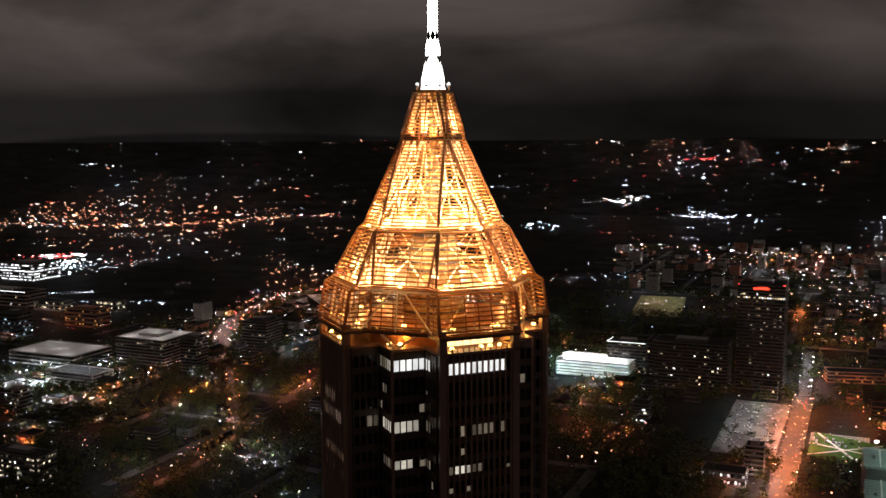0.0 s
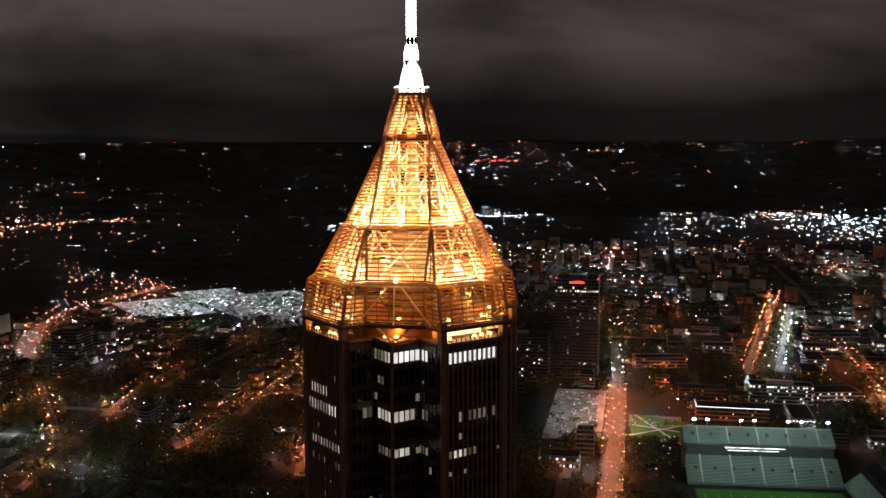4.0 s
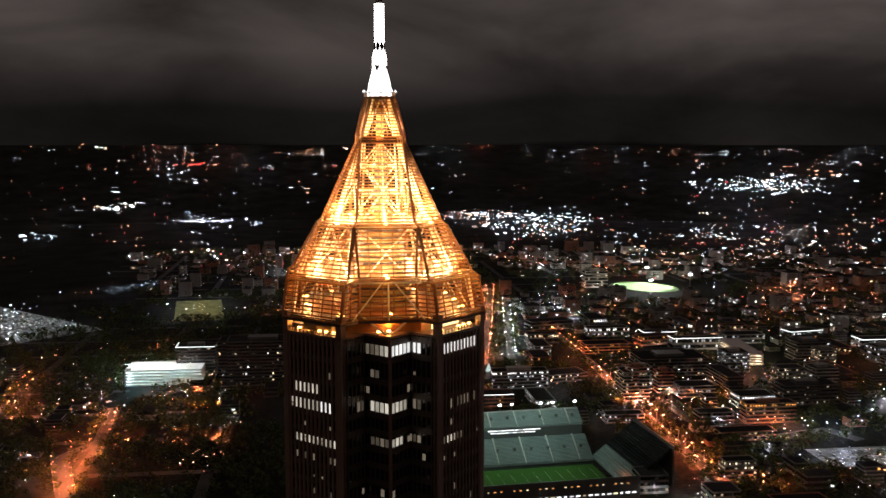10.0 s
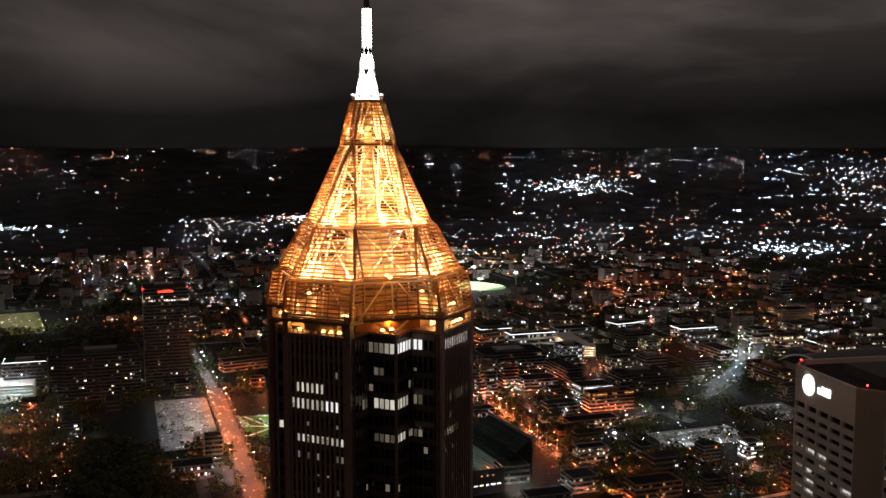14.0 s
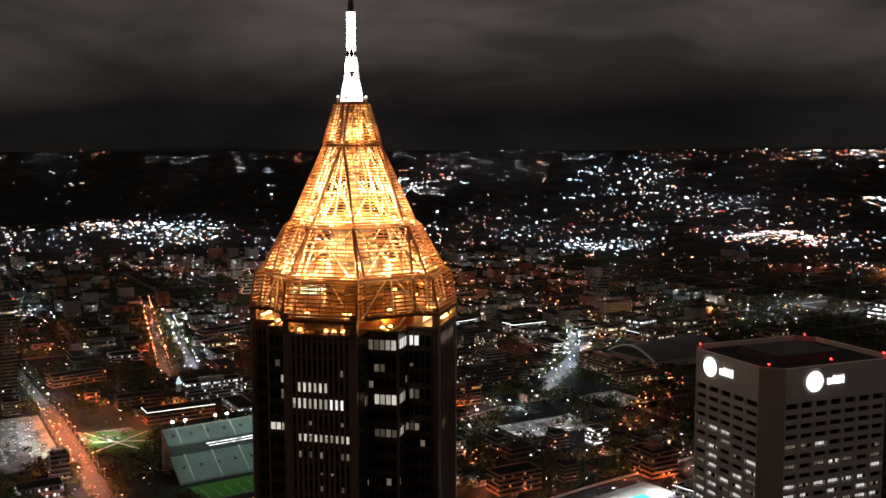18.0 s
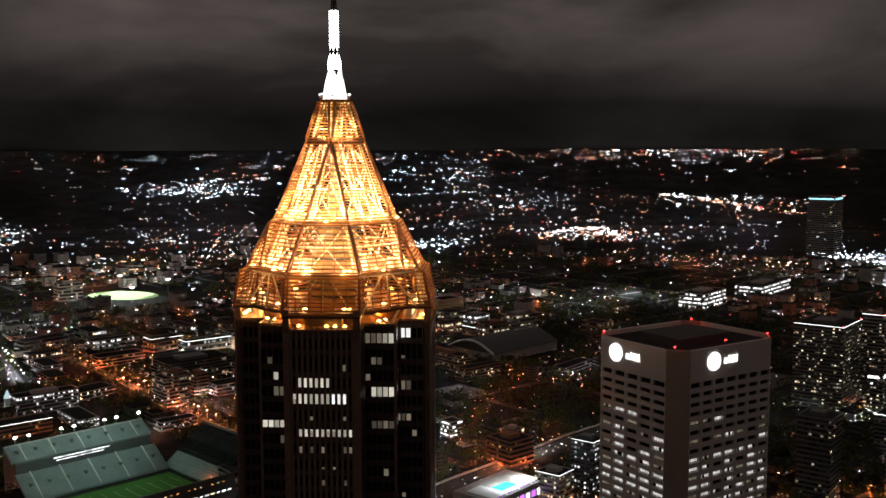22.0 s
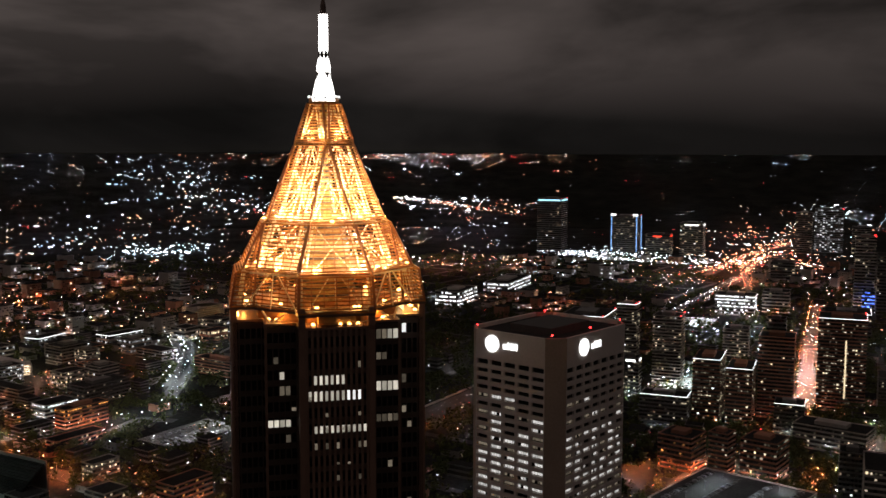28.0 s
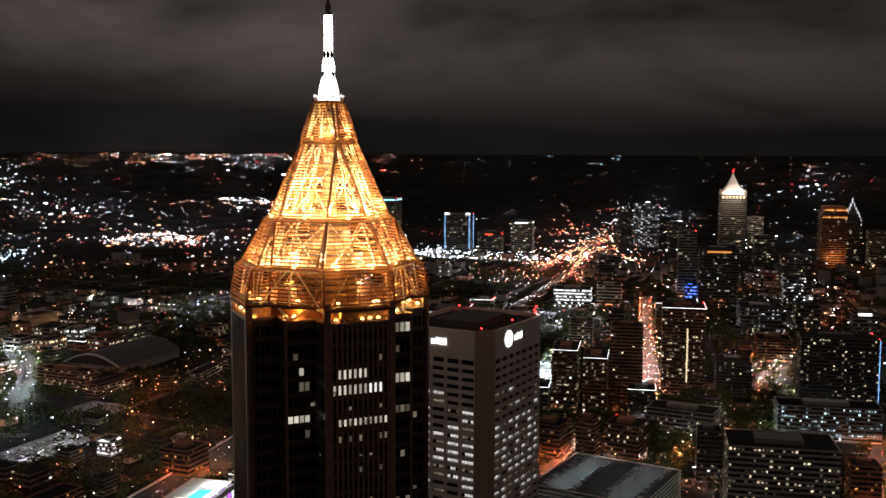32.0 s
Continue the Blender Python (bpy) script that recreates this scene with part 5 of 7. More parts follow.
block(811, 518, -23.4, 28, 28, 23, "stone", "grey low building with few lit windows", lit=0.2)
block(596, 588, -23.4, 29, 29, 30, "stone", "white-fronted low building with lit windows", lit=0.4)
block(445, 312, -23.4, 23, 23, 12, "stone", "grey low building with lit end wall", lit=0.3)
block(789, 628, -23.4, 29, 29, 23, "stone", "white building with a bright lit corner", lit=0.6, glowing="w")
block(806, 558, -23.4, 29, 29, 15, "stone", "white lab building with lit windows", lit=0.5)
block(1252, 584, -23.4, 56, 35, 23, "deck2", "parking deck with warm lit levels")
block(1479, 728, -23.4, 26, 26, 29, "dark", "dark block with a few lights", lit=0.15)
block(852, 676, 61.3, 100, 26, 13, "deck4", "open parking deck with warm white lit levels")
block(273, 892, -23.4, 68, 34, 44, "dark", "dark office slab with sparse windows", lit=0.05)
block(1091, 542, -23.4, 29, 29, 18, "stone", "white building with bright lit windows", lit=0.7)
block(1252, 584, -23.4, 57, 36, 23, "deck2", "parking deck with warm lit levels")
block(1126, 398, -23.4, 50, 25, 30, "stone", "campus hall with white lit windows", lit=0.5)
block(1170, 530, -23.4, 33, 33, 18, "stone", "low block with lit windows", lit=0.5)
block(1067, 414, -23.4, 37, 37, 25, "brick", "brick dormitory with warm lit windows", lit=0.5)
block(618, 265, -23.4, 15, 15, 15, "stone", "small hall with a lit white portico", lit=0.8, glowing="w")
block(468, 258, -23.4, 40, 20, 16, "brick", "long brick apartment row", lit=0.15, glowing="o")
block(744, 484, -23.4, 60, 30, 20, "dark", "broad dark hall with few lit windows")
block(573, 186, -23.4, 29, 29, 21, "brick", "brick block lit orange from the street", lit=0.4, glowing="o")
block(1504, 209, -12.0, 91, 46, 26, "stone", "white slab building with brightly lit floors", lit=0.95, glowing="w")
block(1707, 139, -12.0, 150, 50, 20, "stone", "white slab building with brightly lit floors", lit=0.9, glowing="w")
block(595, 582, -12.0, 17, 17, 35, "brick", "brick block with lit corner windows", lit=0.3)

block(257, 567, -23.4, 15, 15, 24, "dark", "small dark tower block with few lit windows", lit=0.05)
block(226, 545, -23.4, 34, 20, 11, "dark", "low dark hall with a row of white lit windows", lit=0.6, glowing="w")
# ---- midtown ----
block(2464, -98, -12.0, 67, 67, 101, "glass", "glass office tower with blue lit edges", tall=True, lit=0.35, edge_lights="blue")
block(2463, -185, -12.0, 63, 63, 53, "glass", "glass office block with a lit sign", lit=0.35, sign="red")
block(2462, -272, -12.0, 59, 59, 84, "glass", "glass office tower with a bright white roof sign", lit=0.35, sign="white")
block(2436, 99, -12.0, 66, 66, 147, "dark", "slim dark tower with a teal lit top", tall=True, lit=0.1, sign="teal")
block(2462, -849, -12.0, 69, 69, 158, "stone", "tall stone tower with a white lit pyramid roof", tall=True, lit=0.15, crown="pyramid")
block(2116, -988, -12.0, 58, 58, 134, "brick", "brown tower with a gold lit crown and base", tall=True, lit=0.12, crown="gold")
block(2259, -1095, -12.0, 45, 45, 100, "glass", "glass tower with a stepped spire crown", tall=True, lit=0.2, crown="steps")
block(1622, -511, -12.0, 34, 34, 123, "stone", "slim pale apartment tower", tall=True, lit=0.15)
block(1579, -509, -12.0, 20, 20, 31, "dark", "low block with a blue lit wall", lit=0.9, glowing="b")
block(2618, -647, -12.0, 73, 73, 117, "glass", "cluster tower with bright white lights", tall=True, lit=0.5, glowing="w")
block(2575, -724, -12.0, 49, 49, 72, "dark", "far office tower with few lit windows", lit=0.3)
block(2569, -573, -12.0, 43, 43, 109, "dark", "far office tower with few lights", lit=0.2)
block(2578, -952, -12.0, 42, 42, 88, "stone", "far hotel slab with lit windows", lit=0.5)
block(1536, -546, -12.0, 69, 69, 99, "dark", "dark tower with an orange lit roof line", lit=0.2, sign="orange")
block(860, -313, -12.0, 48, 48, 98, "brick", "large apartment block with lit stair strip", tall=True, lit=0.25, edge=True, strip=True)
block(790, -170, -12.0, 55, 27, 65, "brick", "red-brown apartment slab with a white lit roof edge", lit=0.35, edge=True)
block(776, -200, -12.0, 50, 25, 59, "brick", "red-brown apartment slab with a white lit roof edge", lit=0.4, edge=True)
block(815, -240, -12.0, 35, 35, 84, "brick", "dark red tower with sparse lights", lit=0.08)
block(437, -277, -12.0, 45, 75, 66, "stone", "broad office block with gridded windows", lit=0.42, grid=True)
block(673, -406, -12.0, 33, 94, 32, "stone", "long building with cool white lit windows", lit=0.7, glowing="c")
block(737, -440, -12.0, 34, 75, 86, "dark", "large apartment slab with scattered lights and a blue light strip", tall=True, lit=0.22, edge_lights="blue1")
block(1129, -637, -12.0, 30, 30, 50, "stone", "block with a bright white lit top", lit=0.2, sign="white")
block(1088, -231, -12.0, 32, 32, 43, "stone", "white apartment tower with few lit windows", lit=0.3)
block(606, -200, -28, 31, 31, 33, "brick", "brick block with lit corner windows", lit=0.25)
block(598, -164, -28, 17, 17, 39, "brick", "brick block with warm lit windows", lit=0.2)
block(478, -160, -31, 90, 88, 25, "deck3", "broad parking deck with lamps on the roof")
block(1483, -275, -12.0, 45, 64, 33, "stone", "white lit box of a hall", lit=1.0, glowing="w")
block(702, -275, -28, 33, 66, 21, "stone", "long low block with flat roof", lit=0.25)
block(743, -242, -12.0, 28, 28, 31, "dark", "low dark roof with lit edge", edge=True)
block(1041, -479, -12.0, 44, 44, 28, "brick", "brick building with orange lit wall", lit=0.2, glowing="o")
block(856, -370, -12.0, 39, 39, 37, "dark", "dark block with few lit windows", lit=0.2)
block(1578, -690, -12.0, 13, 13, 32, "dark", "slim building with a purple lit frame", lit=0.5, glowing="p")
block(1257, -534, -12.0, 66, 66, 37, "glass", "block with bright street front", lit=0.35, glowing="w")
block(1241, -599, -12.0, 35, 35, 42, "glass", "block with lit windows", lit=0.3)
block(1522, -681, -12.0, 38, 38, 50, "glass", "block with white lit floors", lit=0.6, glowing="w")
block(1520, -346, -12.0, 44, 44, 35, "stone", "grey block with few lit windows", lit=0.2)
block(492, -363, -12.0, 23, 23, 32, "brick", "brick building lit orange from the street", lit=0.4, glowing="o")
block(2155, -838, -12.0, 50, 50, 68, "dark", "far tower with few lit windows", lit=0.3)
block(1675, -739, -12.0, 55, 55, 70, "dark", "far block with lit windows", lit=0.3)
block(2156, -1114, -12.0, 40, 40, 82, "dark", "far tower with few lit windows", lit=0.25)
block(1927, -420, -12.0, 48, 48, 43, "dark", "far block with few lit windows", lit=0.3)
block(905, -43, -12.0, 66, 51, 87, "glass", "glass apartment tower with a bright white roof line", tall=True, lit=0.3, edge=True)
block(928, -89, -12.0, 23, 23, 95, "stone", "pale slim apartment tower with white fins", tall=True, lit=0.25, edge=True)
block(951, -137, -12.0, 33, 33, 80, "stone", "pale apartment tower with few lit windows", tall=True, lit=0.2)
block(870, -93, -12.0, 18, 18, 44, "glass", "glass tower with a bright white crown", lit=0.35, sign="white")
block(580, -66, -12.0, 26, 26, 69, "dark", "dark glass office block", lit=0.06)
block(745, -124, -12.0, 28, 46, 34, "dark", "low dark building with a lit strip along the roof", edge=True, lit=0.2)
block(623, -133, -28, 31, 31, 29, "brick", "brick building washed in orange light", lit=0.15, glowing="o")
block(516, 97, -12.0, 20, 20, 46, "glass", "hotel block with rows of lit white windows", lit=0.6, glowing="w", edge=True)
block(497, 118, -12.0, 22, 22, 23, "stone", "podium building with lit terrace edges", edge=True, lit=0.7)
block(600, 195, -12.0, 15, 15, 20, "stone", "low restaurant lit warm", lit=0.8, glowing="a")
block(548, -257, -12.0, 20, 20, 43, "dark", "low dark block with few lit windows", lit=0.2)
block(1179, -295, -12.0, 26, 26, 43, "glass", "glass block with lit floors", lit=0.4)
block(1304, -415, -12.0, 65, 65, 36, "glass", "block with a bright roof line", edge=True, lit=0.4)

# ---- lamps seen in clusters ----
scatter(-864, 1861, 133, 260, "wwwwwc", 1.8, 1.04, 113)
scatter(-906, 2060, 80, 60, "rrw", 1.8, 0.59, 112)
scatter(-441, 944, 68, 70, "wwwa", 1.3, 0.55, 111)
scatter(-392, 1127, 55, 50, "wwc", 1.2, 1.11, 106)
scatter(-283, 1402, 75, 90, "rrwoa", 1.4, 1.52, 100)
scatter(-1343, 3277, 225, 110, "ooooaw", 1.1, 3.82, 111)
scatter(-809, 2909, 235, 70, "oooow", 1.2, 0.81, 105)
scatter(-296, 1822, 71, 60, "ooowa", 1.1, 2.53, 98)
scatter(-721, 2141, 246, 60, "waow", 0.8, 2.64, 107)
scatter(-242, 1163, 48, 40, "cwwa", 1.0, 1.21, 100)
scatter(-183, 598, 58, 70, "ooowa", 0.9, 1.05, 103)
scatter(-350, 681, 48, 40, "oow", 0.9, 1.20, 111)
scatter(388, 1713, 121, 60, "wwwc", 0.9, 1.68, 79)
scatter(684, 1875, 178, 80, "wwwc", 0.9, 1.38, 72)
scatter(2190, 8010, 1027, 110, "wwwro", 0.9, 10.40, 75)
scatter(2993, 10807, 540, 20, "rro", 1.0, 3.98, 75)
scatter(669, 1347, 40, 60, "wwwo", 1.0, 1.41, 67)
scatter(336, 1357, 27, 60, "a", 0.7, 2.80, 78)
scatter(125, 600, 19, 30, "oow", 0.9, 3.13, 81)
scatter(-1492, 5214, 942, 80, "wwao", 0.7, 1.82, 105)
scatter(-3797, 10028, 88, 10, "w", 1.3, 10.52, 110)
scatter(-34, 1436, 119, 130, "wwwwc", 1.1, 1.32, 89)
scatter(-211, 1651, 50, 60, "ooow", 1.1, 3.47, 94)
scatter(-128, 770, 49, 40, "wwo", 0.8, 1.65, 94)
scatter(-53, 878, 73, 60, "wwwo", 0.8, 1.37, 89)
scatter(62, 838, 37, 40, "w", 0.8, 1.00, 83)
scatter(826, 1058, 39, 60, "wwwa", 0.8, 3.23, 55)
scatter(1903, 2659, 229, 110, "wwwwc", 1.3, 2.76, 56)
scatter(1858, 2946, 123, 30, "oow", 1.2, 1.82, 59)
scatter(1436, 2705, 111, 60, "wwa", 0.9, 5.17, 63)
scatter(671, 1312, 68, 50, "owww", 0.9, 1.81, 64)
scatter(538, 701, 50, 30, "ooo", 0.9, 1.03, 57)
scatter(741, 3847, 71, 20, "w", 1.1, 4.04, 79)
scatter(306, 2787, 51, 14, "wc", 1.2, 2.58, 83)
scatter(322, 544, 25, 30, "wwo", 0.8, 2.59, 63)
scatter(-110, 708, 31, 24, "oo", 0.8, 1.74, 93)
scatter(1727, 2350, 196, 110, "wwwwc", 1.3, 2.35, 55)
scatter(4734, 4108, 378, 90, "wwwc", 1.1, 3.59, 42)
scatter(1975, 1726, 230, 140, "wwoorac", 0.8, 3.76, 43)
scatter(1132, 883, 107, 120, "ooowwa", 0.8, 3.16, 42)
scatter(659, 605, 63, 40, "wo", 0.8, 1.67, 47)
scatter(565, 442, 52, 40, "woa", 0.8, 1.76, 45)
scatter(1628, 1242, 72, 50, "woa", 0.9, 5.70, 40)
scatter(576, 809, 42, 40, "oow", 0.9, 2.29, 57)
scatter(1329, 1371, 86, 30, "oow", 1.0, 1.13, 47)
scatter(4513, 3922, 384, 80, "wwwwwc", 1.2, 2.52, 42)
scatter(1922, 1503, 300, 200, "wwwoooac", 0.9, 2.64, 40)
scatter(1173, 765, 163, 130, "oooowa", 0.8, 1.71, 36)
scatter(2351, 1355, 254, 120, "wwwwoc", 0.9, 2.83, 32)
scatter(1351, 624, 54, 50, "oow", 0.9, 1.04, 29)
scatter(682, 512, 93, 90, "wwoa", 0.8, 1.64, 41)
scatter(619, 304, 46, 50, "owa", 0.8, 1.90, 34)
scatter(1227, 2466, 101, 40, "wwca", 1.0, 3.71, 63)
scatter(874, 3127, 166, 24, "w", 1.1, 0.71, 73)
scatter(2207, 1105, 138, 80, "wwwwc", 1.2, 1.56, 28)
scatter(7335, 3448, 554, 90, "wwwc", 1.0, 5.83, 26)
scatter(2763, 875, 188, 60, "wooww", 1.1, 0.85, 19)
scatter(2575, 679, 62, 30, "ooor", 1.1, 3.23, 17)
scatter(3640, 1421, 456, 130, "wwwao", 0.8, 3.46, 22)
scatter(1289, 609, 114, 60, "ooow", 0.9, 1.04, 27)
scatter(1749, 715, 239, 60, "wwao", 0.7, 1.63, 24)
scatter(12336, 3117, 986, 70, "wwoo", 0.9, 23.01, 15)
scatter(50832, 15460, 5913, 60, "oowww", 0.9, 9.41, 17)
scatter(38863, 7948, 3403, 70, "wwoor", 1.0, 12.99, 12)
scatter(4867, 835, 343, 70, "wwwoo", 0.9, 1.94, 11)
scatter(2799, 855, 144, 60, "wwooo", 1.0, 1.17, 18)
scatter(1026, 318, 92, 60, "ooow", 0.9, 2.09, 20)
scatter(840, 265, 65, 60, "ooow", 0.9, 1.70, 20)
scatter(2500, 280, 302, 80, "wwwo", 0.8, 2.75, 8)
scatter(2402, -23, 125, 80, "www", 1.0, 1.08, 2)
scatter(4430, 490, 243, 60, "ooww", 0.9, 1.93, 7)
scatter(3056, -517, 202, 90, "oooowr", 1.1, 2.83, -8)
scatter(2202, -273, 165, 70, "oowww", 1.0, 1.51, -5)
scatter(2348, -28, 133, 80, "www", 1.1, 0.85, 1)
scatter(4331, -1018, 152, 60, "wwww", 1.2, 9.07, -12)
scatter(1779, -174, 91, 50, "oow", 1.0, 1.87, -3)
scatter(1233, -205, 100, 60, "wwwr", 0.9, 2.33, -5)
scatter(933, -141, 40, 40, "www", 1.0, 1.46, -3)
scatter(852, -274, 24, 60, "oorw", 1.0, 3.12, -10)
scatter(38078, 9472, 4561, 60, "wwoo", 0.8, 9.21, 14)
scatter(2888, 632, 179, 60, "ooww", 0.9, 2.42, 12)
scatter(2685, 875, 133, 70, "wooo", 1.1, 1.44, 17)
scatter(4185, 1608, 324, 70, "www", 1.0, 2.81, 20)
scatter(2722, -510, 189, 120, "ooooww", 1.0, 3.12, -9)
scatter(2006, -382, 118, 60, "oowr", 1.0, 2.37, -9)
scatter(2309, -149, 163, 90, "www", 1.1, 0.60, -3)
scatter(3421, -812, 128, 30, "wwwc", 1.0, 7.23, -12)
scatter(2130, -897, 209, 110, "wwwoac", 0.9, 4.07, -20)
scatter(2011, -658, 171, 90, "wwooc", 0.9, 4.33, -16)
scatter(7888, -3344, 440, 50, "wwr", 0.9, 13.85, -22)
scatter(1379, -655, 124, 110, "wwwac", 0.9, 2.55, -21)
scatter(950, -331, 56, 50, "wwo", 0.9, 2.94, -14)
scatter(1017, -311, 19, 70, "oorw", 1.0, 11.99, -13)
scatter(983, -412, 58, 50, "wwwo", 0.9, 2.43, -17)
scatter(1271, -561, 54, 60, "ww", 1.0, 1.39, -19)
scatter(1168, 439, 131, 60, "ooaw", 0.9, 0.70, 18)
scatter(860, 275, 78, 70, "ooow", 0.9, 1.09, 15)
scatter(575, 287, 68, 60, "woow", 0.9, 1.45, 21)
scatter(623, 197, 26, 50, "oaa", 1.0, 1.37, 14)
scatter(505, -213, 27, 30, "oa", 1.0, 0.99, -14)
scatter(862, -212, 52, 30, "wr", 0.9, 2.14, -9)


def avenue(pts, gap, mix, size, wide=10.0):
    """Lamps strung along a far street, two uneven rows of them, with a stray one now and then."""
    for (ax, ay), (bx, by) in zip(pts, pts[1:]):
        ln = math.dist((ax, ay), (bx, by))
        nx, ny = -(by - ay) / ln, (bx - ax) / ln
        for i in range(int(ln / gap)):
            t, off = (i + rnd.random()) / int(ln / gap), rnd.choice((-1, 1)) * wide + rnd.gauss(0, wide * 0.4)
            dot(ax + (bx - ax) * t + nx * off, ay + (by - ay) * t + ny * off, rnd.uniform(5, 10), rnd.choice(mix), size * rnd.uniform(0.6, 1.3))


avenue([(-1700, 3000), (-1425, 2987), (-1164, 2852), (-949, 2840), (-664, 2985), (-583, 3159), (-360, 3242)], 5, "oooooawr", 1.3, 26)
avenue([(-1500, 3300), (-1000, 3350), (-500, 3600)], 14, "oooaw", 1.0, 60)
avenue([(2618, 953), (2993, 861), (2761, 753), (2542, 638)], 4, "wwwarow", 1.4, 14)
avenue([(5300, 1150), (4894, 884)], 4, "wwwwac", 1.3, 40)
avenue([(4894, 884), (4398, 628), (3862, 268)], 8, "ooaowr", 1.2, 30)
avenue([(2400, 132), (2265, -42), (2209, -170), (2157, -289)], 2.6, "wwwwwwwa", 1.2, 16)
avenue([(3814, 3501), (4732, 4107), (6598, 5123)], 24, "wwwwwcwa", 1.2, 150)
avenue([(-11, 1346), (42, 1385), (110, 1506)], 4, "wwwwc", 1.4, 12)
avenue([(58782, 14640), (59862, 11542), (27271, 2439)], 1300, "wwwwaor", 0.9, 1500)
avenue([(2061, -271), (2029, -386), (2124, -538)], 6, "ooroor", 0.9, 8)
avenue([(2400, -250), (2544, -401), (2723, -527), (2900, -600)], 7, "ooaor", 1.0, 12)
avenue([(1758, 2991), (1920, 2762), (2055, 2447)], 5, "wwwwca", 1.6, 60)
avenue([(5095, 2253), (4547, 2495)], 10, "wwwwca", 1.2, 60)
avenue([(2143, 1192), (2241, 1056)], 3, "wwwwwc", 1.5, 26)
avenue([(245, 2664), (356, 2767)], 5, "wwwc", 1.2, 14)
avenue([(720, 3877), (887, 4250)], 12, "wwwa", 1.3, 30)
avenue([(790, 3169), (973, 3063)], 7, "wwwa", 1.2, 16)
avenue([(806, 3078), (956, 3052)], 7, "wwww", 1.2, 10)
avenue([(208, 1628), (287, 1617), (391, 1696)], 9, "wwwc", 1.6, 12)
avenue([(-545, 955), (-385, 952)], 3.4, "wwwwc", 1.2, 2)
avenue([(-385, 952), (-330, 1040)], 3, "wwrao", 1.2, 5)
avenue([(-470, 900), (-420, 800), (-340, 780)], 5, "wwwaoc", 1.2, 14)
avenue([(-720, 1500), (-600, 1505)], 2.2, "wwwww", 1.5, 3)
avenue([(-640, 1390), (-450, 1385)], 4, "wwwwc", 1.2, 10)
avenue([(-350, 1500), (-250, 1480)], 4, "wwcc", 1.3, 12)
avenue([(-330, 1130), (-240, 1100), (-190, 1000)], 4, "wwccwa", 1.2, 30)
avenue([(-900, 1850), (-650, 1900)], 2.2, "wwwwwwr", 1.6, 40)
avenue([(1034, -315), (1250, -356), (1420, -390)], 5, "oorra", 1.1, 7)
avenue([(1180, -560), (1300, -610), (1450, -700)], 7, "wwwca", 1.1, 30)
avenue([(1500, -640), (1700, -760), (2000, -900)], 8, "wwwoa", 1.1, 50)
avenue([(1150, -480), (1350, -520), (1500, -600)], 8, "wwca", 1.0, 30)
avenue([(-620, 1180), (-480, 1220), (-360, 1250)], 5, "wwwca", 1.2, 40)
avenue([(-560, 1320), (-380, 1300), (-250, 1260)], 6, "wwwwc", 1.2, 30)
avenue([(3420, -727), (4539, -1104)], 10, "wwwwa", 1.2, 50)

# ---- stadium with a green field ----
STAD = pose(362, 444, 0, 0, 0, -18.8)
stadium = thing("stadium", "floodlit stadium with grey stepped stands round a green field", "stadium", STAD)
TAKEN.append((380, 435, 120))
part("field", G().box(-56, 56, -56, 8, 0.05, 0.25), TURF, stadium, "green turf field")
for i in range(11):
    part("yard_line", G().box(-50 + i * 10 - 0.05, -50 + i * 10 + 0.05, -54, -2, 0.255, 0.27), WHITEPAINT, stadium)


def stand(u0, u1, v0, z0, v1, z1, rows, flip=1):
    """Stepped rows from the field up to the back, each row a tread of its own."""
    for i in range(rows):
        a, b = v0 + (v1 - v0) * i / rows, v0 + (v1 - v0) * (i + 1) / rows
        zt = z0 + (z1 - z0) * (i + 1) / rows
        part("stand_step", G().box(u0, u1, min(a, b), max(a, b), max(0, zt - 2.4), zt), SEATS, stadium)
    for i in range(5):
        u = u0 + (u1 - u0) * (i + 0.5) / 5
        part("aisle", G().add([(u - 0.3, v0, z0 + 0.7), (u + 0.3, v0, z0 + 0.7), (u + 0.6, v1, z1 + 0.7), (u - 0.6, v1, z1 + 0.7), (u - 0.6, v0, z0 - 0.5), (u + 0.6, v0, z0 - 0.5), (u + 0.6, v1, z1 - 0.5), (u - 0.6, v1, z1 - 0.5)], [(0, 1, 2, 3), (7, 6, 5, 4), (0, 4, 5, 1), (1, 5, 6, 2), (2, 6, 7, 3), (3, 7, 4, 0)]), CONCRETE, stadium)


stand(-60, 60, 16, 2, 40, 17.5, 20)
stand(-60, 60, 45, 26, 60, 35, 12)
part("press_box", G().box(-58, 58, 41.5, 45, 17, 25.5), DARKWALL, stadium)
for v, z, base in ((28.0, 10.6, 9.3), (52.5, 31.6, 30.2)):
    for i in range(8):
        u = -52.5 + i * 15
        part("portal", G().box(u - 1.1, u + 1.1, v - 1.0, v + 1.6, base, z + 1.6), DARKWALL, stadium, "dark vomitory portal in the stand")
for i in range(12):
    part("lit_window", unit_pane(W_WHITE), None, stadium, m=pose(-26 + i * 4.0, 41.4, 23.8) @ Matrix.Diagonal((3.7, 0.2, 0.9, 1)))
    part("lit_window", unit_pane(W_WHITE), None, stadium, m=pose(-24 + i * 3.4, 41.4, 21.6) @ Matrix.Diagonal((3.2, 0.2, 0.8, 1)))
part("back_wall", G().box(-60, 60, 60.2, 61.2, 0, 36), STONEY, stadium)
stand(-62, 62, -58, 4, -80, 17, 14)
part("back_wall", G().box(-62, 62, -82, -80.2, 0, 19), DARKWALL, stadium)
part("roof_rail", G().box(-62, 62, -81.6, -80.6, 19, 19.9), DARKWALL, stadium)
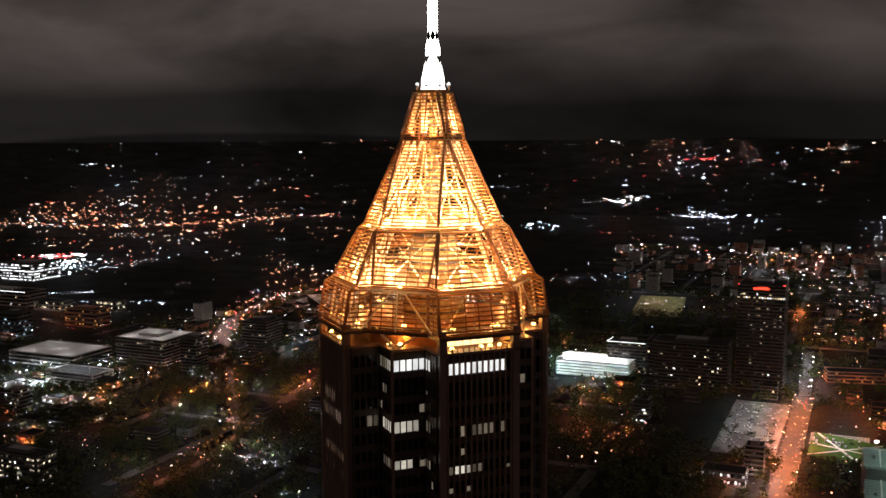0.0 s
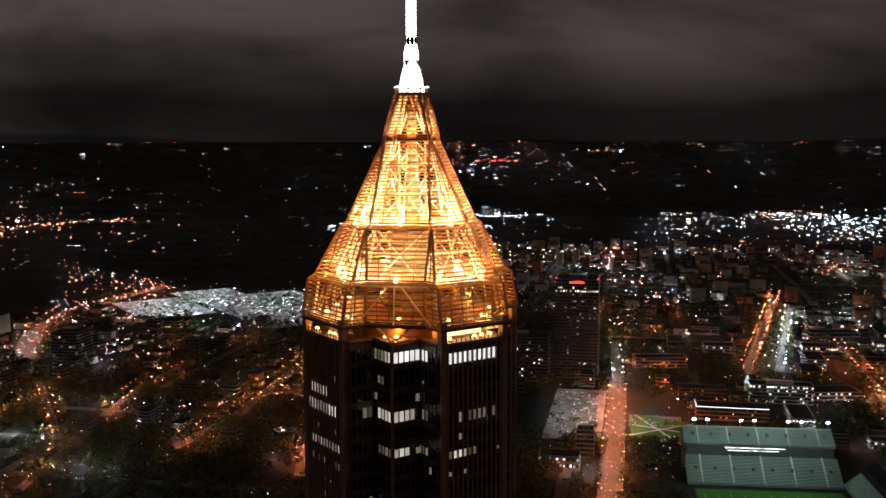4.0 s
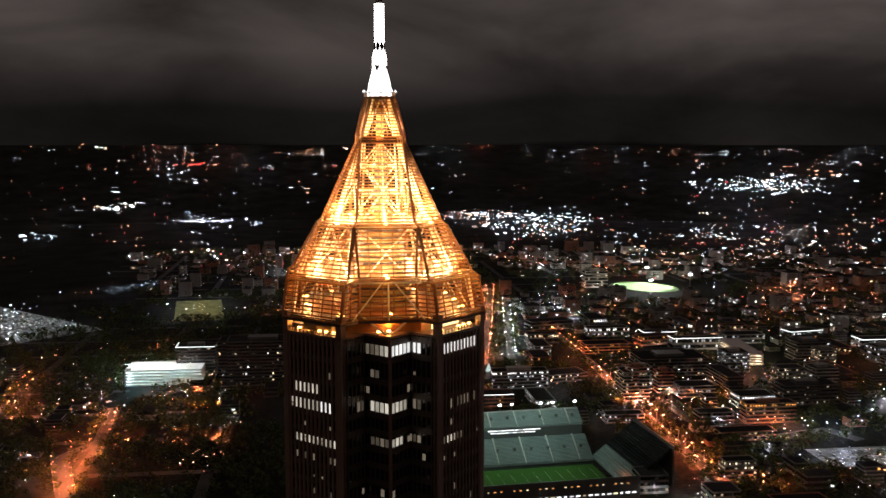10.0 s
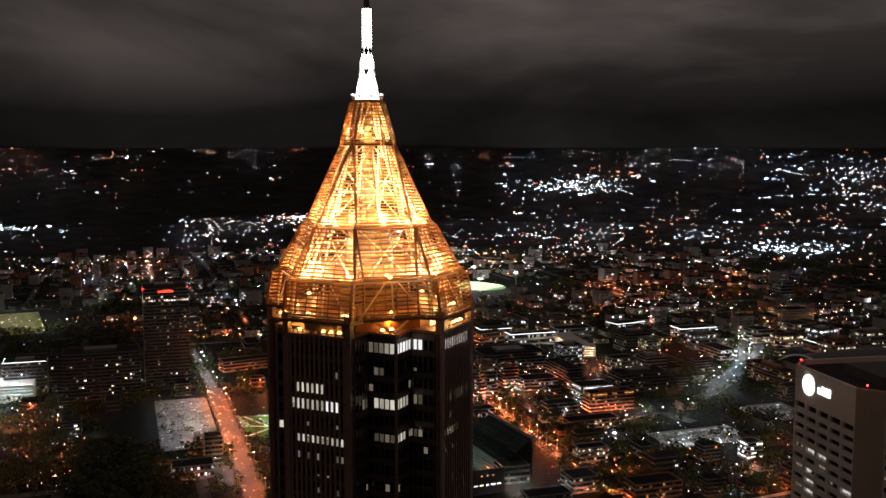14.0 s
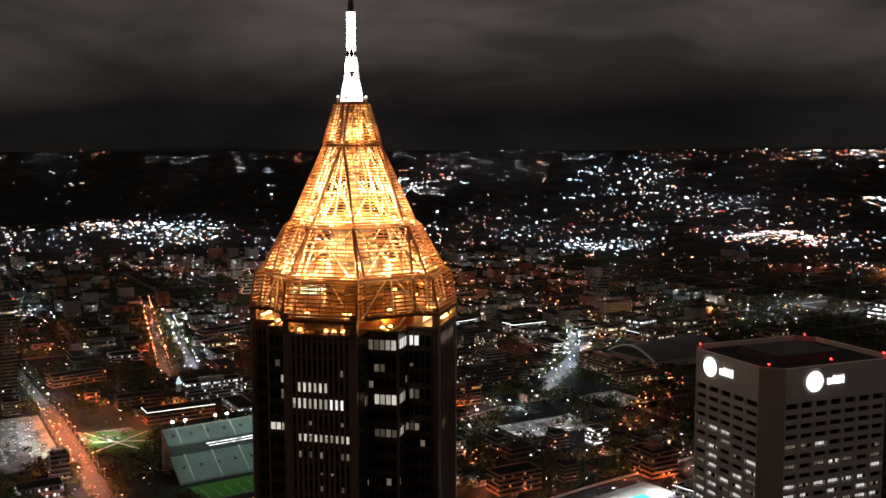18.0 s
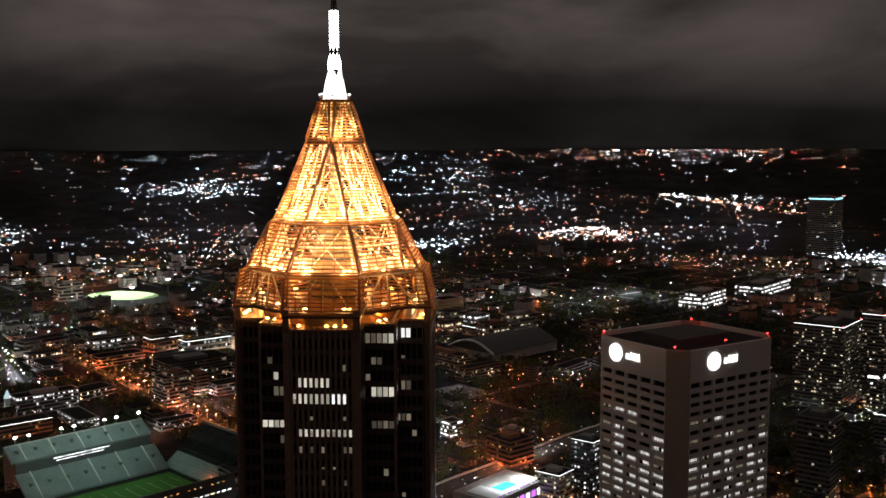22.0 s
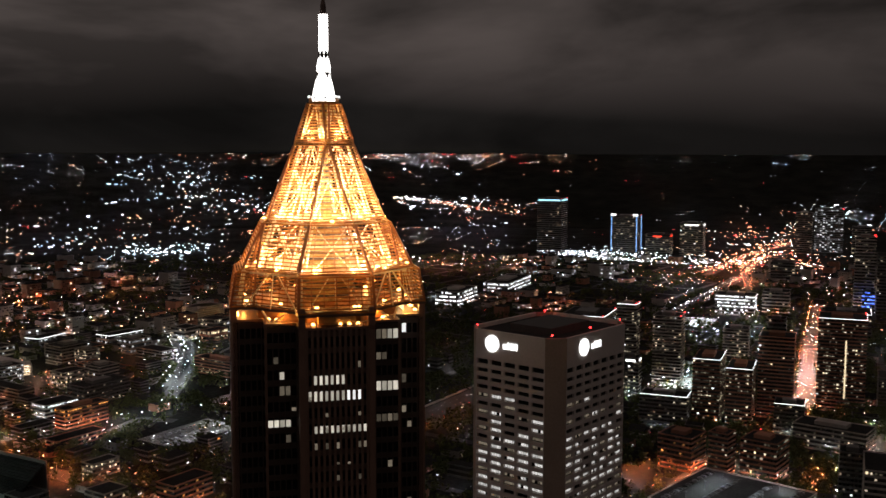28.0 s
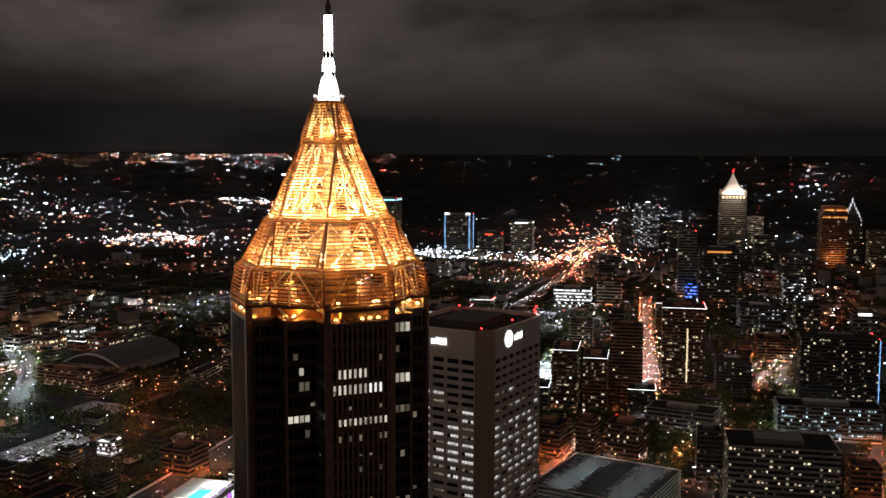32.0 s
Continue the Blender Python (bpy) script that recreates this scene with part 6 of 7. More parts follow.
for i in range(24):
    u = -58 + i * 5.0
    part("lit_window", unit_pane(W_WHITE if i % 5 else W_WARM), None, stadium, m=pose(u, -82.05, 7.5) @ Matrix.Diagonal((3.4 if i % 3 else 2.2, 0.2, 1.2, 1)))
    if i % 4 != 3:
        part("lit_window", unit_pane(W_ORANGE if i % 3 else W_WARM), None, stadium, m=pose(u, -82.05, 15.0) @ Matrix.Diagonal((1.6, 0.2, 0.7, 1)))
# straight end stand; its unlit upper half is put in as dark roofing colour
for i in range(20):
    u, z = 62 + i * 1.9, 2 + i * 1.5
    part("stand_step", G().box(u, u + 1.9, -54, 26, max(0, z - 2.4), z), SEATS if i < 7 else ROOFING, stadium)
part("end_wall", G().box(100.2, 101.2, -56, 28, 0, 33), DARKWALL, stadium)
for u in (-50, -39, -12, -1, 26, 37, 58):
    w = STAD @ Vector((u, 61.8, 36))
    f = thing("stadium_light", "bank of white floodlights on a short mast", "floodlight", pose(w.x, w.y, w.z, 0, 0, -18.8), "stadium floodlights")
    part("mast", G().beam((0, 0, -0.5), (0, 0, 5), 0.4), STEEL, f)
    part("lamp_bank", G().box(-1.2, 1.2, -0.5, -0.1, 4.4, 6.0), G_BANK, f)
for u, v, z, e in ((-40, 0, 34, 15000), (15, 0, 34, 15000), (-36, 36, 52, 12000), (10, 36, 52, 12000), (45, 30, 48, 7000)):
    ld = bpy.data.lights.new("stadium_beam", "POINT")
    ld.energy, ld.color, ld.shadow_soft_size = e, (0.62, 1.0, 0.9), 1.0
    lo = new("stadium_beam", ld)
    lo.location = STAD @ Vector((u, v, z))

# bright ball field far off, its lamps round it
field = tagged(part("sports_field", G().loft([[(1165 + 50 * math.cos(a), 1205 + 72 * math.sin(a), z) for a in [i * math.pi / 12 for i in range(24)]] for z in (0.05, 0.3)]), surface("pale_floodlit_turf", (0.22, 0.34, 0.16), 0.9, 0, 0.2, 0.05), None), "pale green ball field lit by floodlights", "sports field", kind="structure")
TAKEN.append((1145, 1175, 165))
for x, y in ((1110, 1130), (1225, 1150), (1225, 1270), (1110, 1290)):
    f = thing("field_light", "tall mast with a bank of white floodlights", "floodlight", pose(x, y, 0), "field floodlights")
    part("mast", G().beam((0, 0, 0), (0, 0, 26), 0.6), STEEL, f)
    part("lamp_bank", G().box(-2.4, 2.4, -2.4, 2.4, 25, 27), G_BANK, f)
    ld = bpy.data.lights.new("field_beam", "SPOT")
    ld.energy, ld.color, ld.shadow_soft_size, ld.spot_size, ld.spot_blend = 1000000, (0.95, 1.0, 0.9), 1.0, radians(62), 0.3
    lo = new("field_beam", ld)
    lo.matrix_basis = look((x, y, 30), (1165 + (x - 1165) * 0.1, 1205 + (y - 1205) * 0.1, 0))

# domed dark hall
hall = thing("domed_hall", "large dark hall with a shallow curved roof", "hall", pose(1000, 370, 0, 0, 0, -20))
TAKEN.append((1000, 370, 75))
part("wall", G().box(-62, 62, -40, 40, 0, 12), STONEY, hall)
part("roof", G().loft([[(x, -41 + 82 * j / 16, 12 + 13 * math.sin(math.pi * j / 16)) for j in range(17)] + [(x, 41, 11.5), (x, -41, 11.5)] for x in (-63, 63)]), surface("grey_metal_roof", (0.07, 0.07, 0.07), 0.5, 0.4), hall, "curved grey metal roof")
part("rim", G().loft([[(x, -41 + 82 * j / 16, 12.6 + 13 * math.sin(math.pi * j / 16)) for j in range(17)] + [(x, 41 - 82 * j / 16, 10.8 + 13 * math.sin(math.pi * (16 - j) / 16)) for j in range(17)] for x in (-66, -63.2)]), WHITEPAINT, hall, "pale arched rim")

# white church tower
ch = thing("church", "small church with a white lit pointed steeple", "church", pose(502, 730, 0, 0, 0, -23))
TAKEN.append((505, 745, 20))
part("nave", G().box(-9, 9, -5, 22, 0, 9), BRICKY, ch)
part("roof", G().loft([[(-9.6, y, 9), (9.6, y, 9), (0, y, 15)] for y in (-5.4, 22.4)]), ROOFING, ch)
part("tower", G().box(-3, 3, -10, -4.2, 0, 13), WHITEPAINT, ch)
# light falling on the steeple is put in as emission
part("steeple", G().loft([[(-3, -10, 13), (3, -10, 13), (3, -4.2, 13), (-3, -4.2, 13)], [(-0.1, -7.2, 22), (0.1, -7.2, 22), (0.1, -7.0, 22), (-0.1, -7.0, 22)]]), glow("steeple_glow", (0.7, 0.95, 1.0), 0.7), ch)

# lit parking lots: lamps on posts over rows of parked cars
LOTPAINT = surface("worn_parking_lot", (0.16, 0.16, 0.15), 0.85, 0, 1.0, 0.05, 0.1, 14)


CARMIX = surface("mixed_car_paint", (0.3, 0.3, 0.31), 0.3, 0.2, 0.1, 0.5)
cn, cl_ = CARMIX.node_tree.nodes, CARMIX.node_tree.links
c_in = cn["Principled BSDF"].inputs["Base Color"]
c_ge, c_pw, c_sc = cn.new("ShaderNodeNewGeometry"), cn.new("ShaderNodeMath"), cn.new("ShaderNodeVectorMath")
c_pw.operation, c_sc.operation = "MULTIPLY", "SCALE"
c_pw.inputs[1].default_value = 2.2
cl_.new(c_ge.outputs["Random Per Island"], c_pw.inputs[0])
cl_.new(c_in.links[0].from_socket, c_sc.inputs[0])
cl_.new(c_pw.outputs[0], c_sc.inputs["Scale"])
cl_.new(c_sc.outputs[0], c_in)
LOTS = []


def lot(x, y, head, w, d, n, bright=0.5):
    g = G().box(-w / 2, w / 2, -d / 2, d / 2, -0.2, 0.04)
    ob = tagged(part("parking_lot", g, LOTPAINT, m=pose(x, y, 0, 0, 0, head)), "worn asphalt parking lot under white lamps", "parking lot", kind="structure")
    TAKEN.append((x, y, max(w, d) * 0.5))
    LOTS.append((x, y, head, w, d))
    marks = G()
    for i in range(int(w / 2.7)):
        for v in (-0.35, 0.0, 0.35):
            marks.box(-w / 2 + i * 2.7, -w / 2 + i * 2.7 + 0.12, v * d - 5, v * d + 5, 0.04, 0.055)
    tagged(part("bay_line", marks, WHITEPAINT, m=pose(x, y, 0, 0, 0, head)), "rows of white parking bay lines", "road marking", kind="stuff")
    r = random.Random(int(x))
    parked = G()
    slots = [(-w / 2 + 3 + i * 2.75, -d / 2 + 4 + j * 8.6) for i in range(int((w - 5) / 2.75)) for j in range(int((d - 6) / 8.6))]
    for u, v in slots[:2600]:
        if r.random() < 0.34:
            v += r.uniform(-0.4, 0.4)
            parked.box(u - 0.9, u + 0.9, v - 2.1, v + 2.1, 0.3, 0.9).box(u - 0.75, u + 0.75, v - 1.2, v + 0.9, 0.9, 1.4)
    if parked.v:
        tagged(part("car_row", parked, CARMIX, m=pose(x, y, 0, 0, 0, head)), "rows of small parked cars", "cars", kind="stuff")
    m = pose(x, y, 0, 0, 0, head)
    for i in range(n):
        p = m @ Vector((r.uniform(-0.45, 0.45) * w, r.uniform(-0.45, 0.45) * d, 9.0))
        lamp(p.x, p.y, p.z, "w", bright * (0.8 + 0.0004 * math.hypot(p.x, p.y)), 0.8)


lot(297, 698, -23.4, 54, 185, 20, 0.28)
lot(40, 1400, 20, 190, 330, 64, 0.3)
lot(850, 1090, -23.4, 90, 70, 20, 0.42)
lot(-75, 1560, 20, 110, 130, 26, 0.35)
lot(-150, 1440, 20, 120, 190, 34, 0.34)
lot(360, 650, -23.4, 50, 40, 4)
lot(-470, 870, -23.4, 60, 50, 10)
lot(1380, -200, -12, 90, 60, 12)
lot(640, 330, -23, 90, 50, 5, 0.15)
lot(770, 330, -23, 60, 60, 6, 0.18)
lot(940, -160, -12, 60, 60, 12)

# lit lawn with crossing paths beside the road
lawn = tagged(part("lawn", G().prism([(349, 680), (396, 632), (354, 572), (316, 612)], -0.2, 0.06), surface("green_lawn", (0.05, 0.11, 0.02), 0.95, 0, 0.6, 0.08, 0.1, 12)), "green mown lawn lit by white lamps", "lawn", kind="structure")
paths = G()
for a, b in (((318, 614), (392, 634)), ((352, 576), (350, 676)), ((334, 645), (376, 604))):
    paths.beam((*a, 0.08), (*b, 0.08), 2.2, 0.05)
tagged(part("footpath", paths, CONCRETE), "pale concrete footpaths across the lawn", "path", kind="structure")
TAKEN.append((353, 626, 42))
for x, y in ((358, 672), (377, 656), (332, 572), (340, 566)):
    lamp(x, y, 11, "w", 0.3, 2.4)

# walled sports court; the lamps' yellowish light is put into its olive colour
court_m = pose(355, 1375, 0, 0, 0, -16.3)
tagged(part("sports_court", G().box(-38, 38, -100, 100, -0.2, 0.05), surface("olive_lit_court", (0.17, 0.15, 0.05), 0.9, 0, 0.9, 0.06, 0.1, 9), m=court_m), "grass court, lamplight coloured olive, under rows of lamps", "sports court", kind="structure")
TAKEN.append((355, 1375, 90))
for i in range(12):
    p = court_m @ Vector((-34 + 68 * (i % 3) / 2, -92 + 184 * (i // 3) / 3, 10))
    lamp(p.x, p.y, p.z, "w", 0.55, 1.0 if i > 8 else 0.3)

# terrace with a lit pool beside the hotel
pool = thing("roof_terrace", "lit roof terrace with a teal pool and purple lamps", "terrace", pose(470, 150, 0, 0, 0, -14))
TAKEN.append((470, 150, 40))
part("podium", G().box(-36, 30, -18, 20, 0, 16), STONEY, pool)
part("pool", G().box(-12, 6, -8, 2, 16.0, 16.25), G_TEAL, pool, "teal lit pool")
part("deck", G().box(-30, 26, -14, -9, 16.0, 16.2).box(-30, -13, -9, 12, 16.0, 16.2), WHITEPAINT, pool)
for i in range(12):
    part("terrace_lamp", G().ball(-33 + i * 5.2, -16.5, 17.0, 0.6), G_PURPLE if i % 3 else G_SIGN, pool, "purple lamp")
for i in range(8):
    part("lit_window", unit_pane(W_WHITE if i % 2 else W_PURPLE), None, pool, m=pose(-30 + i * 7.5, -18.05, 9) @ Matrix.Diagonal((5.5, 0.2, 5, 1)))
lamp(465, 148, 24, "w", 0.6)
lamp(488, 142, 24, "w", 0.6)

# low highway wall
g = G()
for (ax, ay), (bx, by) in zip(((406, 235), (505, 211), (580, 188), (668, 165)), ((505, 211), (580, 188), (668, 165), (1010, 38))):
    g.beam((ax, ay, 0.9), (bx, by, 0.9), 0.6, 1.8)
tagged(part("retaining_wall", g, CONCRETE), "long pale concrete wall along the highway", "wall", kind="structure")
for i in range(16):
    t = i / 15
    lamp(430 + 500 * t, 204 - 168 * t + 26, 11, "w" if i % 3 else "o", 0.2, 1.2)
    lamp(430 + 500 * t, 204 - 168 * t - 24, 11, "o", 0.26, 1.4)

def lit_street(pts, gap, kind, lens, size=1.2):
    """Hooded lamps on alternate sides of a street that runs between the blocks."""
    for (ax, ay), (bx, by) in zip(pts, pts[1:]):
        ln = math.dist((ax, ay), (bx, by))
        nx, ny = -(by - ay) / ln * 6, (bx - ax) / ln * 6
        for i in range(max(1, int(ln / gap))):
            t, sgn = (i + rnd.uniform(0.3, 0.7)) / max(1, int(ln / gap)), 1 if i % 2 else -1
            lamp(ax + (bx - ax) * t + nx * sgn, ay + (by - ay) * t + ny * sgn, 8.5, kind, lens, size)


rnd = random.Random(45)
lit_street([(843, -60), (800, -130), (760, -190)], 9, "w", 0.75)
lit_street([(960, -160), (1080, -200)], 9, "w", 0.7)
lit_street([(760, -130), (690, -150), (620, -175)], 10, "w", 0.6)
lit_street([(840, -255), (930, -290), (1100, -325)], 12, "w", 0.5)
lit_street([(560, -100), (620, -130), (690, -215)], 12, "o", 0.5)
lit_street([(520, -205), (590, -235), (700, -340)], 11, "o", 0.7)
lit_street([(800, -420), (930, -440), (1100, -540)], 11, "w", 0.6)
lit_street([(560, 380), (640, 410), (700, 390), (770, 400)], 13, "w", 0.4)
lit_street([(600, 300), (660, 320), (720, 290)], 14, "w", 0.3)
lit_street([(500, 330), (560, 300), (600, 240)], 14, "o", 0.32)
lit_street([(640, 620), (720, 590), (800, 570), (900, 530)], 12, "o", 0.7)

lit_street([(640, 250), (760, 285), (880, 300)], 15, "o", 0.34)
lit_street([(560, 240), (620, 225), (700, 215)], 15, "o", 0.3)
lit_street([(840, 330), (960, 380), (1080, 420)], 15, "o", 0.45)
lit_street([(700, 480), (780, 500), (860, 470)], 15, "o", 0.4)
lit_street([(560, 520), (610, 560), (690, 560)], 15, "o", 0.4)
lit_street([(612, 559), (632, 478), (655, 401)], 15, "o", 0.42)
lit_street([(774, 690), (831, 595), (951, 533)], 15, "o", 0.45)
lit_street([(483, 362), (566, 353), (628, 322)], 15, "w", 0.32)
lit_street([(740, -262), (878, -285), (1034, -315), (1250, -356)], 12, "o", 0.55, 1.3)
lit_street([(640, -330), (700, -372), (760, -400), (850, -420)], 12, "w", 0.45)
lit_street([(610, -250), (680, -300), (790, -340)], 12, "w", 0.4)
lit_street([(960, -420), (1060, -470), (1180, -520)], 12, "o", 0.5)
lit_street([(13, 571), (26, 679), (68, 713), (103, 824)], 13, "o", 0.36)
lit_street([(-95, 669), (-40, 760), (6, 883), (57, 1014)], 14, "o", 0.36)
lit_street([(-167, 793), (-140, 907), (-96, 1003)], 14, "o", 0.36)
lit_street([(-245, 519), (-209, 584), (-190, 679), (-257, 954)], 16, "o", 0.34)
lit_street([(-30, 640), (40, 620), (120, 600)], 18, "o", 0.3)
lit_street([(-120, 900), (-20, 860), (90, 830), (200, 790)], 15, "o", 0.4)
lit_street([(-260, 860), (-180, 840), (-110, 810)], 16, "w", 0.4)
lit_street([(-545, 950), (-385, 948)], 14, "w", 0.5)
lit_street([(-470, 900), (-420, 800), (-340, 780)], 13, "w", 0.5)
lit_street([(-330, 1130), (-240, 1100), (-190, 1000)], 13, "w", 0.6)
lit_street([(-385, 1250), (-300, 1230)], 13, "w", 0.6)

# halls and slabs of the campus and the streets east of the stadium
HALLS = ((0.35, "long low hall with a lit white front and flat roof", "stone", "w", 0.5), (0.6, "brick hall with warm lit windows and a flat roof", "brick", "a", 0.35),
         (0.85, "dark low slab with few lit windows", "dark", "", 0.1), (1.0, "brick slab lit orange from the street", "brick", "o", 0.3))
halls = 0
for _ in range(900):
    az, far = radians(rnd.uniform(12, 62)), rnd.uniform(480, 1250)
    x, y = far * math.cos(az), far * math.sin(az)
    w, d, h = rnd.uniform(34, 72), rnd.uniform(16, 30), rnd.choice((8, 8, 12, 12, 15, 19))
    if halls >= 46 or (az < radians(34) and far < 900) or near_road(x, y, w * 0.42) or any(math.hypot(x - p, y - q) < r + w * 0.5 for p, q, r in TAKEN):
        continue
    halls += 1
    pick = rnd.random()
    _, label, style, tint, lit = next(k for k in HALLS if pick <= k[0])
    block(x, y, -23.4 + rnd.choice((0, 0, 90, 12)), w, d, h, style, label, lit=lit * rnd.uniform(0.6, 1.4), glowing=tint, edge=rnd.random() < 0.07, rows=(0,) if rnd.random() < 0.3 else ())

# ---- houses, trees and lamps between the streets ----
rnd = random.Random(21)
woods = G()
houses = 0


def visible_side(x, y):
    return math.degrees(math.atan2(y + 27, x + 257)) > -27 and math.degrees(math.atan2(y + 220, x - 2)) < 117


def house(x, y, head, w, d, h, r):
    t = thing("house", "small low building with a flat dark roof" if h < 7 else "low block of flats with a few lit windows", "house", pose(x, y, 0, 0, 0, head), "low buildings")
    walls = part("wall", G().box(-w / 2, w / 2, -d / 2, d / 2, 0, h + 1.1) if h < 9 else banded(w, d, h, 3.2, DARKWALL)[0], r.choice((BRICKY, STONEY, DARKWALL)) if h < 9 else None, t)
    for i in range(3 if h < 9 else 0):
        part("window", unit_pane(BLINDS), None, walls, m=pose((i - 1) * w * 0.28, -d / 2, 2.2) @ Matrix.Diagonal((1.6, 0.16, 1.5, 1)))
        part("window", unit_pane(BLINDS), None, walls, m=pose(-w / 2, (i - 1) * d * 0.28, 2.2, 0, 0, 90) @ Matrix.Diagonal((1.6, 0.16, 1.5, 1)))
    if h < 7 and r.random() < 0.6:
        part("roof", G().loft([[(-w / 2 - 0.4, sy * (d / 2 + 0.4), h + 1.1), (w / 2 + 0.4, sy * (d / 2 + 0.4), h + 1.1), (0, sy * (d / 2 + 0.4), h + 1.1 + w * 0.28)] for sy in (-1, 1)]), ROOFING, t)
    else:
        part("roof", G().box(-w / 2 + 0.45, w / 2 - 0.45, -d / 2 + 0.45, d / 2 - 0.45, h + 1.0, h + 1.25), ROOFING, t)
    for i in range(r.choice((0, 1, 1, 2, 3))):
        s = r.uniform(-0.4, 0.4)
        z = 2.3 + 3.2 * r.randrange(max(1, int(h / 3.2)))
        if r.random() < 0.5:
            m = pose(s * w, -d / 2 - 0.02, z)
        else:
            m = pose(-w / 2 - 0.02, s * d, z, 0, 0, 90)
        part("lit_window", unit_pane(r.choice((W_WARM, W_WARM, W_WHITE, W_ORANGE))), None, walls, m=m @ Matrix.Diagonal((r.uniform(1.2, 3.2), 0.2, 1.4, 1)))



# quarters with the busiest streets: place and reach
AWAKE = ((838, 749, 240), (751, 530, 240), (579, 345, 220), (1032, 733, 200), (907, 467, 180), (640, 378, 180), (-180, 740, 260), (-321, 1049, 160), (50, 780, 200), (600, 420, 200), (1164, 676, 260), (854, 1162, 220), (476, 882, 160), (748, 293, 180), (698, -269, 240), (890, -484, 260), (1268, -321, 300), (974, 247, 160), (1478, 432, 220), (735, 650, 200), (760, 470, 200), (560, 330, 120))


# wooded belts without lamps: place and reach
DARK = ((330, 1200, 170), (150, 1250, 150), (190, 590, 110), (1850, 700, 260), (1820, 450, 240), (1800, 270, 220), (1960, 900, 240), (1420, 250, 120))


def wooded(x, y):
    return max(0.0, max(1 - math.hypot(x - p, y - q) / r for p, q, r in DARK))


def activity(x, y):
    """Above nought where a quarter is awake and lit, below where it lies dark."""
    awake = max(1 - math.hypot(x - p, y - q) / r for p, q, r in AWAKE)
    return 0.55 * max(0.0, awake) - 2.5 * wooded(x, y) + 1.3 * noise.noise((x / 270, y / 270, 9.1)) + 0.7 * noise.noise((x / 95, y / 95, 2.1)) + 0.04


# side streets of the city grid, with orange or white lamps along them
side = G()


def free(x, y, gap):
    return all(math.hypot(x - p, y - q) > s * 0.85 + gap for p, q, s in TAKEN)


for turn, us, vs in ((-23.4, range(-9, 20), range(2, 23)), (-12.0, range(2, 22), range(-11, 1))):
    a = radians(turn)
    ca, sa = math.cos(a), math.sin(a)
    for i in us:
        for j in vs:
            for way in (0, 1):
                if rnd.random() < 0.3:
                    continue
                u0, v0 = i * 115.0 + 20 * noise.noise((i * 0.7, 3.3, 0)), j * 95.0 + 14
                p = [(u0, v0), (u0 + 115.0, v0) if way else (u0, v0 + 95.0)]
                (ax, ay), (bx, by) = [(u * ca - v * sa, u * sa + v * ca) for u, v in p]
                mx, my = (ax + bx) / 2, (ay + by) / 2
                far = math.hypot(mx, my)
                if not 330 < far < (1350 if mx < 0.2 * my else 2250) or not visible_side(mx, my) or near_road(mx, my, 16) or not free(mx, my, 34):
                    continue
                ROADS.append(([(ax, ay), (bx, by)], 5.0))
                nx, ny = -(by - ay) / math.dist((ax, ay), (bx, by)) * 5, (bx - ax) / math.dist((ax, ay), (bx, by)) * 5
                side.add([(ax + nx, ay + ny, 0.02), (ax - nx, ay - ny, 0.02), (bx - nx, by - ny, 0.02), (bx + nx, by + ny, 0.02)], [(0, 1, 2, 3)])
                zone = activity(mx, my)
                if zone < 0.0 and rnd.random() < 0.85:
                    continue
                kind = "o" if noise.noise((mx / 400, my / 400, 3.3)) > 0.0 or rnd.random() < 0.25 else "w"
                big = rnd.uniform(0.3, 0.62) * max(0.3, min(1.6, 0.5 + 1.8 * zone)) * min(1.25, 1 + max(0, far - 900) / 1800)
                for q in range(4):
                    t = (q + rnd.uniform(0.2, 0.8)) / 4
                    if rnd.random() < 0.8:
                        lamp(ax + (bx - ax) * t + nx, ay + (by - ay) * t + ny, 8.5 + ground_height(far), kind, big * rnd.uniform(0.7, 1.3) * (0.8 if kind == "w" else 1), rnd.choice((0, 0.7, 1.0, 1.4)))
tagged(part("side_streets", side, ASPHALT), "narrow asphalt side streets of the city grid", "road", kind="structure")

# lamps along the eaves of the convention hall, and a lit yard behind the car road
for i in range(30):
    dot(-561 + 6.6 * i + rnd.uniform(-1, 1), 990 + 0.3 * i, 7, "w", 0.8)
cells = []
for i in range(-22, 62):
    for j in range(-34, 62):
        a = radians(-23.4 if j > 0 else -12.0)
        u, v = i * 38.0 + rnd.uniform(-7, 7), j * 38.0 + rnd.uniform(-7, 7)
        x, y = u * math.cos(a) - v * math.sin(a), u * math.sin(a) + v * math.cos(a)
        far = math.hypot(x, y)
        if 300 < far < (1450 if x < 0.2 * y else 2300) and visible_side(x, y) and not near_road(x, y, 11) and free(x, y, 10):
            cells.append((x, y, far, math.degrees(a)))
FAR_WALLS, FAR_ROOFS, FAR_PANES = {"stone": G(), "brick": G()}, G(), {"w": G(), "a": G()}


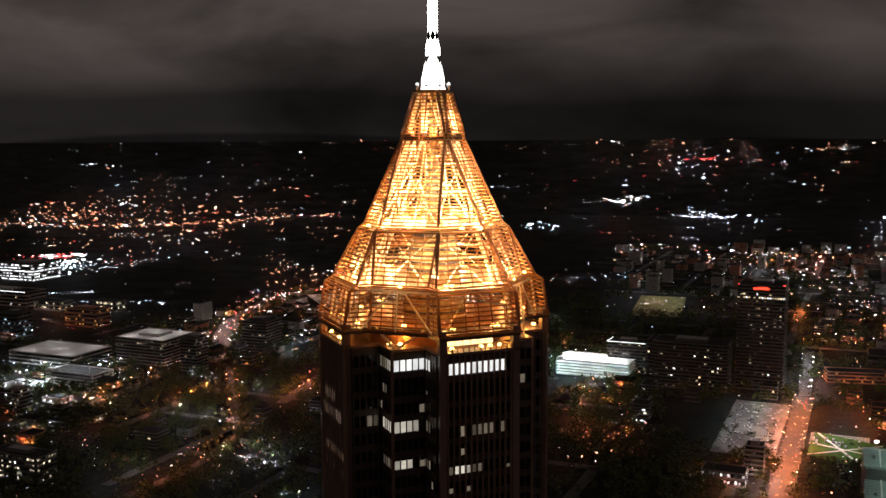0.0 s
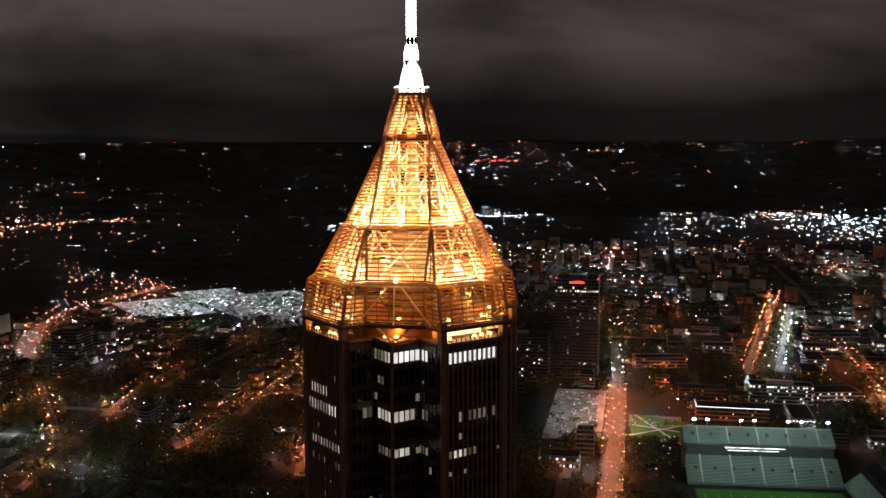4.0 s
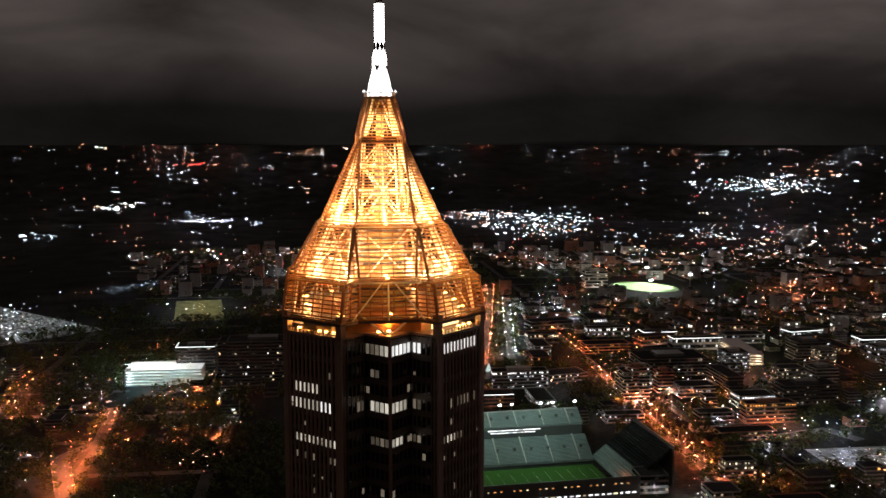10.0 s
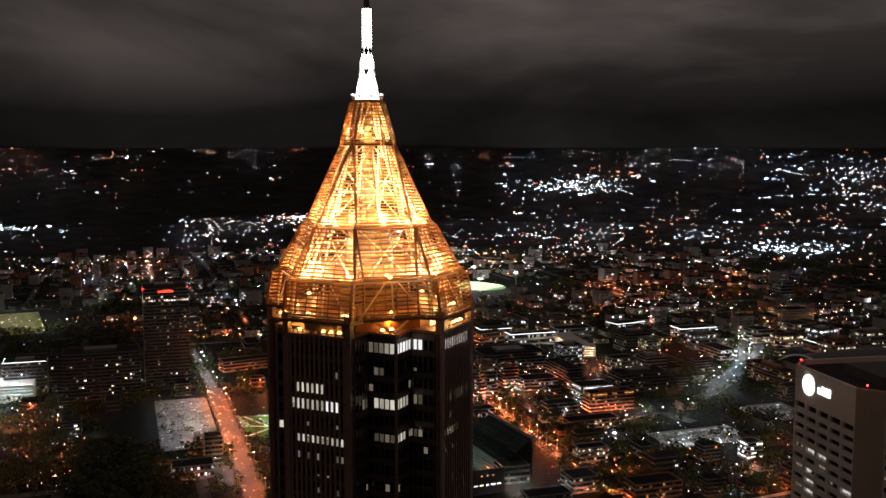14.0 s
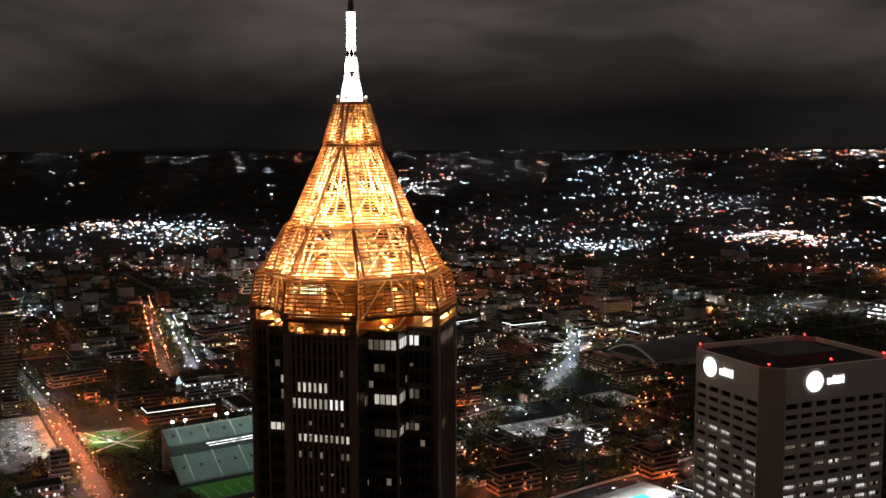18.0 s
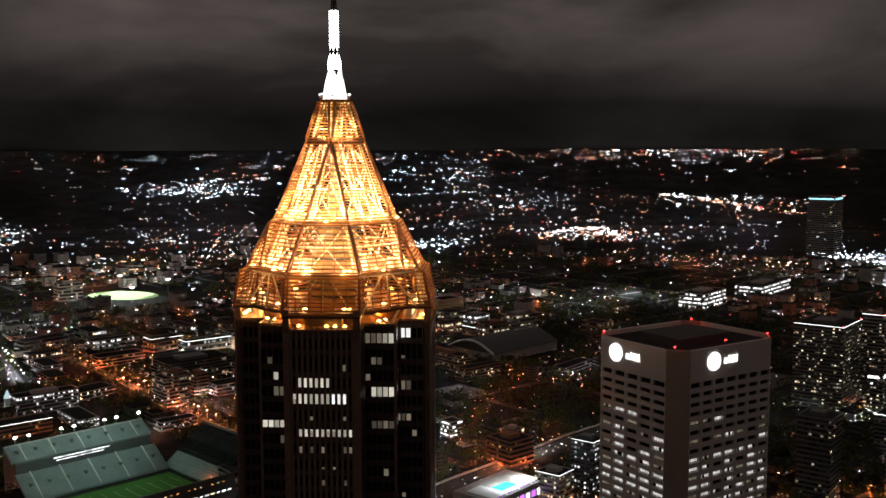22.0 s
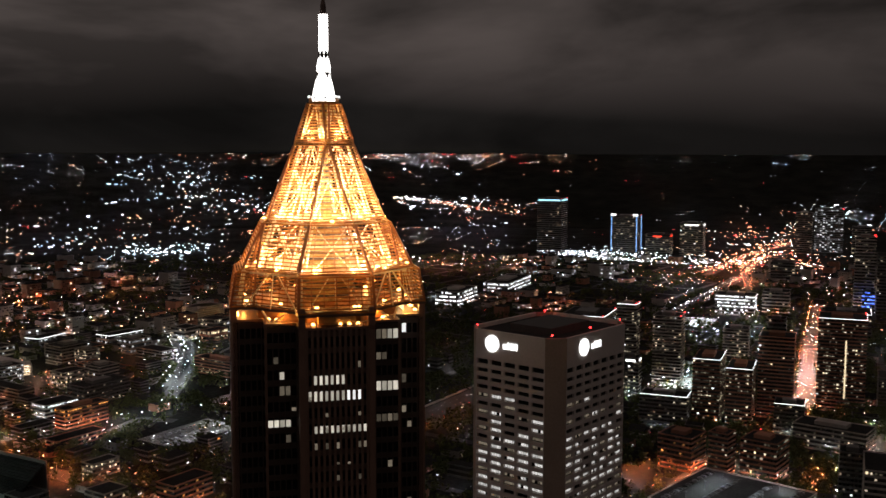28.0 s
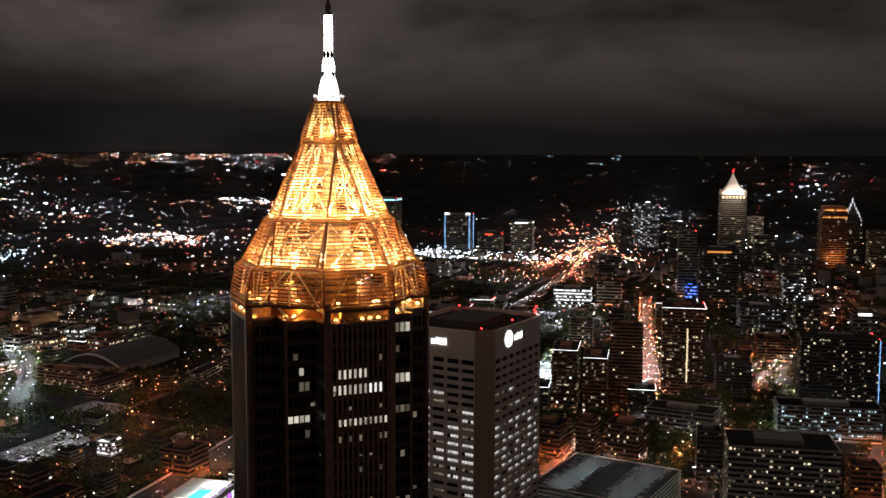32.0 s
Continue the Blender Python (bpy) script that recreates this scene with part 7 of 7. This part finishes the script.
def far_block(x, y, head, w, d, h):
    """A plain block far off: walls, roof and a few rows of panes."""
    m = pose(x, y, ground_height(math.hypot(x, y)), 0, 0, head)
    q = [m @ Vector((sx * w / 2, sy * d / 2, z)) for z in (0, h) for sx, sy in ((-1, -1), (1, -1), (1, 1), (-1, 1))]
    FAR_WALLS[rnd.choice(("stone", "stone", "brick"))].add(q, [(0, 1, 5, 4), (1, 2, 6, 5), (2, 3, 7, 6), (3, 0, 4, 7)])
    o = rnd.uniform(-0.2, 0.1)
    box = G().box(-w / 2 - 0.3, w / 2 + 0.3, -d / 2 - 0.3, d / 2 + 0.3, h, h + 0.6).box(w * o, w * (o + 0.2), d * o, d * (o + 0.25), h + 0.6, h + 3)
    FAR_ROOFS.add([m @ Vector(p) for p in box.v], box.f)
    tint = rnd.choice("wwa")
    if activity(x, y) < -0.05 and rnd.random() < 0.8:
        return
    for f in range(max(1, int(h / 4))):
        for side, length in ((0, w), (3, d)):
            for c in range(int(length / 4)):
                if rnd.random() < 0.5:
                    s, z0 = (c + 0.5) * 4 - length / 2, f * 4 + 1.4
                    p = [(s - 1.3, -d / 2 - 0.1), (s + 1.3, -d / 2 - 0.1)] if side == 0 else [(-w / 2 - 0.1, s + 1.3), (-w / 2 - 0.1, s - 1.3)]
                    FAR_PANES[tint].add([m @ Vector((*p[0], z0)), m @ Vector((*p[1], z0)), m @ Vector((*p[1], z0 + 1.7)), m @ Vector((*p[0], z0 + 1.7))], [(0, 1, 2, 3)])


trees = 0


def clump(px, py, hh, rr):
    for _ in range(22):
        q = Vector((px + rnd.gauss(0, rr * 0.5), py + rnd.gauss(0, rr * 0.5), hh * rnd.uniform(0.3, 1.0)))
        s = rr * 0.36
        woods.add([q + Vector((rnd.uniform(-s, s), rnd.uniform(-s, s), rnd.uniform(-s, s))) for _ in range(4)], [(0, 1, 2), (0, 2, 3), (0, 3, 1), (1, 3, 2)])


for pts, half in ROADS:
    for (ax, ay), (bx, by) in zip(pts, pts[1:]):
        ln = math.hypot(bx - ax, by - ay)
        nx, ny = -(by - ay) / ln, (bx - ax) / ln
        for i in range(int(ln / 8)):
            for sgn in (-1, 1):
                if rnd.random() < 0.75 and math.hypot(ax, ay) < 1500:
                    t, off = rnd.random(), half + rnd.uniform(-1.5, 10)
                    px, py = ax + (bx - ax) * t + nx * sgn * off, ay + (by - ay) * t + ny * sgn * off
                    if all(math.hypot(px - p, py - q) > s * 0.8 for p, q, s in TAKEN) and not near_road(px, py, -2.5):
                        clump(px, py, rnd.uniform(6, 12), rnd.uniform(2.5, 5))
for x, y, head, w, d in LOTS:
    m = pose(x, y, 0, 0, 0, head)
    for _ in range(int(w * d / 1100)):
        q = m @ Vector((rnd.uniform(-0.5, 0.5) * w, rnd.uniform(-0.5, 0.5) * d, 0))
        clump(q.x, q.y, rnd.uniform(5, 9), rnd.uniform(2, 3.6))
for x, y, far, head in cells:
    green = noise.noise((x / 260, y / 260, 4.4))
    if green < 0.12 and rnd.random() < 0.62 and wooded(x, y) < 0.1 and houses < 430 and far < 1300:
        houses += 1
        house(x, y, head + rnd.choice((0, 90)), rnd.uniform(11, 20), rnd.uniform(13, 26), rnd.choice((4, 5, 6.5, 6.5, 9.6, 13)), rnd)
    elif green < 0.2 and far >= 1150 and wooded(x, y) < 0.15 and rnd.random() < 0.75:
        far_block(x, y, head + rnd.choice((0, 90)), rnd.uniform(12, 30), rnd.uniform(12, 30), rnd.choice((5, 6, 8, 8, 12, 12, 18, 26)))
    spots = rnd.randrange(3, 7) if green > -0.1 else rnd.randrange(1, 4)
    spots += 10 if far < 1050 else 3 if far < 1400 else 0
    for _ in range(spots):
        px, py = x + rnd.uniform(-20, 20), y + rnd.uniform(-20, 20)
        if near_road(px, py, 3):
            continue
        if far < 800 and trees < 150:
            trees += 1
            tree(px, py, rnd.randrange(3), rnd.uniform(0.8, 1.3), rnd.uniform(0, 360))
        else:
            clump(px, py, rnd.uniform(8, 14), rnd.uniform(3.5, 6.5))
    court = noise.noise((x / 120, y / 120, 6.6))
    if far < 1250 and court > 0.05 and wooded(x, y) < 0.1:
        for _ in range(rnd.choice((2, 3, 4, 6))):
            lamp(x + rnd.uniform(-19, 19), y + rnd.uniform(-19, 19), rnd.uniform(3.5, 6), "w" if rnd.random() < (0.9 if x < 200 else 0.55) else "o", rnd.uniform(0.16, 0.36), rnd.choice((0.8, 1.2, 1.6)))
    # yard and street lamps that light the ground round them
    act = activity(x, y)
    if rnd.random() < (0.1 + max(0, 1.2 * act)) * (0.45 if far < 1150 else 1):
        orange = noise.noise((x / 400, y / 400, 3.3)) > -0.05
        for _ in range(rnd.choice((1, 1, 2))):
            px, py = x + rnd.uniform(-18, 18), y + rnd.uniform(-18, 18)
            lamp(px, py, rnd.uniform(6, 10), "o" if orange and rnd.random() < 0.75 else "w", rnd.uniform(0.22, 0.6), rnd.choice((0, 0.6, 0.9)))
    for _ in range(rnd.choice((0, 0, 1, 2)) if act < 0 else rnd.choice((1, 2, 4, 6, 9))):
        dot(x + rnd.uniform(-20, 20), y + rnd.uniform(-20, 20), rnd.uniform(2, 8), rnd.choice("wwaaoooorc"), rnd.choice((0.6, 0.8, 1.0, 1.4)))
tagged(part("woods", woods, LEAF), "dark tree crowns between the streets", "trees", kind="stuff")

for key, material in (("stone", STONEY), ("brick", BRICKY)):
    tagged(part("far_walls", FAR_WALLS[key], material), "plain walls of many far low blocks", "buildings", kind="stuff")
tagged(part("far_roofs", FAR_ROOFS, ROOFING), "flat dark roofs of many far low blocks", "buildings", kind="stuff")
for key, tint in (("w", (0.95, 0.97, 1.0)), ("a", (1.0, 0.7, 0.4))):
    tagged(part("far_windows", FAR_PANES[key], glow("far_room_light", tint, 5.0, per_island=14.0)), "small lit windows of far blocks", "windows", kind="stuff")

# lights on and on up the added rim: how built-up each sector of five degrees is, from -25 to 115 degrees,
# ring by ring from the horizon inwards, and how much of it is sodium light
FAR_RINGS = ((0.16, 0.8, "2211238854433443334442111111", "3322234464222333333453222222"),
             (0.8, 1.6, "4211111124665232213342100102", "2222222222222222222262222222"),
             (1.6, 2.8, "5200000124538511111221101121", "2222222222222222222222222233"),
             (2.8, 4.1, "4442015645654420000133113566", "3332346333322222222222224677"),
             (4.1, 5.5, "5555334476675558741443324896", "3337322343222245333222267999"),
             (5.5, 7.4, "4448744443445566662221123348", "3339133344344555542222334444"),
             (7.4, 10.5, "4455443333445565553211111223", "4443333445555555555433345555"))
rnd = random.Random(77)
for dep0, dep1, built, warmth in FAR_RINGS:
    for i, (b_, w_) in enumerate(zip(built, warmth)):
        left = 14.0 * int(b_) ** 1.25 * (1.35 if dep0 < 0.5 else 1.0) + 8
        while left > 0:
            az = radians(-25 + 5 * (i + rnd.random()) + rnd.gauss(0, 0.7))
            t = rnd.random()
            dep = max(0.16, dep0 + (dep1 - dep0) * t + rnd.gauss(0, 0.08))
            r = 274 / math.tan(radians(dep)) - 230
            x, y = r * math.cos(az), r * math.sin(az)
            k = 1.1 * noise.noise((az * 22, dep * 2.4, 1.7)) + 0.7 * noise.noise((az * 60, dep * 7, 5.2))
            n = rnd.choice((1, 1, 2, 2, 3, 4, 6))
            left -= 0.15
            if k + 0.15 < rnd.uniform(-0.25, 0.5) or wooded(x, y) > 0.2:
                continue
            left -= n
            warm = noise.noise((az * 15, dep * 1.5, 7.7)) * 8 + 1.0 < int(w_) * 1.0 - 2.0 or rnd.random() < 0.04 * int(w_)
            row(x, y, math.degrees(az) + rnd.choice((90, 90, 96, 82, 60, 20)), n, rnd.uniform(1.8, 5.0) * (r + 230) / 1754, "oooaaowr" if warm else "wwwwwwwwcac", rnd.choice((0.5, 0.6, 0.8, 1.0, 1.6 if int(b_) > 4 else 1.0)))
for key, g in DOTS.items():
    tagged(part("city_lights", g, KINDS[key]), "countless small lamps of the city", "lights", kind="stuff")
tagged(part("sodium_lamps", SODIUM, G_SODIUM), "orange street lamps all over the city", "lights", kind="stuff")
tagged(part("lamp_hoods", HOODS, STEEL), "dark hoods over the street lamps", "lights", kind="stuff")
tagged(part("white_lamps", HALIDE, G_METAL), "white yard and parking lamps all over the city", "lights", kind="stuff")
